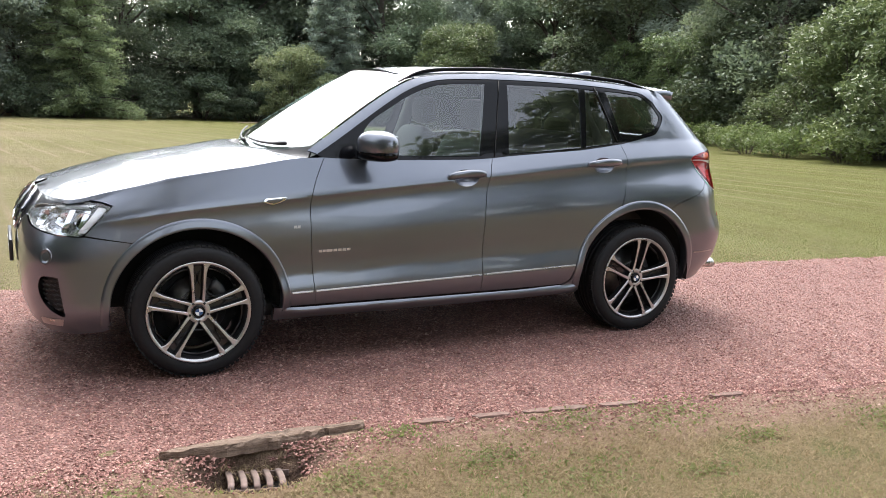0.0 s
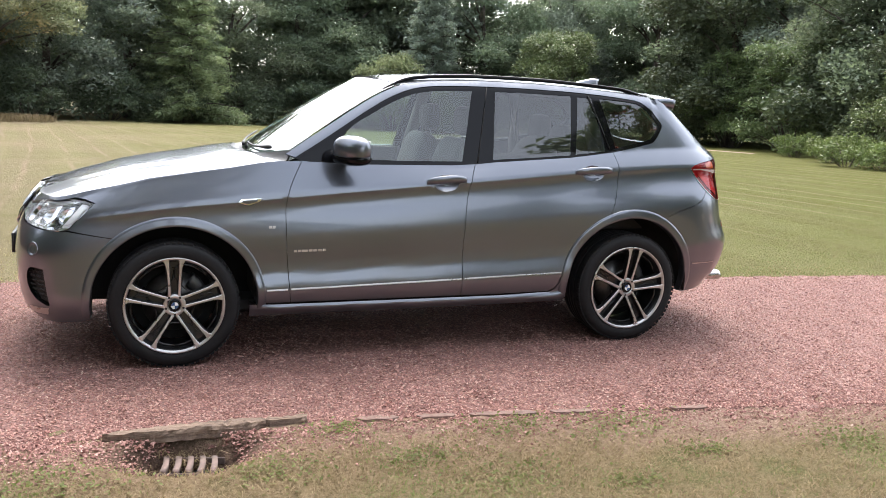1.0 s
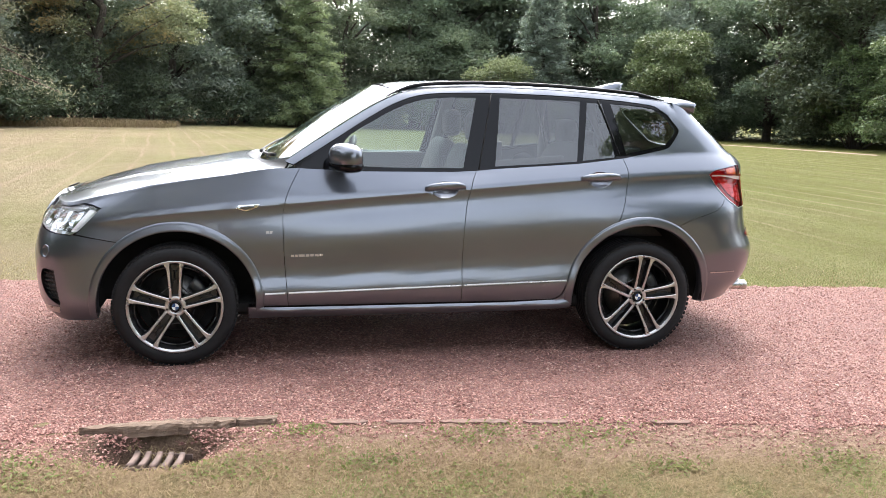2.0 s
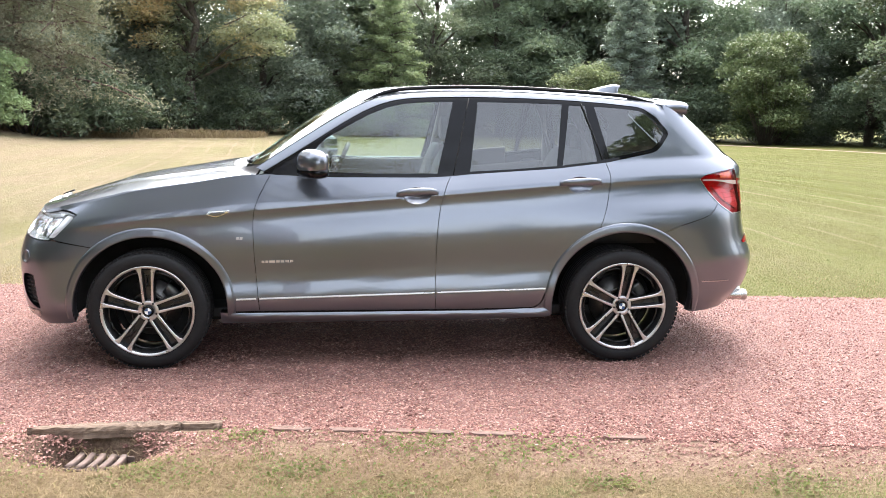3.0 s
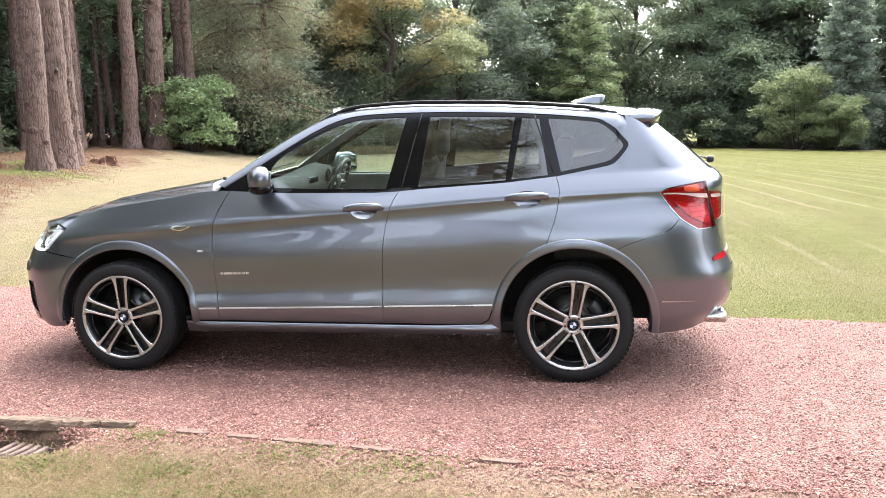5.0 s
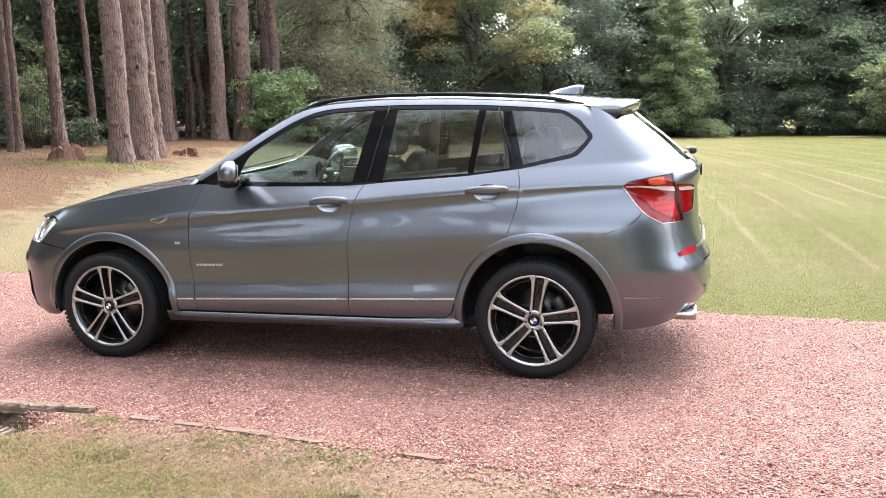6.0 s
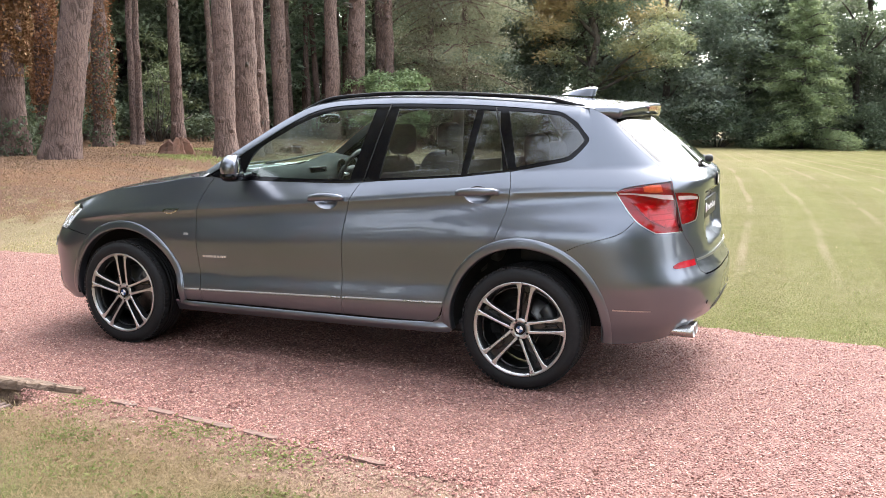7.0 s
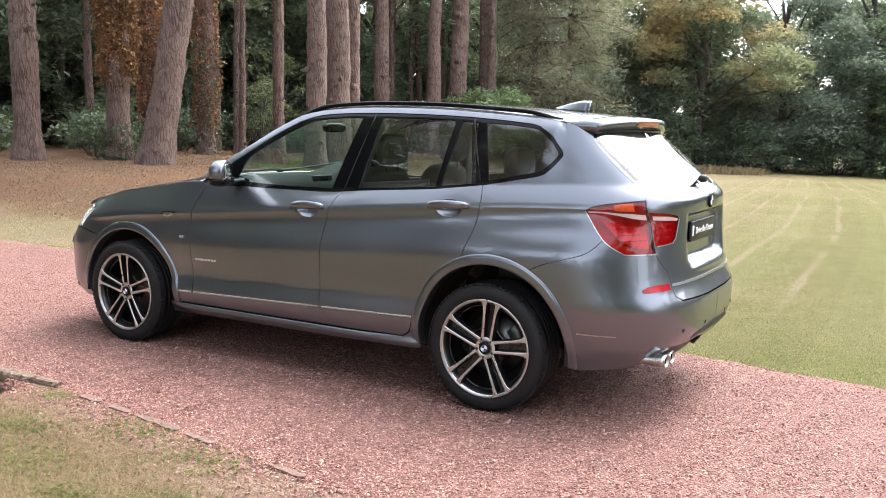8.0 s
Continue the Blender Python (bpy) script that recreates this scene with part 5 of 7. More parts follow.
    def cowl(u, v):
        a, b = bonnet(0.0, v), screen(0.03, 0.012 + 0.976 * v)
        p = a + (b - a) * u
        p[2] -= 0.018 * math.sin(math.pi * u) + 0.006
        return p
    sheet("cowl_panel", cowl, 6, 30, BLACK_PLASTIC, car, 0.01)
    for y0 in (-0.60, 0.12):
        pts = [screen(0.04 + 0.03 * t, (y0 + 0.66 * t) / 1.7 + 0.5) + np.array((-0.004, 0, 0.02)) for t in np.linspace(0, 1, 9)]
        part("wiper", rod([tuple(p) for p in pts], [0.012] * 2 + [0.007] * 7, 6), BLACK_PLASTIC, car)
    # rails
    for sgn in (-1, 1):
        pts = []
        for x in np.linspace(-0.17, 1.66, 40):
            e = roof_edge(x)
            k = smooth(-0.17, 0.02, x) * smooth(1.66, 1.45, x)
            pts.append((x, (e[1] - 0.055 + 0.01 * (1 - k)) * sgn, e[2] + 0.008 + 0.024 * k))
        bm = bmesh.new()
        rows = []
        for p in pts:
            rows.append([bm.verts.new((p[0], p[1] + dy, p[2] + dz)) for dy, dz in ((-0.012, -0.018), (-0.015, -0.002), (-0.009, 0.006), (0.009, 0.006), (0.015, -0.002), (0.012, -0.018))])
        for a, b in zip(rows, rows[1:]):
            for k in range(6):
                bm.faces.new((a[k], a[(k + 1) % 6], b[(k + 1) % 6], b[k]))
        bm.faces.new(rows[0])
        bm.faces.new(rows[-1][::-1])
        part("roof_rail", bm, BLACK_GLOSS, car, "black roof rail")
    # fin aerial
    bm = bmesh.new()
    rows = []
    for t in np.linspace(0, 1, 9):
        h, w = 0.050 * min(1.0, t / 0.8) ** 0.8 * (1 - 0.10 * max(0.0, t - 0.8) / 0.2) + 0.004, 0.030 * (1 - 0.35 * t)
        x = 1.38 + 0.20 * t
        rows.append([bm.verts.new((x + dx, dy * w, 1.645 - 0.008 * t + dz * h)) for dx, dy, dz in ((0, -1, -0.1), (0.01 * t, -0.45, 0.7), (0.02 * t, 0, 1), (0.01 * t, 0.45, 0.7), (0, 1, -0.1))])
    for a, b in zip(rows, rows[1:]):
        for k in range(4):
            bm.faces.new((a[k], a[k + 1], b[k + 1], b[k]))
    bm.faces.new(rows[-1])
    part("roof_aerial", bm, PAINT, car)
    return doors


def build_tail(car):
    shut = bow(SHUT, 4)
    END = TAIL_END
    side_edge = bow([(2.085, 1.480), (2.145, 1.36), (2.192, 1.262)], 4)
    glass = side_edge + [(2.254, 1.242), (2.44, 1.228), (END, 1.222), (END, 1.52), (2.14, 1.515)]
    lower = [(2.311, 0.855), (2.350, 0.802), (2.354, 0.752), (2.362, 0.685), (2.40, 0.662), (2.655, 0.655), (END, 0.655)]
    gate = shut + lower + [(END, 1.222), (2.44, 1.228), (2.254, 1.242)] + side_edge[::-1] + [(2.14, 1.515), (END, 1.52), (END, 1.545)]
    inner = [(2.2125, 1.110), (2.30, 1.104), (2.375, 1.090), (2.393, 1.075), (2.388, 0.975), (2.376, 0.956), (2.33, 0.947), (2.2755, 0.943)]
    seam_at = lambda z: 2.212 + 0.386 * (1.112 - z)
    def inside_lamp(pts):
        """From the lamp's own widths to the place along the skin."""
        return [(seam_at(z) + 0.004 + (q - 2.297) * (2.389 - seam_at(z)) / 0.258, z) for q, z in pts]
    def outside_lamp(pts):
        return [(1.905 + (q - 1.905) * (seam_at(z) - 1.917) / 0.395, z) for q, z in pts]
    def gate_form(s_, z):
        p = skin(s_, z)
        k = smooth(0.37, 0.30, abs(p[1])) * smooth(0.80, 0.86, z) * smooth(1.105, 1.065, z)
        return p - np.array((0.050 * k * (s_ > 2.3), 0, 0))
    tail = panel("tailgate", gate, PAINT, car, joined=True, holes=[inner], gap=0.0015, step=0.03, f=gate_form)[0]
    for ob in panel("rear_window", glass, GLASS_REAR, tail, "tinted rear window", joined=True, off=-0.006, gap=-0.012, rim=0.001, step=0.05):
        ob.visible_shadow = False
    for ob in panel("lamp_insert", inner, LAMP_DARK, tail, "red inner rear lamp", off=-0.010, gap=-0.003, step=0.025):
        side = (-1,) if ob.data.vertices[0].co.y < 0 else (1,)
        part("lamp_lens", panel_mesh("lamp_lens", inner, LENS_RED, off=0.002, gap=-0.001, rim=0.002, step=0.025, sides=side), None, ob, "clear red lens").visible_shadow = False
        for k in range(3):
            z = 0.985 + 0.034 * k
            bar = inside_lamp([(2.325, z - 0.016), (2.505, z - 0.006), (2.507, z + 0.006), (2.325, z)])
            part("lamp_bar", panel_mesh("lamp_bar", bar, LAMP_BRIGHT, off=-0.006, gap=0.0, rim=0.006, step=0.025, sides=side), None, ob)
        band = inside_lamp([(2.306, 1.072), (2.532, 1.064), (2.536, 1.076), (2.44, 1.088), (2.306, 1.092)])
        part("lamp_bar", panel_mesh("lamp_bar", band, LENS_PALE, off=0.0035, gap=0.0, rim=0.004, step=0.025, sides=side), None, ob, "pale lamp band")
        # satin strip added for the highlight along the paint's edge
        edge = [(2.281, 0.938), (2.33, 0.941), (2.378, 0.950), (2.393, 0.973), (2.398, 1.075), (2.393, 1.075), (2.388, 0.975), (2.376, 0.956), (2.33, 0.947), (2.281, 0.943)]
        part("lamp_rim", panel_mesh("lamp_rim", edge, SATIN, off=0.003, gap=0.0, rim=0.004, step=0.02, sides=side), None, ob)
    # outer rear lamps
    top = bow(LAMP_TOP, 4)
    low = [(2.2095, 1.10), (2.2695, 0.94), (2.2835, 0.905)] + bow(LAMP_EDGE, 4)[:-1]
    for sgn_ob in panel("tail_lamp", top + low, LAMP_DARK, car, "red wraparound rear lamp", off=-0.022, gap=-0.002, step=0.025):
        side = (-1,) if sgn_ob.data.vertices[0].co.y < 0 else (1,)
        def piece(name, pts, m, label="", off=-0.012, rim=0.009):
            return part(name, panel_mesh(name, pts, m, off=off, gap=0.0, rim=rim, step=0.025, sides=side), None, sgn_ob, label)
        piece("lamp_lens", inset(dense(top + low, 0.03), 0.0012).tolist(), LENS_RED, "clear red lens", 0.002, 0.002).visible_shadow = False
        piece("lamp_band", outside_lamp([(1.935, 1.112), (2.03, 1.112), (2.12, 1.106), (2.20, 1.104), (2.285, 1.098), (2.285, 1.072), (2.20, 1.080), (2.12, 1.094), (2.03, 1.104), (1.935, 1.104)]), LENS_PALE, "pale lamp band", 0.0055, 0.004)
        piece("turn_signal", outside_lamp([(2.10, 1.144), (2.15, 1.151), (2.225, 1.155), (2.228, 1.116), (2.18, 1.114), (2.13, 1.116), (2.10, 1.120)]), LENS_AMBER, "orange turn signal", 0.0028, 0.004)
        piece("lamp_facet", outside_lamp([(2.02, 1.068), (2.10, 1.060), (2.22, 1.035), (2.278, 1.052), (2.280, 0.935), (2.21, 0.935), (2.11, 0.985)]), LAMP_BRIGHT)
        for k in range(3):
            z = 0.968 + 0.030 * k
            piece("lamp_rib", outside_lamp([(2.14 - 0.022 * k, z), (2.275, z + 0.004), (2.275, z + 0.009), (2.14 - 0.022 * k, z + 0.005)]), LAMP_DARK, "", -0.008, 0.006)
        # the highlight below the lens is built as a thin satin strip
        rim_line = bow(LAMP_EDGE, 4)
        edge = [(2.283, 0.899)] + [(p[0] - 0.001, p[1] - 0.0035) for p in rim_line] + [(p[0] + 0.0015, p[1]) for p in rim_line[::-1]] + [(2.283, 0.904)]
        piece("lamp_rim", edge, SATIN, "thin bright strip for the highlight on the paint edge", 0.0035, 0.004)
    # bumper
    arch = on(*arc(ARCH_R[0], ARCH_R[1], ARCH_R[2] * 0.99, ARCH_R[3] * 0.99, 6, 60, 20))
    rise = bow(BUMPER_RISE, 4) + bow(LAMP_EDGE, 4)[7::-1]
    bumper = arch + rise + [(2.283, 0.897)] + [(q, z - 0.004) for q, z in lower] + [(END, 0.34), (2.72, 0.335), (2.67, 0.41), (2.60, 0.425), (2.36, 0.41), (2.28, 0.325), (2.15, 0.300)] + on((1.875, 0.288))
    bump = panel("rear_bumper", bumper, PAINT, car, joined=True, rim=0.03)[0]
    panel("diffuser", [(2.27, 0.31), (2.36, 0.415), (2.60, 0.43), (END, 0.43), (END, 0.29), (2.4, 0.27)], BLACK_PLASTIC, bump, joined=True, off=-0.035, gap=0)
    panel("bumper_grille", [(2.49, 0.432), (2.60, 0.436), (END, 0.440), (END, 0.486), (2.64, 0.478), (2.52, 0.456)], BLACK_PLASTIC, bump, "black lower grille strip", joined=True, off=0.003, gap=0.0, rim=0.004)
    panel("bumper_line", [(1.90, 0.496), (2.075, 0.492), (2.075, 0.488), (1.90, 0.489)], SATIN, bump, off=0.003, gap=0.0, rim=0.003)
    panel("reflector", [(2.199, 0.720), (2.206, 0.731), (2.232, 0.742), (2.27, 0.748), (2.342, 0.750), (2.342, 0.718), (2.25, 0.713), (2.212, 0.712)], REFLEX, bump, "small red reflector", off=0.004, gap=0.0, step=0.03)
    panel("gate_trim", [(2.362, 0.735), (2.50, 0.737), (END, 0.737), (END, 0.750), (2.50, 0.750), (2.362, 0.748)], SATIN, tail, "bright strip across the tailgate's foot", joined=True, off=0.004, gap=0.0, rim=0.006)
    # sensors
    for s0 in (2.40, 2.62):
        for sgn in (-1, 1):
            p, n = skin(s0, 0.50), skin_normal(s0, 0.50, skin)
            bm = lathe([(0.0, -0.003), (0.011, -0.003), (0.012, 0.0)], 16)
            bmesh.ops.transform(bm, matrix=Matrix.Translation((p[0] + 0.002, p[1] * sgn, p[2])) @ Vector((n[0], n[1] * sgn, n[2])).to_track_quat("-Y", "Z").to_matrix().to_4x4(), verts=bm.verts)
            part("parking_sensor", bm, BLACK_PLASTIC, bump)
    # twin exhaust on one side
    for y in (-0.615, -0.515):
        bm = lathe([(0.036, 0.20), (0.040, 0.02), (0.0405, 0.0), (0.036, -0.002), (0.034, 0.06), (0.0, 0.10)], 28)
        bmesh.ops.transform(bm, matrix=Matrix.Translation((2.305, y, 0.352)) @ Matrix.Rotation(radians(90), 4, "Z") @ Matrix.Diagonal((1.12, 1, 0.86, 1)), verts=bm.verts)
        tip = part("exhaust_tip", bm, SATIN, car, "chrome exhaust tip")
        bore = lathe([(0.0335, 0.012), (0.0335, 0.075), (0.0, 0.076)], 24)
        bmesh.ops.transform(bore, matrix=Matrix.Translation((2.305, y, 0.352)) @ Matrix.Rotation(radians(90), 4, "Z") @ Matrix.Diagonal((1.12, 1, 0.86, 1)), verts=bore.verts)
        part("bore", bore, UNDER, tip)
    # spoiler over the rear window
    def spoiler(u, v):
        w = 2 * v - 1
        q = 1 - abs(w)
        y = 0.600 * w
        g = 1 - abs(w) ** 2.6
        g2 = 1 - abs(w) ** 2.3
        x0, z0 = 1.724 + 0.075 * g2, float(roof_line(1.722)) + 0.042 * g2 - 0.006
        x1, z1 = 1.875 + 0.080 * g, 1.550 + 0.030 * g
        return np.array((x0 + (x1 - x0) * u, y * (1 - 0.03 * u), z0 + 0.006 + (z1 - z0) * u + 0.006 * math.sin(math.pi * u)))
    bm = bmesh.new()
    nu, nv = 10, 32
    up = [[bm.verts.new(spoiler(i / nu, j / nv)) for j in range(nv + 1)] for i in range(nu + 1)]
    dn = [[bm.verts.new(spoiler(i / nu, j / nv) - np.array((0.014 * (i / nu), 0, 0.052 + 0.004 * (i / nu)))) for j in range(nv + 1)] for i in range(nu + 1)]
    for g in (up, dn):
        for i in range(nu):
            for j in range(nv):
                bm.faces.new((g[i][j], g[i + 1][j], g[i + 1][j + 1], g[i][j + 1]))
    for a, b in [(up[0], dn[0]), (up[-1], dn[-1]), ([r[0] for r in up], [r[0] for r in dn]), ([r[-1] for r in up], [r[-1] for r in dn])]:
        for i in range(len(a) - 1):
            bm.faces.new((a[i], a[i + 1], b[i + 1], b[i]))
    es = [e for e in bm.edges if len(e.link_faces) == 2 and e.calc_face_angle(0) > 0.8]
    bmesh.ops.bevel(bm, geom=es, offset=0.006, segments=2, affect="EDGES", profile=0.7)
    sp = part("roof_spoiler", bm, PAINT, car)
    bm = bmesh.new()
    rows = []
    for j in range(11, 22):
        p = spoiler(1.0, j / nv)
        rows.append([bm.verts.new((p[0] + 0.004, p[1], p[2] - 0.014)), bm.verts.new((p[0] - 0.006, p[1], p[2] - 0.046))])
    for a, b in zip(rows, rows[1:]):
        bm.faces.new((a[0], a[1], b[1], b[0]))
    part("brake_light", bm, LENS_DEEP, sp, "dark red high brake light")
    # plate, roundel, handle strip, wiper
    bm = box(bmesh.new(), (2.288, 0, 0.985), (0.014, 0.50, 0.112), 0.006)
    plate = part("number_plate", bm, PLATE_DARK, tail, "black show plate with white words")
    put_text("Drive the Dream", 0.052, Matrix.Translation((2.2965, 0.02, 0.968)) @ Matrix.Rotation(radians(90), 4, "Z") @ Matrix.Rotation(radians(90), 4, "X"), WHITE, plate)
    part("plate_mark", box(bmesh.new(), (2.2965, -0.215, 0.988), (0.002, 0.03, 0.055), 0.0), WHITE, plate)
    roundel(Matrix.Translation((2.328, 0, 1.145)) @ Matrix.Rotation(radians(90), 4, "Z"), 0.042, tail)
    part("rear_wiper", rod([(2.268, 0.0, 1.262), (2.250, 0.06, 1.270), (2.225, 0.16, 1.272)], [0.012, 0.008, 0.005], 6), BLACK_PLASTIC, tail)
    part("wiper_hub", blob((2.276, 0.0, 1.262), (0.05, 0.055, 0.045)), BLACK_PLASTIC, tail)


def put_text(words, size, m, material, parent):
    cu = bpy.data.curves.new("words", "FONT")
    cu.body, cu.size, cu.extrude, cu.align_x = words, size, 0.0012, "CENTER"
    tmp = bpy.data.objects.new("words", cu)
    scene.collection.objects.link(tmp)
    me = bpy.data.meshes.new_from_object(tmp.evaluated_get(bpy.context.evaluated_depsgraph_get()))
    bpy.data.objects.remove(tmp)
    me.materials.clear()
    me.materials.append(material)
    ob = part("plate_words", me, None, parent)
    ob.matrix_basis = m
    return ob


def roundel(m, r, parent):
    """A round badge: black ring, white and blue quarters; faces local -y."""
    holder = lathe([(0.0, 0.004), (r, 0.004), (r, -0.003), (r * 0.94, -0.006), (r * 0.66, -0.006), (r * 0.64, -0.004), (0.0, -0.004)], 32)
    bmesh.ops.transform(holder, matrix=m, verts=holder.verts)
    badge = part("badge", holder, BLACK_GLOSS, parent, "round badge with blue and white quarters")
    for k in range(4):
        bm = bmesh.new()
        vs = [bm.verts.new((0, -0.0065, 0))] + [bm.verts.new((r * 0.62 * math.cos(radians(90 * k + a)), -0.0065, r * 0.62 * math.sin(radians(90 * k + a)))) for a in range(0, 91, 15)]
        bm.faces.new(vs)
        bmesh.ops.transform(bm, matrix=m, verts=bm.verts)
        part("badge_quarter", bm, BLUE if k % 2 else WHITE, badge)


def build_nose(car):
    END = NOSE_END
    lamp_up = on((-1.806, 0.900), (-1.850, 0.914), (-1.908, 0.919), (-1.98, 0.915)) + [(-2.155, 0.902), (-2.27, 0.886), (-2.36, 0.868)]
    lamp_low = [(-2.37, 0.830), (-2.254, 0.789), (-2.162, 0.775)] + on((-2.058, 0.762), (-1.967, 0.758), (-1.930, 0.774), (-1.868, 0.832))
    lamp = lamp_up + lamp_low
    for ob in panel("headlamp", lamp, REFLECTOR, car, "clear-lensed headlamp with twin light rings", off=-0.055, gap=0.0, rim=0.0, step=0.04):
        side = (-1,) if ob.data.vertices[0].co.y < 0 else (1,)
        sgn = side[0]
        lens = part("lamp_lens", panel_mesh("lamp_lens", lamp, LENS_CLEAR, off=0.0, gap=0.002, rim=0.001, step=0.04, sides=side), None, ob, "clear lamp lens")
        lens.visible_shadow = False
        wall = dense(lamp, 0.03)
        bm = bmesh.new()
        rows = []
        for a, b in wall:
            p, n = skin(a, b), skin_normal(a, b, skin)
            rows.append([bm.verts.new(tuple((p + n * d) * np.array((1, sgn, 1)))) for d in (-0.002, -0.058)])
        for a, b in zip(rows, rows[1:] + rows[:1]):
            bm.faces.new((a[0], a[1], b[1], b[0]))
        part("lamp_rim", bm, REFLECTOR, ob)
        def piece(name, pts, m, off):
            part(name, panel_mesh(name, pts, m, off=off, gap=0.0, rim=0.02, step=0.03, sides=side), None, ob)
        piece("lamp_blade", on((-1.838, 0.896), (-1.868, 0.900), (-1.972, 0.776), (-1.940, 0.776)), WHITE, -0.012)
        piece("lamp_brow", on((-1.875, 0.912), (-1.97, 0.910)) + [(-2.155, 0.898), (-2.155, 0.890)] + on((-1.97, 0.900), (-1.90, 0.900)), SATIN, -0.012)
        for s0 in (-1.975, -2.075, -2.215):
            p, n = skin(s0, 0.836), skin_normal(s0, 0.836, skin)
            bm = lathe([(0.048, -0.004), (0.048, 0.0), (0.040, 0.004), (0.036, 0.02), (0.0, 0.026)], 28)
            bmesh.ops.transform(bm, matrix=Matrix.Translation(tuple((p - n * 0.022) * np.array((1, sgn, 1)))) @ Vector((n[0], n[1] * sgn, n[2])).to_track_quat("-Y", "Z").to_matrix().to_4x4(), verts=bm.verts)
            part("lamp_ring", bm, CHROME, ob)
        for s0 in (-1.955, -2.035):
            piece("lamp_bar", [(s0, 0.782), (s0 - 0.03, 0.782), (s0 - 0.03, 0.885), (s0, 0.888)], CHROME, -0.02)
    # bumper
    arch = on(*arc(ARCH_F[0], ARCH_F[1], ARCH_F[2] * 0.99, ARCH_F[3] * 0.99, 133, 176, 22))
    low_edge = on((-1.835, 0.275), (-1.87, 0.262)) + [(-2.05, 0.250), (-2.3, 0.255), (END, 0.265)]
    intake = bow([(-2.035, 0.552), (-2.08, 0.557), (-2.114, 0.548), (-2.134, 0.50), (-2.126, 0.443), (-2.09, 0.388), (-2.032, 0.352), (-2.026, 0.40), (-2.035, 0.552)], 3)[:-1]
    middle = [(-2.36, 0.37), (END, 0.37), (END, 0.53), (-2.42, 0.53)]
    top = [(END, 0.70), (-2.60, 0.70), (-2.47, 0.745), (-2.385, 0.822), (-2.254, 0.783), (-2.162, 0.769)] + on((-2.058, 0.756), (-1.967, 0.752), (-1.942, 0.755), (-1.719, 0.7175))
    bumper = low_edge + [(END, 0.365), (-2.35, 0.365), (-2.415, 0.535), (END, 0.535)] + top + arch
    bump = panel("front_bumper", bumper, PAINT, car, joined=True, holes=[intake], rim=0.03, gap=0.0005)[0]
    panel("intake_mesh", intake, BLACK_PLASTIC, bump, "black honeycomb intake", off=-0.03, gap=-0.01)
    panel("intake_mesh", middle, BLACK_PLASTIC, bump, joined=True, off=-0.04, gap=-0.01)
    for sgn in (-1, 1):
        for k in range(7):
            z = 0.385 + 0.024 * k
            p = [skin(s, z + 0.008 * ((i + k) % 2)) * np.array((1, sgn, 1)) - np.array((-0.012, 0.012 * sgn, 0)) for i, s in enumerate(np.linspace(-2.036, -2.124, 9))]
            part("intake_bar", rod([tuple(q) for q in p], 0.0045, 5), BLACK_PLASTIC, bump)
        # fog lamp
        p, n = skin(-2.09, 0.655), skin_normal(-2.09, 0.655, skin)
        bm = lathe([(0.0, 0.006), (0.030, 0.002), (0.036, -0.004), (0.040, 0.002)], 28)
        bmesh.ops.transform(bm, matrix=Matrix.Translation(tuple((p + n * 0.001) * np.array((1, sgn, 1)))) @ Vector((n[0], n[1] * sgn, n[2])).to_track_quat("-Y", "Z").to_matrix().to_4x4(), verts=bm.verts)
        part("washer_cap", bm, PAINT, bump, "small round washer cap")
    panel("bumper_lip", [(-2.035, 0.338), (-2.15, 0.338), (-2.15, 0.308), (-2.05, 0.303)], SATIN, bump, off=0.006, gap=0.0)
    # twin grille
    for sgn in (-1, 1):
        loop = bow([(-2.70, 0.735), (-2.60, 0.712), (-2.495, 0.745), (-2.475, 0.83), (-2.49, 0.895), (-2.58, 0.925), (-2.69, 0.915), (-2.70, 0.82), (-2.70, 0.735)], 4)[:-1]
        pts = [skin(s, z) * np.array((1, sgn, 1)) + np.array((-0.010, 0, 0)) for s, z in loop]
        bm = rod([tuple(p) for p in pts + pts[:1]], 0.009, 8)
        g = part("grille", bm, CHROME, car, "chrome-framed kidney-shaped grille")
        part("grille_back", panel_mesh("grille_back", loop, UNDER, off=-0.03, gap=-0.01, rim=0.0, sides=(sgn,)), None, g)
        for s in np.linspace(-2.685, -2.505, 8):
            a, b = skin(s, 0.742) * np.array((1, sgn, 1)), skin(s, 0.905) * np.array((1, sgn, 1))
            part("grille_slat", rod([tuple(a + np.array((-0.006, 0, 0))), tuple((a + b) / 2 + np.array((-0.012, 0, 0))), tuple(b + np.array((-0.006, 0, 0)))], 0.0045, 5), BLACK_PLASTIC, g)
    fill = [(END, 0.705), (-2.60, 0.705), (-2.465, 0.75), (-2.385, 0.83), (-2.362, 0.868), (-2.27, 0.886), (-2.155, 0.902), (-2.06, 0.913), (-2.0, 0.919), (-2.10, 0.922), (END, 0.922)]
    panel("nose_panel", fill, PAINT, car, joined=True, off=-0.012, gap=-0.004)
    bm = box(bmesh.new(), (-2.262, 0, 0.605), (0.02, 0.53, 0.115), 0.006)
    plate = part("number_plate", bm, PLATE_DARK, car, "black show plate")
    for k in range(3):
        part("plate_bar", box(bmesh.new(), (-2.2735, -0.13 + 0.13 * k, 0.605), (0.002, 0.10, 0.03)), WHITE, plate)
    roundel(Matrix.Translation((-2.092, 0, 0.948)) @ Matrix.Rotation(radians(-90), 4, "Z") @ Matrix.Rotation(radians(-68), 4, "X"), 0.038, car)


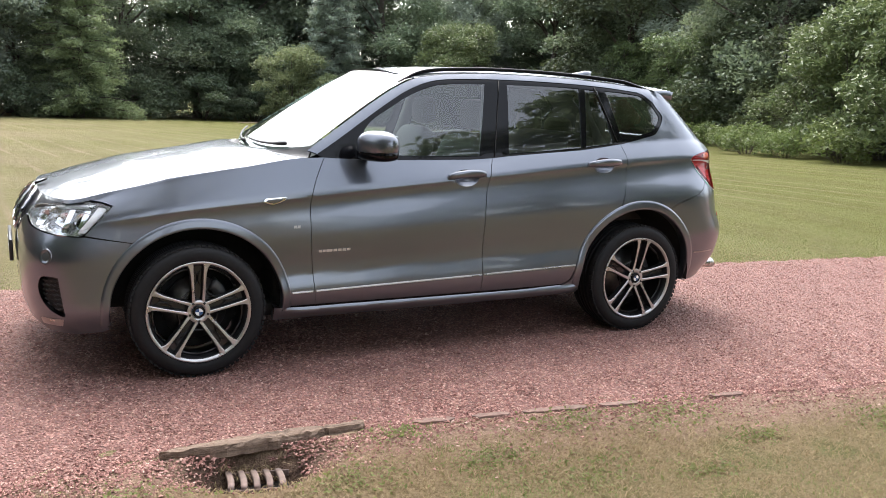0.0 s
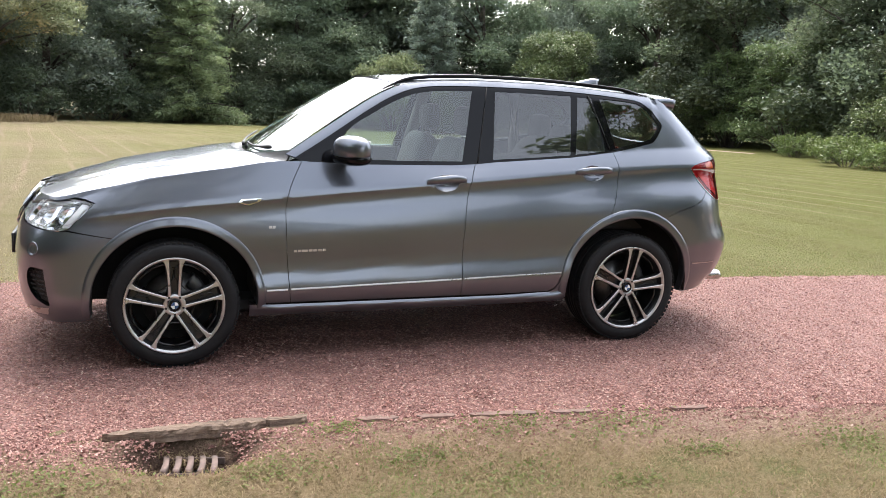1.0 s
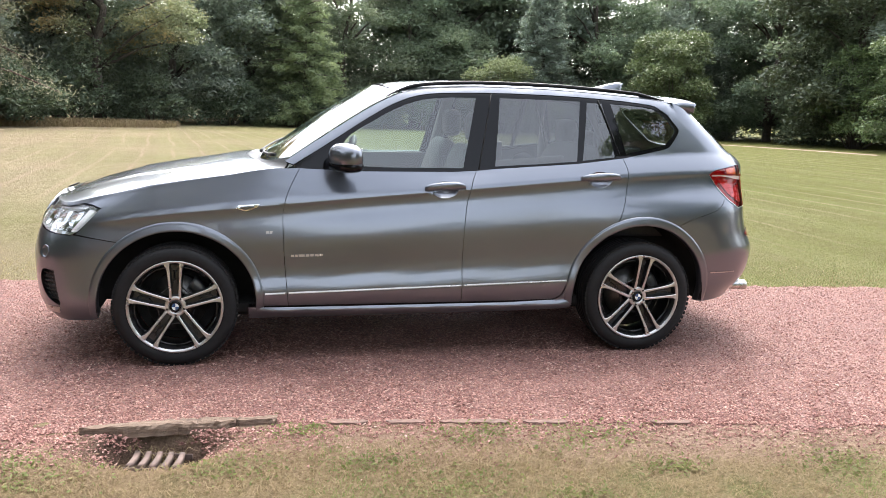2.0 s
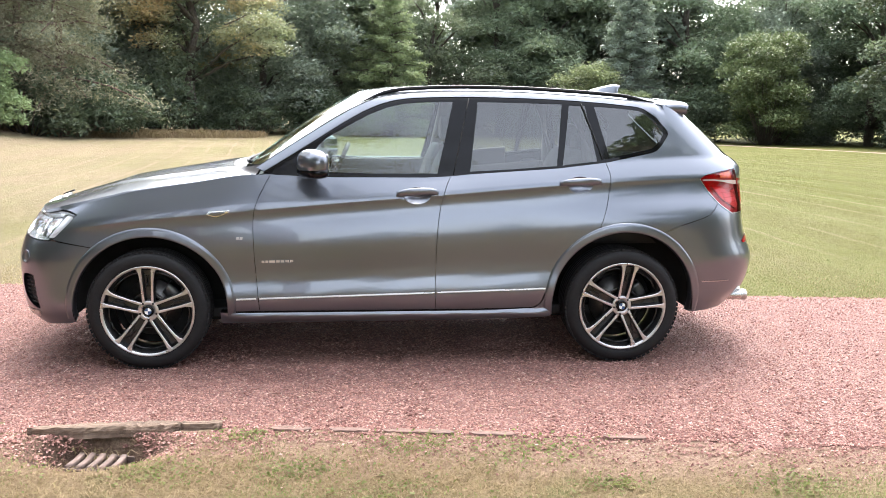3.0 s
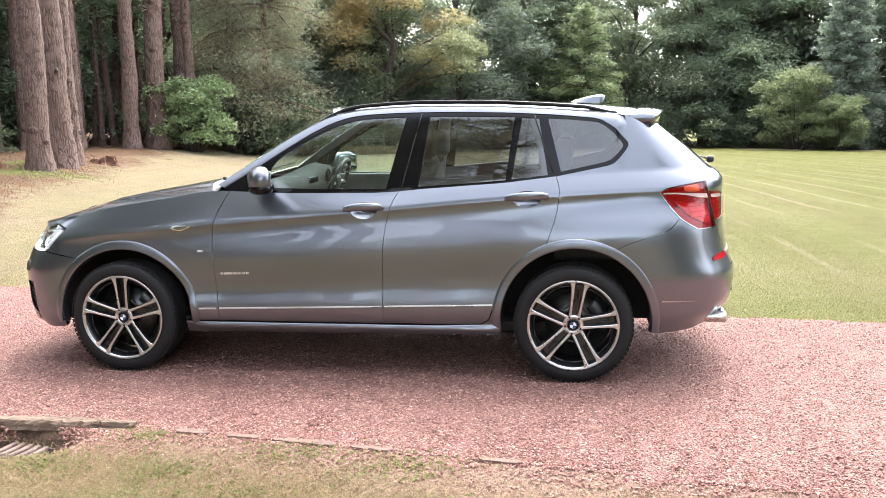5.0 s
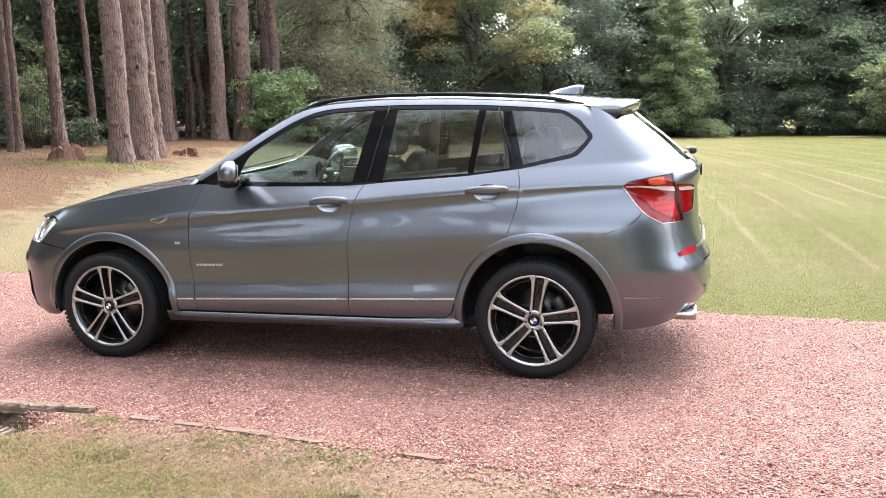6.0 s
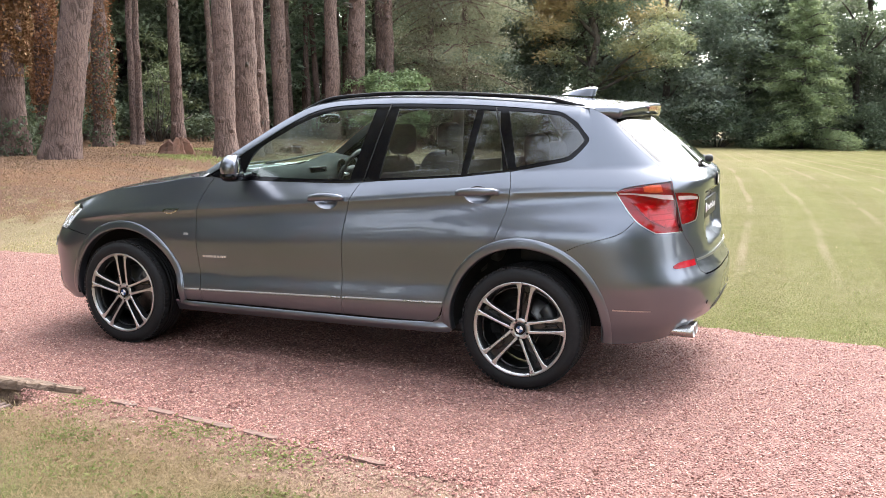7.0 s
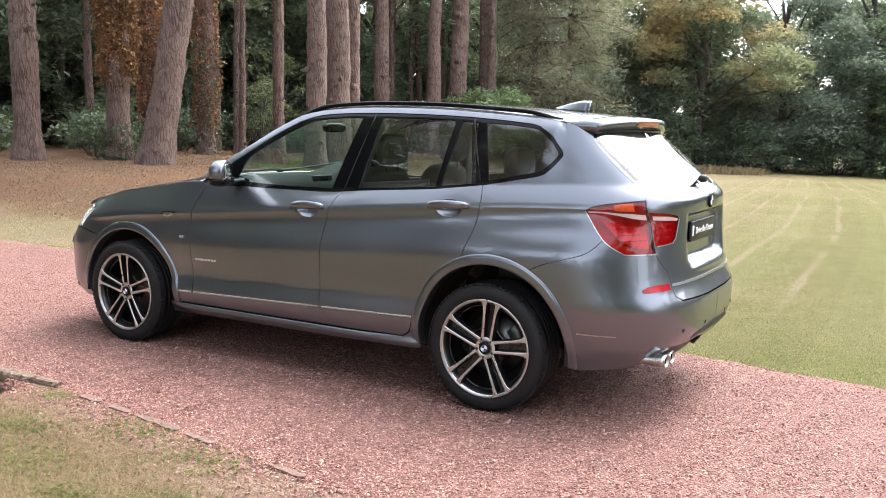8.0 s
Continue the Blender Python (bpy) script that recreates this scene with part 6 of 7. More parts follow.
def build_wheel(name, width, tread):
    """Alloy wheel that faces -y, hub at the origin: double-spoke rim, tyre, disc and caliper."""
    wheel = new(name)
    w = width / 2
    prof = [(0.262, -w + 0.014), (0.272, -w + 0.004), (0.290, -w), (0.312, -w + 0.001), (0.330, -w + 0.009), (0.343, -w + 0.026), (0.3475, -w + 0.05)]
    grooves = []
    for k in range(4):
        y = -w + 0.07 + (width - 0.14) * (k + 0.5) / 4
        grooves += [(0.350, y - 0.007), (0.343, y - 0.005), (0.343, y + 0.005), (0.350, y + 0.007)]
    prof += grooves + [(0.3475, w - 0.05), (0.343, w - 0.026), (0.330, w - 0.009), (0.312, w - 0.001), (0.290, w), (0.272, w - 0.004), (0.262, w - 0.014)]
    tyre = part("tyre", lathe(prof, 96), RUBBER, wheel, "low-profile black tyre")
    bm = bmesh.new()
    for k in range(72):
        turn = Matrix.Rotation(math.tau * k / 72, 4, "Y")
        b = box(bmesh.new(), (0, -w + 0.034, 0.3455), (0.021, 0.034, 0.009), 0.0)
        bmesh.ops.transform(b, matrix=turn, verts=b.verts)
        me = bpy.data.meshes.new("block")
        b.to_mesh(me)
        b.free()
        bm.from_mesh(me)
        bpy.data.meshes.remove(me)
    tagged(part("tread_block", bm, RUBBER, tyre, shade=False), kind="stuff")
    rim = part("rim", lathe([(0.264, -w + 0.012), (0.2685, -w + 0.002), (0.266, -w - 0.001), (0.258, -w + 0.001), (0.252, -w + 0.010)], 96), MACHINED, wheel, "bright machined rim edge")
    part("rim_barrel", lathe([(0.252, -w + 0.010), (0.243, -w + 0.022), (0.236, -w + 0.06), (0.230, 0.02), (0.24, w - 0.03), (0.262, w - 0.01)], 72), ALLOY_DARK, rim)
    face, back = -w + 0.006, -w + 0.046
    for k in range(5):
        for sgn in (-1, 1):
            # one arm of a pair: bright face with dark flanks
            secs = []
            for t in np.linspace(0, 1, 9):
                r = 0.036 + 0.223 * t
                mid = sgn * (0.024 + 0.012 * t + 0.016 * max(0, t - 0.75) * 4 * (t - 0.75) * 4 * 0.6)
                half = 0.0096 - 0.0025 * math.sin(math.pi * min(1, t * 1.15)) + 0.012 * max(0, (t - 0.82) / 0.18) ** 2
                dish = 0.020 * (1 - t) ** 1.5 - 0.004
                secs.append((r, mid - half, mid + half, dish))
            fb, sb = bmesh.new(), bmesh.new()
            rot = Matrix.Rotation(math.tau * k / 5, 4, "Y")
            fr, sr = [], []
            for r, a, b, dish in secs:
                y = face + dish
                fr.append([fb.verts.new(rot @ Vector((x, yy, r))) for x, yy in ((a, y + 0.003), (a + 0.003, y), (b - 0.003, y), (b, y + 0.003))])
                sr.append([sb.verts.new(rot @ Vector((x, yy, r))) for x, yy in ((a, y + 0.003), (a - 0.004, back + dish * 0.6), (b + 0.004, back + dish * 0.6), (b, y + 0.003))])
            for rows, b_ in ((fr, fb), (sr, sb)):
                for p, q in zip(rows, rows[1:]):
                    for i in range(3):
                        b_.faces.new((p[i], p[i + 1], q[i + 1], q[i]))
            spoke = part("spoke", fb, MACHINED, rim, "machined spoke face", shade=False)
            part("spoke_flank", sb, ALLOY_DARK, rim, shade=False)
        # dark plate put in for the shade of the open gap between the pair
        bm = bmesh.new()
        rot = Matrix.Rotation(math.tau * k / 5, 4, "Y")
        rows = []
        for t in np.linspace(0, 1, 6):
            r = 0.06 + 0.192 * t
            rows.append([bm.verts.new(rot @ Vector((x, face + 0.040 + 0.010 * (1 - t), r))) for x in (-0.034 - 0.006 * t, 0.034 + 0.006 * t)])
        for p, q in zip(rows, rows[1:]):
            bm.faces.new((p[0], p[1], q[1], q[0]))
        part("spoke_gap_plate", bm, ALLOY_DARK, rim)
        # inner dark ring rib between pairs
        bm = bmesh.new()
        rot = Matrix.Rotation(math.tau * (k + 0.5) / 5, 4, "Y")
        loop = [rot @ Vector((0.115 * math.sin(a), back + 0.004, 0.168 + 0.064 * math.cos(a))) for a in np.linspace(0, math.tau, 25)]
        tube(bm, [tuple(p) for p in loop], [0.006] * 25, 6)
        part("rib", bm, ALLOY_DARK, rim)
    hub = part("hub", lathe([(0.0, face + 0.020), (0.033, face + 0.020), (0.035, face + 0.0165), (0.055, face + 0.0135), (0.060, face + 0.018)], 40), MACHINED, wheel, "bright machined hub face")
    part("hub_side", lathe([(0.060, face + 0.018), (0.062, face + 0.030), (0.062, back + 0.03)], 40), ALLOY_DARK, hub)
    for k in range(5):
        a = math.tau * (k + 0.5) / 5
        bm = lathe([(0.0, face + 0.013), (0.0055, face + 0.013), (0.0065, face + 0.011), (0.0065, face + 0.03)], 12, (0.048 * math.sin(a), 0, 0.052 * math.cos(a)))
        part("wheel_bolt", bm, ALLOY_DARK, wheel)
    roundel(Matrix.Translation((0, face + 0.013, 0)), 0.032, wheel)
    part("brake_disc", lathe([(0.06, 0.0), (0.085, -0.004), (0.090, 0.004), (0.168, 0.004), (0.168, 0.026), (0.09, 0.026)], 56), DISC, wheel, "steel brake disc")
    bm = bmesh.new()
    rows = []
    for i in range(11):
        a = radians(-28 + 56 * i / 10)
        rows.append([bm.verts.new((r * math.sin(a + 1.1), y, r * math.cos(a + 1.1))) for r, y in ((0.115, -0.022), (0.175, -0.030), (0.186, -0.015), (0.186, 0.05), (0.11, 0.05))])
    for p, q in zip(rows, rows[1:]):
        for i in range(5):
            bm.faces.new((p[i], p[(i + 1) % 5], q[(i + 1) % 5], q[i]))
    bm.faces.new(rows[0])
    bm.faces.new(rows[-1][::-1])
    part("brake_caliper", bm, CALIPER, wheel, "dark grey brake caliper")
    part("hub_backing", lathe([(0.0, 0.06), (0.225, 0.05), (0.228, 0.09)], 32), UNDER, wheel)
    return wheel


def build_wheels(car):
    front, rear = build_wheel("wheel", 0.245, 0), build_wheel("wheel", 0.275, 0)
    spots = [(front, -1.405, -0.806, 0, 0), (None, -1.405, 0.806, 180, 30), (rear, 1.405, -0.791, 0, 9), (None, 1.405, 0.791, 180, 50)]
    for src, x, y, turn, roll in spots:
        m = Matrix.Translation((x, y, 0.352)) @ Matrix.Rotation(radians(turn), 4, "Z") @ Matrix.Rotation(radians(roll), 4, "Y")
        if src is None:
            o = copy_thing(last, m)
        else:
            o, last = src, src
            o.matrix_basis = m
        o.parent = car


def build_fittings(car, doors):
    for sgn, fd, rd in ((-1, doors[0][0], doors[1][0]), (1, doors[0][1], doors[1][1])):
        # handles with their cups
        for x0, x1, z0, door in ((0.035, 0.282, 1.022, fd), (1.008, 1.262, 1.088, rd)):
            n = 12
            rows = []
            bm = bmesh.new()
            for i in range(n + 1):
                t = i / n
                x, z = x0 + (x1 - x0) * t, z0 + 0.012 * t
                p, nn = skin(x, z), skin_normal(x, z, skin)
                out = 0.010 + 0.030 * math.sin(math.pi * t) ** 0.5
                hh = 0.015 + 0.010 * math.sin(math.pi * t) ** 0.7
                c = p + nn * out
                rows.append([bm.verts.new((c[0], c[1] * sgn + dy * sgn, c[2] + dz)) for dy, dz in ((-0.012, hh * 0.8), (0.004, hh), (0.009, hh * 0.3), (0.007, -hh * 0.6), (-0.004, -hh), (-0.014, -hh * 0.5))])
            for a, b in zip(rows, rows[1:]):
                for k in range(6):
                    bm.faces.new((a[k], a[(k + 1) % 6], b[(k + 1) % 6], b[k]))
            bm.faces.new(rows[0])
            bm.faces.new(rows[-1][::-1])
            part("door_handle", bm, PAINT, door)
            xm = (x0 + x1) / 2
            zm = z0 - 0.004
            cup = [(xm + 0.078 * math.cos(a), zm + 0.047 * math.sin(a)) for a in np.linspace(0, math.tau, 28, endpoint=False)]
            def cupform(s, z):
                d = 1 - min(1, ((s - xm) / 0.080) ** 2 + ((z - zm) / 0.048) ** 2)
                p = skin(s, z).copy()
                p[1] -= 0.042 * d ** 0.7
                return p
            part("handle_cup", panel_mesh("handle_cup", cup, PAINT, f=cupform, gap=-0.0015, rim=0.0005, step=0.014, sides=(sgn,)), None, door)
        # model script as plain bars, and a small badge on the wing
        for k, (dx, w) in enumerate(((0.0, 0.016), (0.022, 0.016), (0.043, 0.034), (0.084, 0.020), (0.110, 0.020), (0.137, 0.020), (0.164, 0.018))):
            a = -0.752 + dx
            z = 0.628 + 0.0006 * k
            part("badge_bar", panel_mesh("badge_bar", [(a, z), (a + w, z), (a + w, z + 0.013), (a, z + 0.013)], BADGE, off=0.003, gap=0.0, rim=0.004, step=0.02, sides=(sgn,)), None, fd)
        for k in range(2):
            a = -0.895 + 0.020 * k
            part("badge_bar", panel_mesh("badge_bar", [(a, 0.766), (a + 0.016, 0.766), (a + 0.018, 0.781), (a + 0.002, 0.781)], BADGE, off=0.003, gap=0.0, rim=0.004, step=0.02, sides=(sgn,)), None, car)
        # side vent
        outline = [(-1.062, 0.912), (-1.045, 0.930), (-0.928, 0.936), (-0.945, 0.918), (-1.005, 0.896)]
        vent = part("side_vent", panel_mesh("side_vent", outline, CHROME, off=0.004, gap=0.0, rim=0.006, step=0.03, sides=(sgn,)), None, car, "small chrome-edged wing vent")
        core = [(-1.045, 0.913), (-1.035, 0.923), (-0.955, 0.928), (-0.958, 0.919), (-1.005, 0.905)]
        part("vent_core", panel_mesh("vent_core", core, PAINT, off=0.0065, gap=0.0, rim=0.003, step=0.03, sides=(sgn,)), None, vent)
        # mirror
        mirror = new("door_mirror")
        mirror.parent = car
        sweep = Matrix.Translation((-0.445, 0.955 * sgn, 0)) @ Matrix.Rotation(radians(-30 * sgn), 4, "Z")
        body = blob((0, 0, 1.216), (0.140, 0.262, 0.158), 2.5, 32, 20)
        for v in body.verts:
            t = v.co.x / 0.07
            if t > 0.5:
                v.co.x = 0.035 + (t - 0.5) * 0.02
            if t < 0:
                v.co.z -= 0.012 * t * t
        bmesh.ops.transform(body, matrix=sweep, verts=body.verts)
        part("mirror_cap", body, PAINT, mirror)
        base = blob((0, 0, 1.166), (0.138, 0.258, 0.078), 2.7, 26, 12)
        bmesh.ops.transform(base, matrix=sweep, verts=base.verts)
        part("mirror_base", base, BLACK_GLOSS, mirror)
        part("mirror_arm", rod([(-0.46, 0.77 * sgn, 1.150), (-0.45, 0.88 * sgn, 1.150), (-0.45, 0.94 * sgn, 1.158)], [0.035, 0.026, 0.03], 10), BLACK_GLOSS, mirror)
        pane = box(bmesh.new(), (0.047, 0, 1.214), (0.006, 0.195, 0.108), 0.002)
        bmesh.ops.transform(pane, matrix=sweep, verts=pane.verts)
        part("mirror_glass", pane, CHROME, mirror, "mirror glass")


def build_cabin(car):
    """What shows through the windows: floor, dashboard, wheel, seats, door linings."""
    part("floor_pan", box(bmesh.new(), (0.0, 0, 0.30), (3.2, 1.50, 0.06), 0.01), UNDER, car)
    part("underbody", box(bmesh.new(), (-0.1, 0, 0.245), (3.2, 1.1, 0.08), 0.02), UNDER, car)
    part("engine_block", box(bmesh.new(), (-1.45, 0, 0.62), (1.15, 1.0, 0.50), 0.05), UNDER, car)
    part("load_floor", box(bmesh.new(), (1.75, 0, 0.72), (0.95, 1.05, 0.10), 0.02), LEATHER_DARK, car)
    part("bulkhead", box(bmesh.new(), (-0.93, 0, 0.72), (0.08, 1.50, 0.72), 0.02), UNDER, car)
    # dashboard
    bm = bmesh.new()
    rows = []
    for j in range(25):
        y = -0.74 + 1.48 * j / 24
        hood_ = 0.055 * smooth(0.10, 0.30, y) * smooth(0.62, 0.45, y)
        rows.append([bm.verts.new((x, y, z)) for x, z in ((-0.90, 1.08), (-0.72, 1.150), (-0.52, 1.185 + hood_), (-0.42, 1.165 + hood_), (-0.38, 1.08), (-0.42, 0.93), (-0.46, 0.70))])
    for a, b in zip(rows, rows[1:]):
        for k in range(6):
            bm.faces.new((a[k], a[k + 1], b[k + 1], b[k]))
    dash = part("dashboard", bm, DASH_TOP, car)
    part("screen_display", box(bmesh.new(), (-0.41, 0.0, 1.135), (0.02, 0.22, 0.06), 0.008), BLACK_GLOSS, dash)
    for y in (0.30, 0.46):
        bm = lathe([(0.0, 0.0), (0.055, 0.0), (0.06, -0.008), (0.063, 0.0)], 28)
        bmesh.ops.transform(bm, matrix=Matrix.Translation((-0.388, y, 1.14)) @ Matrix.Rotation(radians(90), 4, "Z"), verts=bm.verts)
        part("dial", bm, BLACK_GLOSS, dash)
    # steering wheel on the far side
    sw = new("steering_wheel")
    sw.parent = car
    ring = bmesh.new()
    pts = [(0.185 * math.cos(a), 0, 0.185 * math.sin(a)) for a in np.linspace(0, math.tau, 49)]
    tube(ring, pts, [0.016] * 49, 10)
    m = Matrix.Translation((-0.335, 0.38, 1.09)) @ Matrix.Rotation(radians(90), 4, "Z") @ Matrix.Rotation(radians(24), 4, "X")
    bmesh.ops.transform(ring, matrix=m, verts=ring.verts)
    part("rim", ring, LEATHER_DARK, sw)
    hub = blob((0, 0.02, -0.01), (0.17, 0.06, 0.13))
    bmesh.ops.transform(hub, matrix=m, verts=hub.verts)
    part("hub", hub, LEATHER_DARK, sw)
    for a in (0.0, math.pi, -math.pi / 2):
        b = rod([(0.06 * math.cos(a), 0.01, 0.06 * math.sin(a)), (0.178 * math.cos(a), 0, 0.178 * math.sin(a))], 0.014, 8)
        bmesh.ops.transform(b, matrix=m, verts=b.verts)
        part("spoke", b, SATIN, sw)
    # seats
    def seat(x, y, wide, lean):
        s = new("seat")
        s.parent = car
        part("cushion", blob((x - 0.02, y, 0.66), (0.54, wide, 0.20), 4), LEATHER, s)
        back = blob((0, 0, 0.30), (0.15, wide, 0.66), 4.5, 28, 18)
        bmesh.ops.transform(back, matrix=Matrix.Translation((x + 0.24, y, 0.66)) @ Matrix.Rotation(radians(lean), 4, "Y"), verts=back.verts)
        part("backrest", back, LEATHER, s)
        return s
    def headrest(s, x, y, z):
        part("headrest", blob((x, y, z), (0.11, 0.27, 0.19), 3.6, 24, 14), LEATHER, s)
        for d in (-0.06, 0.06):
            part("post", rod([(x - 0.005, y + d, z - 0.20), (x, y + d, z)], 0.007, 6), CHROME, s)
    for y in (-0.38, 0.38):
        s = seat(-0.02, y, 0.50, 17)
        headrest(s, 0.445, y, 1.375)
    bench = seat(0.86, 0.0, 1.30, 20)
    for y in (-0.40, 0.0, 0.40):
        headrest(bench, 1.335, y, 1.32 if y else 1.26)
    for sgn in (-1, 1):
        for x0, x1, z1 in ((-0.60, 0.33, 1.135), (0.40, 0.93, 1.18)):
            bm = bmesh.new()
            box(bm, ((x0 + x1) / 2, 0.775 * sgn, 0.78), (x1 - x0, 0.035, 0.68), 0.012)
            for v in bm.verts:
                if v.co.z > 1.0:
                    v.co.z += (z1 - 1.12) + 0.045 * (v.co.x - x0) / (x1 - x0) * (1 if x0 > 0 else 0)
                    v.co.y -= 0.045 * sgn
            part("door_lining", bm, LEATHER, car)
        part("pillar_lining", rod([(0.36, 0.70 * sgn, 0.6), (0.375, 0.69 * sgn, 1.15), (0.455, 0.535 * sgn, 1.56)], 0.045, 8), HEADLINER, car)
        part("pillar_lining", rod([(1.25, 0.66 * sgn, 0.9), (1.24, 0.66 * sgn, 1.20), (1.16, 0.51 * sgn, 1.545)], 0.045, 8), HEADLINER, car)
        part("quarter_lining", box(bmesh.new(), (1.80, 0.60 * sgn, 1.03), (0.44, 0.06, 0.34), 0.02), LEATHER_DARK, car)
    part("rear_view_mirror", blob((-0.30, 0.0, 1.50), (0.05, 0.25, 0.07), 3), BLACK_GLOSS, car)


def build_car():
    car = new("car")
    tagged(car, "grey metallic sport utility car parked on red gravel", "car")
    doors = build_body(car)
    build_tail(car)
    build_nose(car)
    build_wheels(car)
    build_fittings(car, doors)
    build_cabin(car)
    return car


build_car()


# ---------------------------------------------------------------- things on the ground
def weathered_beam(name, x0, x1, y0, y1, top, depth, wide, seed, label, material=TIMBER, point=8.0):
    """A split, weathered length of edging timber with ragged ends."""
    rng = np.random.default_rng(seed)
    bm = bmesh.new()
    n = max(8, int((x1 - x0) / 0.022))
    rows = []
    rough = min(1.0, max(0.5, top / 0.03))
    for i in range(n + 1):
        t = i / n
        taper = 1 - 0.8 * max(0, 1 - t * point) ** 1.5 - 0.55 * max(0, 1 - (1 - t) * 9) ** 2
        cx, cy = x0 + (x1 - x0) * t, y0 + (y1 - y0) * t + rng.normal(0, 0.0016)
        w, h = wide * taper * rng.uniform(0.96, 1.03), top * (0.7 + 0.3 * taper) + rng.normal(0, 0.0012) * rough
        ring = []
        for dy, dz in ((-0.62, -depth), (-0.56, h * 0.3), (-0.46, h * 0.88), (-0.15, h), (0.2, h * 0.96), (0.5, h * 0.6), (0.5, -depth)):
            ring.append(bm.verts.new((cx + rng.normal(0, 0.0012), cy + dy * w + rng.normal(0, 0.0030) * rough, dz + rng.normal(0, 0.0024) * rough)))
        rows.append(ring)
    for a, b in zip(rows, rows[1:]):
        for k in range(7):
            bm.faces.new((a[k], a[(k + 1) % 7], b[(k + 1) % 7], b[k]))
    bm.faces.new(rows[0])
    bm.faces.new(rows[-1][::-1])
    ob = part(name, bm, material, None, shade=False)
    return tagged(ob, label, "edging", group="timber edging")


def build_drain():
    """A small iron grate in a pit below the edging."""
    drain = new("drain_grate")
    m = pose(-1.40, -2.045, -0.088, 0, 0, -12)
    for k in range(5):
        bm = bmesh.new()
        x = -0.104 + 0.052 * k
        rows = []
        for j in range(7):
            y = -0.082 + 0.164 * j / 6
            bend = 0.006 * math.sin(math.pi * j / 6) - 0.010 * j / 6
            rows.append([bm.verts.new((x + dx + bend, y, dz)) for dx, dz in ((-0.011, -0.03), (-0.0135, 0.0), (-0.010, 0.004), (0.010, 0.004), (0.0135, 0.0), (0.011, -0.03))])
        for a, b in zip(rows, rows[1:]):
            for i in range(6):
                bm.faces.new((a[i], a[(i + 1) % 6], b[(i + 1) % 6], b[i]))
        bm.faces.new(rows[0])
        bm.faces.new(rows[-1][::-1])
        bmesh.ops.transform(bm, matrix=m, verts=bm.verts)
        part("grate_bar", bm, IRON, drain)
    for y in (-0.085, 0.085):
        bm = box(bmesh.new(), (0.005, y, -0.022), (0.27, 0.010, 0.03), 0.003)
        bmesh.ops.transform(bm, matrix=m, verts=bm.verts)
        part("grate_rail", bm, IRON, drain)
    # flat black plate that paints the darkness below the bars
    bm = box(bmesh.new(), (0.005, 0.0, -0.062), (0.262, 0.165, 0.010), 0.0)
    bmesh.ops.transform(bm, matrix=m, verts=bm.verts)
    part("drain_shade_plate", bm, UNDER, drain, "black plate for the shade inside the drain hole")
    rng = np.random.default_rng(41)
    x, y = rng.normal(-1.385, 0.075, 170), rng.normal(-1.962, 0.014, 170)
    blades("dry_grass_tuft", x, y, ground_z(x, y), 0.055, 0.003, 1.6, GRASS_DRY, "dry grass hanging over the drain's back edge", 42)
    tagged(drain, "rusty iron drain grate sunk beside the gravel edge", "drain")


def build_edging():
    weathered_beam("edging_timber", -1.76, -1.05, -1.885, -1.862, 0.030, 0.026, 0.080, 1, "split grey weathered timber above the drain", TIMBER, 3.0)
    weathered_beam("edging_timber", -1.055, -0.855, -1.862, -1.855, 0.024, 0.026, 0.055, 2, "split grey weathered timber above the drain")
    for k, (a, b, h) in enumerate(((-0.62, -0.42, 0.003), (-0.33, -0.14, 0.004), (-0.07, 0.27, 0.004), (0.34, 0.56, 0.003), (0.98, 1.18, 0.001))):
        weathered_beam("edging_timber", a, b, near_edge(a) + 0.005, near_edge(b) + 0.005, float(ground_z(a, near_edge(a))) + 0.010 + h, 0.06, 0.042, 10 + k, "buried dusty edging timber between gravel and grass", TIMBER_PALE)


def tuft(x, y, seed, spread=0.06, count=120, height=0.05, broad=0.004):
    """A flat patch of clover and weed leaves."""
    rng = np.random.default_rng(seed)
    px, py = rng.normal(x, spread * 1.5, count), rng.normal(y, spread * 0.8, count)
    pos = np.stack([px, py, ground_z(px, py) + rng.uniform(0.004, height * 0.6, count)], -1)
    v, f = leaf_quads(pos, 0.011, rng, 0.6, -0.2, 0.5)
    tagged(new("weed_patch", quick_mesh("weed_patch", v, f, GRASS_GREEN)), "flat patch of small green weeds on the verge", "weeds", kind="stuff")


def build_weeds():
    for k, (x, y) in enumerate(((-0.72, -1.98), (0.10, -2.12), (0.62, -2.22), (-0.45, -2.36), (-1.05, -2.34), (-1.95, -2.3), (0.9, -2.55), (1.7, -2.6), (-0.1, -2.6), (0.4, -2.75))):
        tuft(x, y, 400 + k, 0.06 + 0.03 * (k % 3), 220 + 90 * (k % 3), 0.028 + 0.008 * (k % 2))


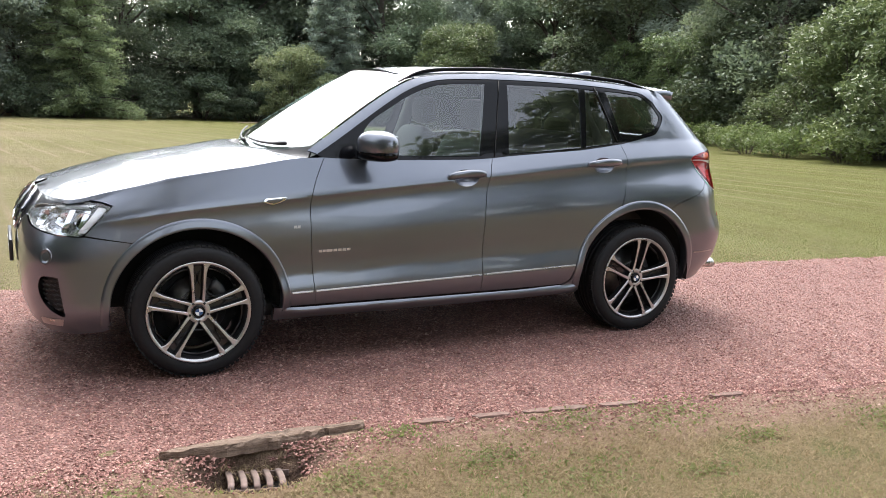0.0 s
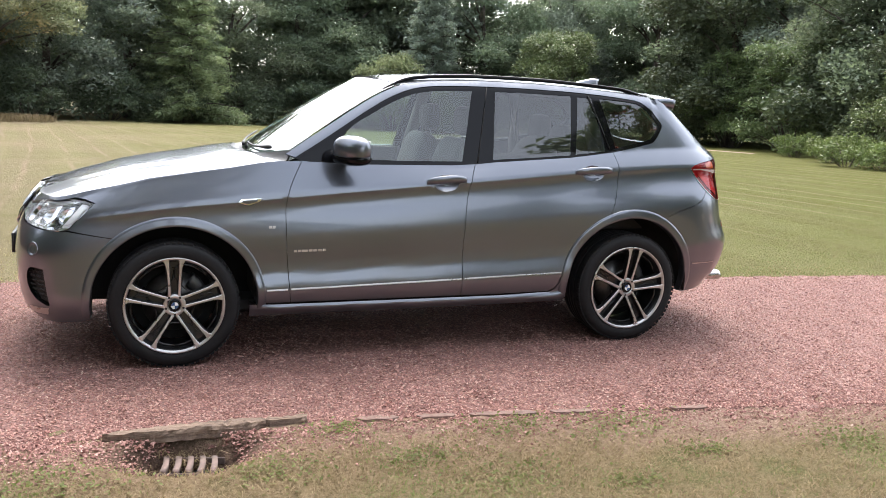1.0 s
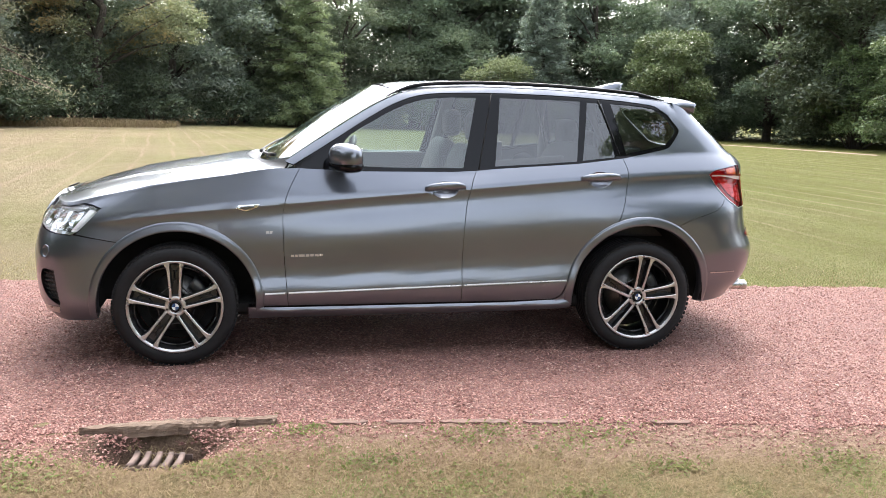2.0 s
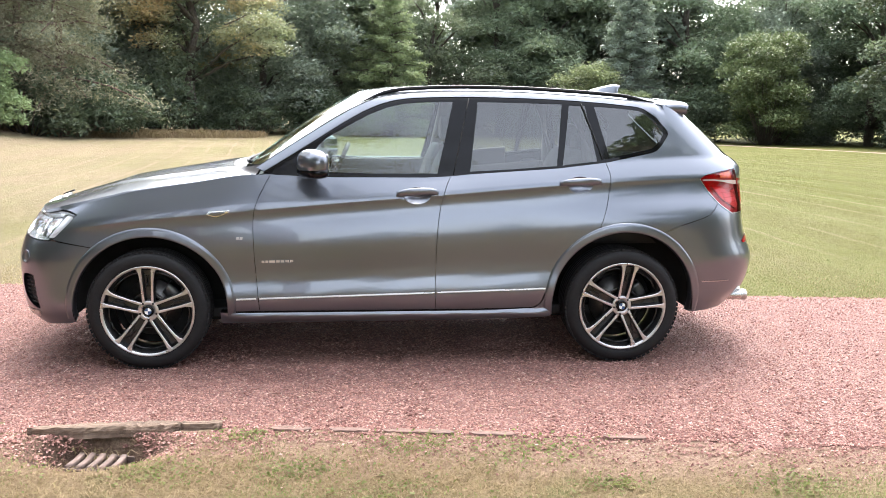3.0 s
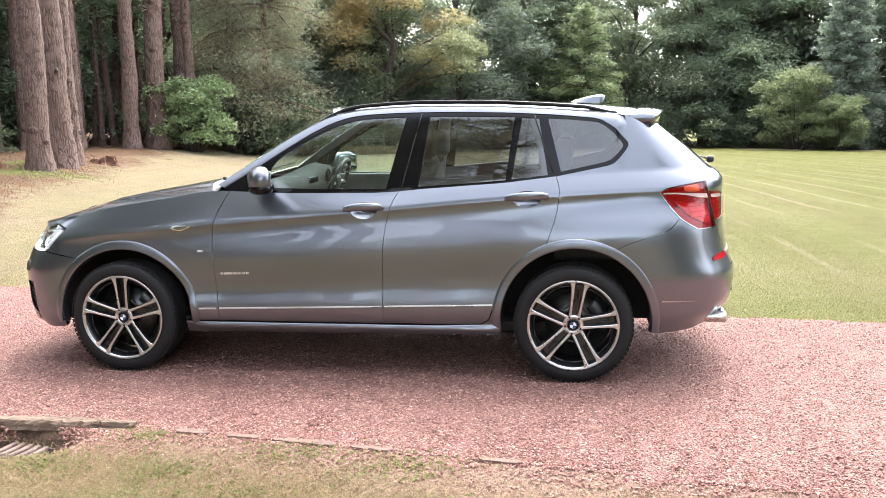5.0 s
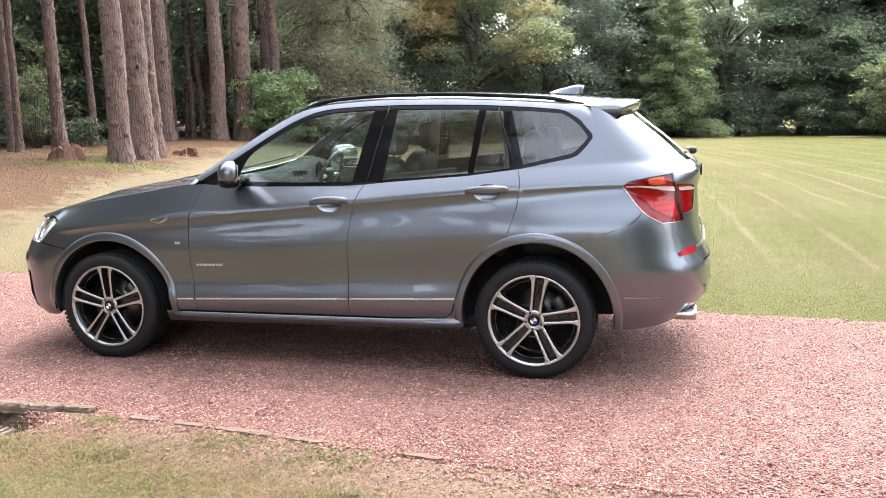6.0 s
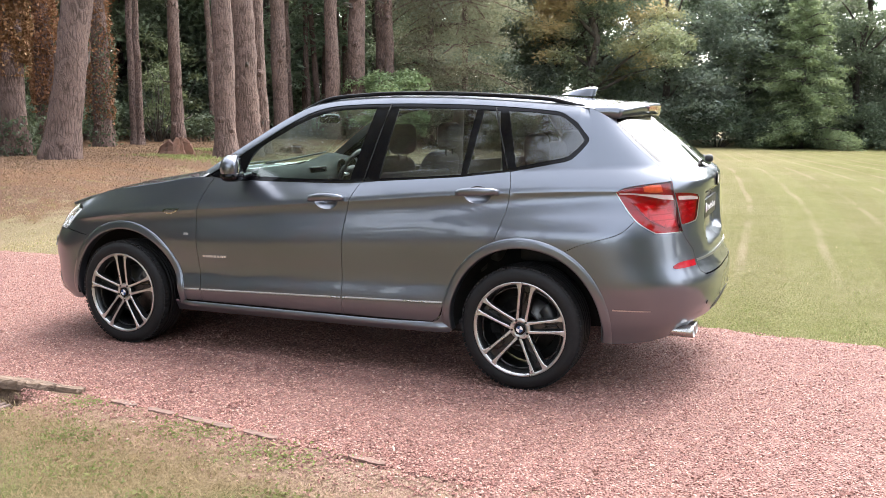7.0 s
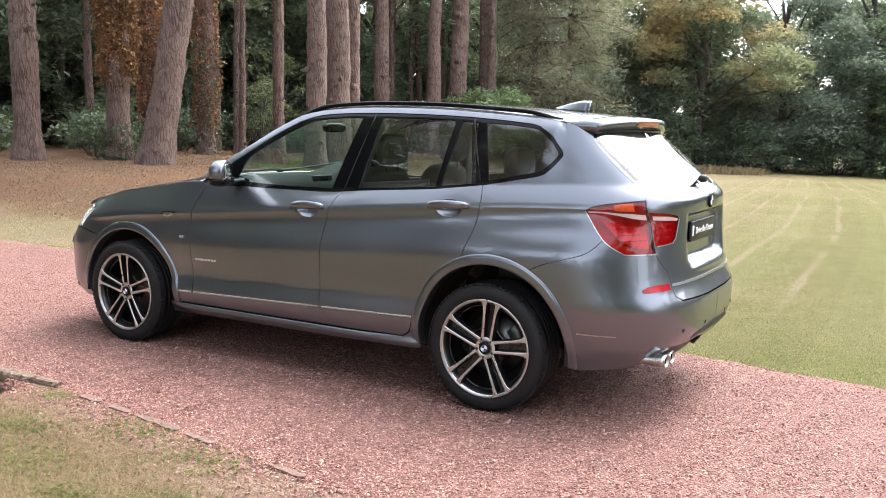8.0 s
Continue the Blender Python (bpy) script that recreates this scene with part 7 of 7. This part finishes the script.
def ivy(name, x, y, z0, z1, radius, seed, material, label, count=4600, leaf=0.05):
    """Ivy round a trunk: a ragged sleeve of leaves with hanging ends."""
    rng = np.random.default_rng(seed)
    a = rng.uniform(0, math.tau, count)
    t = rng.uniform(0, 1, count)
    lump = 1 + 0.35 * np.sin(a * 3 + seed) * np.sin(t * 9 + seed)
    r = radius * lump + np.abs(rng.normal(0, 0.07, count)) * (0.4 + t)
    z = z0 + (z1 - z0) * t - np.where(rng.random(count) < 0.1, rng.uniform(0, 0.8, count), 0)
    pos = np.stack([x + np.cos(a) * r, y + np.sin(a) * r, np.maximum(z, z0 * 0.9)], -1)
    v, f = leaf_quads(pos, leaf, rng, 0.2, 0.6, 0.6)
    ob = new(name, quick_mesh(name, v, f, material))
    return tagged(ob, label, "ivy", kind="stuff")


def build_left_growth():
    g = lambda x, y: float(ground_z(x, y))
    # ivy, dead above and green at the foot
    ivy("dead_ivy", -14.65, 10.05, g(-14.65, 10.05) + 2.1, g(-14.65, 10.05) + 4.3, 0.35, 1, LEAF_DEAD, "dead brown ivy hanging round a pine trunk", 9500, 0.045)
    ivy("green_ivy", -14.65, 10.05, g(-14.65, 10.05) + 0.0, g(-14.65, 10.05) + 0.9, 0.42, 2, LEAF_IVY, "green ivy at a pine's foot", 900)
    ivy("dead_ivy", -15.55, 11.9, g(-15.6, 11.9) + 1.2, g(-15.6, 11.9) + 6.0, 0.32, 3, LEAF_DEAD, "dead brown ivy hanging round a pine trunk", 7500, 0.045)
    ivy("green_ivy", -15.6, 11.9, g(-15.6, 11.9) + 0.0, g(-15.6, 11.9) + 1.2, 0.36, 4, LEAF_IVY, "green ivy at a pine's foot", 700)
    ivy("dead_ivy", -17.0, 15.3, g(-17, 15.3) + 0.8, g(-17, 15.3) + 6.0, 0.34, 5, LEAF_DEAD, "thin brown and green ivy on a pine trunk", 3600, 0.045)
    ivy("green_ivy", -17.0, 15.3, g(-17, 15.3) + 0.0, g(-17, 15.3) + 3.5, 0.36, 6, LEAF_IVY, "green ivy climbing a pine trunk", 1200)
    # the bush before the pines
    bush = shrub("bay_bush", 501, 3.1, 3.4, LEAF_BAY, "rounded bright green bush at the pines' edge", 0.085, 950, 22)
    place(bush, -13.8, 28.0, 0.4)
    low = shrub("fern_clump", 502, 1.0, 2.0, LEAF_IVY, "low dark ferns and brambles under the pines", 0.07, 700, 12)
    for i, (x, y, s) in enumerate(((-17.2, 11.4, 1.1), (-19.0, 13.2, 1.2), (-20.0, 17.0, 1.3), (-18.6, 9.2, 1.0), (-21, 21, 1.4), (-17.5, 20.5, 0.9), (-22.5, 12, 1.4), (-24, 18, 1.5))):
        (place if i == 0 else again)(low, x, y, i * 1.3, s)
    sapling = shrub("sapling", 503, 3.6, 2.6, LEAF_LIME, "light green sapling among the pines", 0.08, 420, 16)
    for i, (x, y, s) in enumerate(((-20.5, 22.5, 1.2), (-23.0, 17.5, 1.3), (-18.8, 19.8, 0.8), (-25.5, 21, 1.4))):
        (place if i == 0 else again)(sapling, x, y, i * 1.9, s)
    # stumps
    for k, (x, y, r, h) in enumerate(((-11.75, 12.1, 0.26, 0.30), (-11.5, 16.9, 0.22, 0.16))):
        rng = np.random.default_rng(600 + k)
        bm = bmesh.new()
        rows = []
        lobes = [rng.uniform(0.75, 1.3) for _ in range(24)]
        for f, e in ((1.6, -0.2), (1.28, 0.0), (1.1, 0.3), (1.02, 0.6), (0.97, 0.88), (0.86, 1.0), (0.62, 0.93), (0.32, 0.72), (0.0, 0.66)):
            row = []
            for i, a in enumerate(np.linspace(0, math.tau, 24, endpoint=False)):
                q = f * (1 + (lobes[i] - 1) * (1.2 if f > 0.9 else 0.6)) * rng.uniform(0.9, 1.1)
                top = h * e * (1 + 1.0 * (lobes[(i * 5 + 3) % 24] - 1) * (e > 0.8)) + h * 0.20 * math.cos(a) * (e > 0.5)
                row.append(bm.verts.new((x + r * q * math.cos(a) * 1.3, y + r * q * math.sin(a), g(x, y) + top)))
            rows.append(row)
        for a, b in zip(rows, rows[1:]):
            for i in range(24):
                bm.faces.new((a[i], a[(i + 1) % 24], b[(i + 1) % 24], b[i]))
        tagged(part("tree_stump", bm, STUMP, None, shade=False), "low weathered tree stump on pine litter", "stump")
    # thin green grass round the stump
    rng = np.random.default_rng(12)
    n = 2600
    which = rng.integers(0, 3, n)
    cx, cy = np.array((-11.0, -10.4, -12.6))[which], np.array((11.5, 12.6, 14.6))[which]
    x, y = cx + rng.normal(0, 0.55, n), cy + rng.normal(0, 0.40, n)
    blades("woodland_grass", x, y, ground_z(x, y), 0.06, 0.010, 1.4, GRASS_GREEN, "thin green grass among the pine litter", 73)
    # tall dry grass along the far lawn's edge
    rng = np.random.default_rng(9)
    n = 26000
    x = rng.triangular(-16.0, -10.5, -4.5, n)
    y = 34.9 + 0.36 * (x + 12) + rng.normal(0, 0.8, n) - 2.5 * smooth(-12, -15.5, x)
    blades("tall_dry_grass", x, y, ground_z(x, y), 0.40, 0.012, 0.9, GRASS_DRY, "tall dry brown grass along the wood's edge", 71)
    # litter twigs and needles strewn on the rise
    n = 30000
    x, y = rng.uniform(-17, -6.5, n), rng.uniform(3.1, 20, n)
    keep = -x - 0.30 * y + rng.normal(0, 0.4, n) > 6.1
    x, y = x[keep], y[keep]
    blades("pine_litter", x, y, ground_z(x, y) + 0.01, 0.022, 0.008, 2.4, LITTER, "brown needles and leaves strewn under the pines", 72)


def build_path():
    """A bare earth strip between the lawn and the bushes."""
    line = curve((8, 44.2), (14, 42.2), (18, 39.0), (20.5, 34.5), (22.3, 28.5), (22.8, 24.0))
    rng = np.random.default_rng(8)
    v = []
    xs = np.linspace(9.5, 22.7, 60)
    for i, x in enumerate(xs):
        y = float(line(x))
        n = np.array((0.75, 0.66))
        for w in (-0.5, -0.25, 0.1, 0.5):
            q = np.array((x, y)) + n * (w * 1.3 + rng.normal(0, 0.06))
            v.append((q[0], q[1], float(ground_z(q[0], q[1])) + (0.012 if abs(w) < 0.4 else -0.01)))
    ids = np.arange(len(v)).reshape(60, 4)
    f = np.stack([ids[:-1, :-1], ids[1:, :-1], ids[1:, 1:], ids[:-1, 1:]], -1).reshape(-1, 4)
    tagged(new("earth_path", quick_mesh("earth_path", v, f, EARTH)), "bare reddish earth strip at the lawn's edge", "path", kind="structure")


build_path()
build_edging()
build_drain()
build_weeds()
build_left_growth()


# ---------------------------------------------------------------- loose stones and grass
build_gravel()
build_grass()
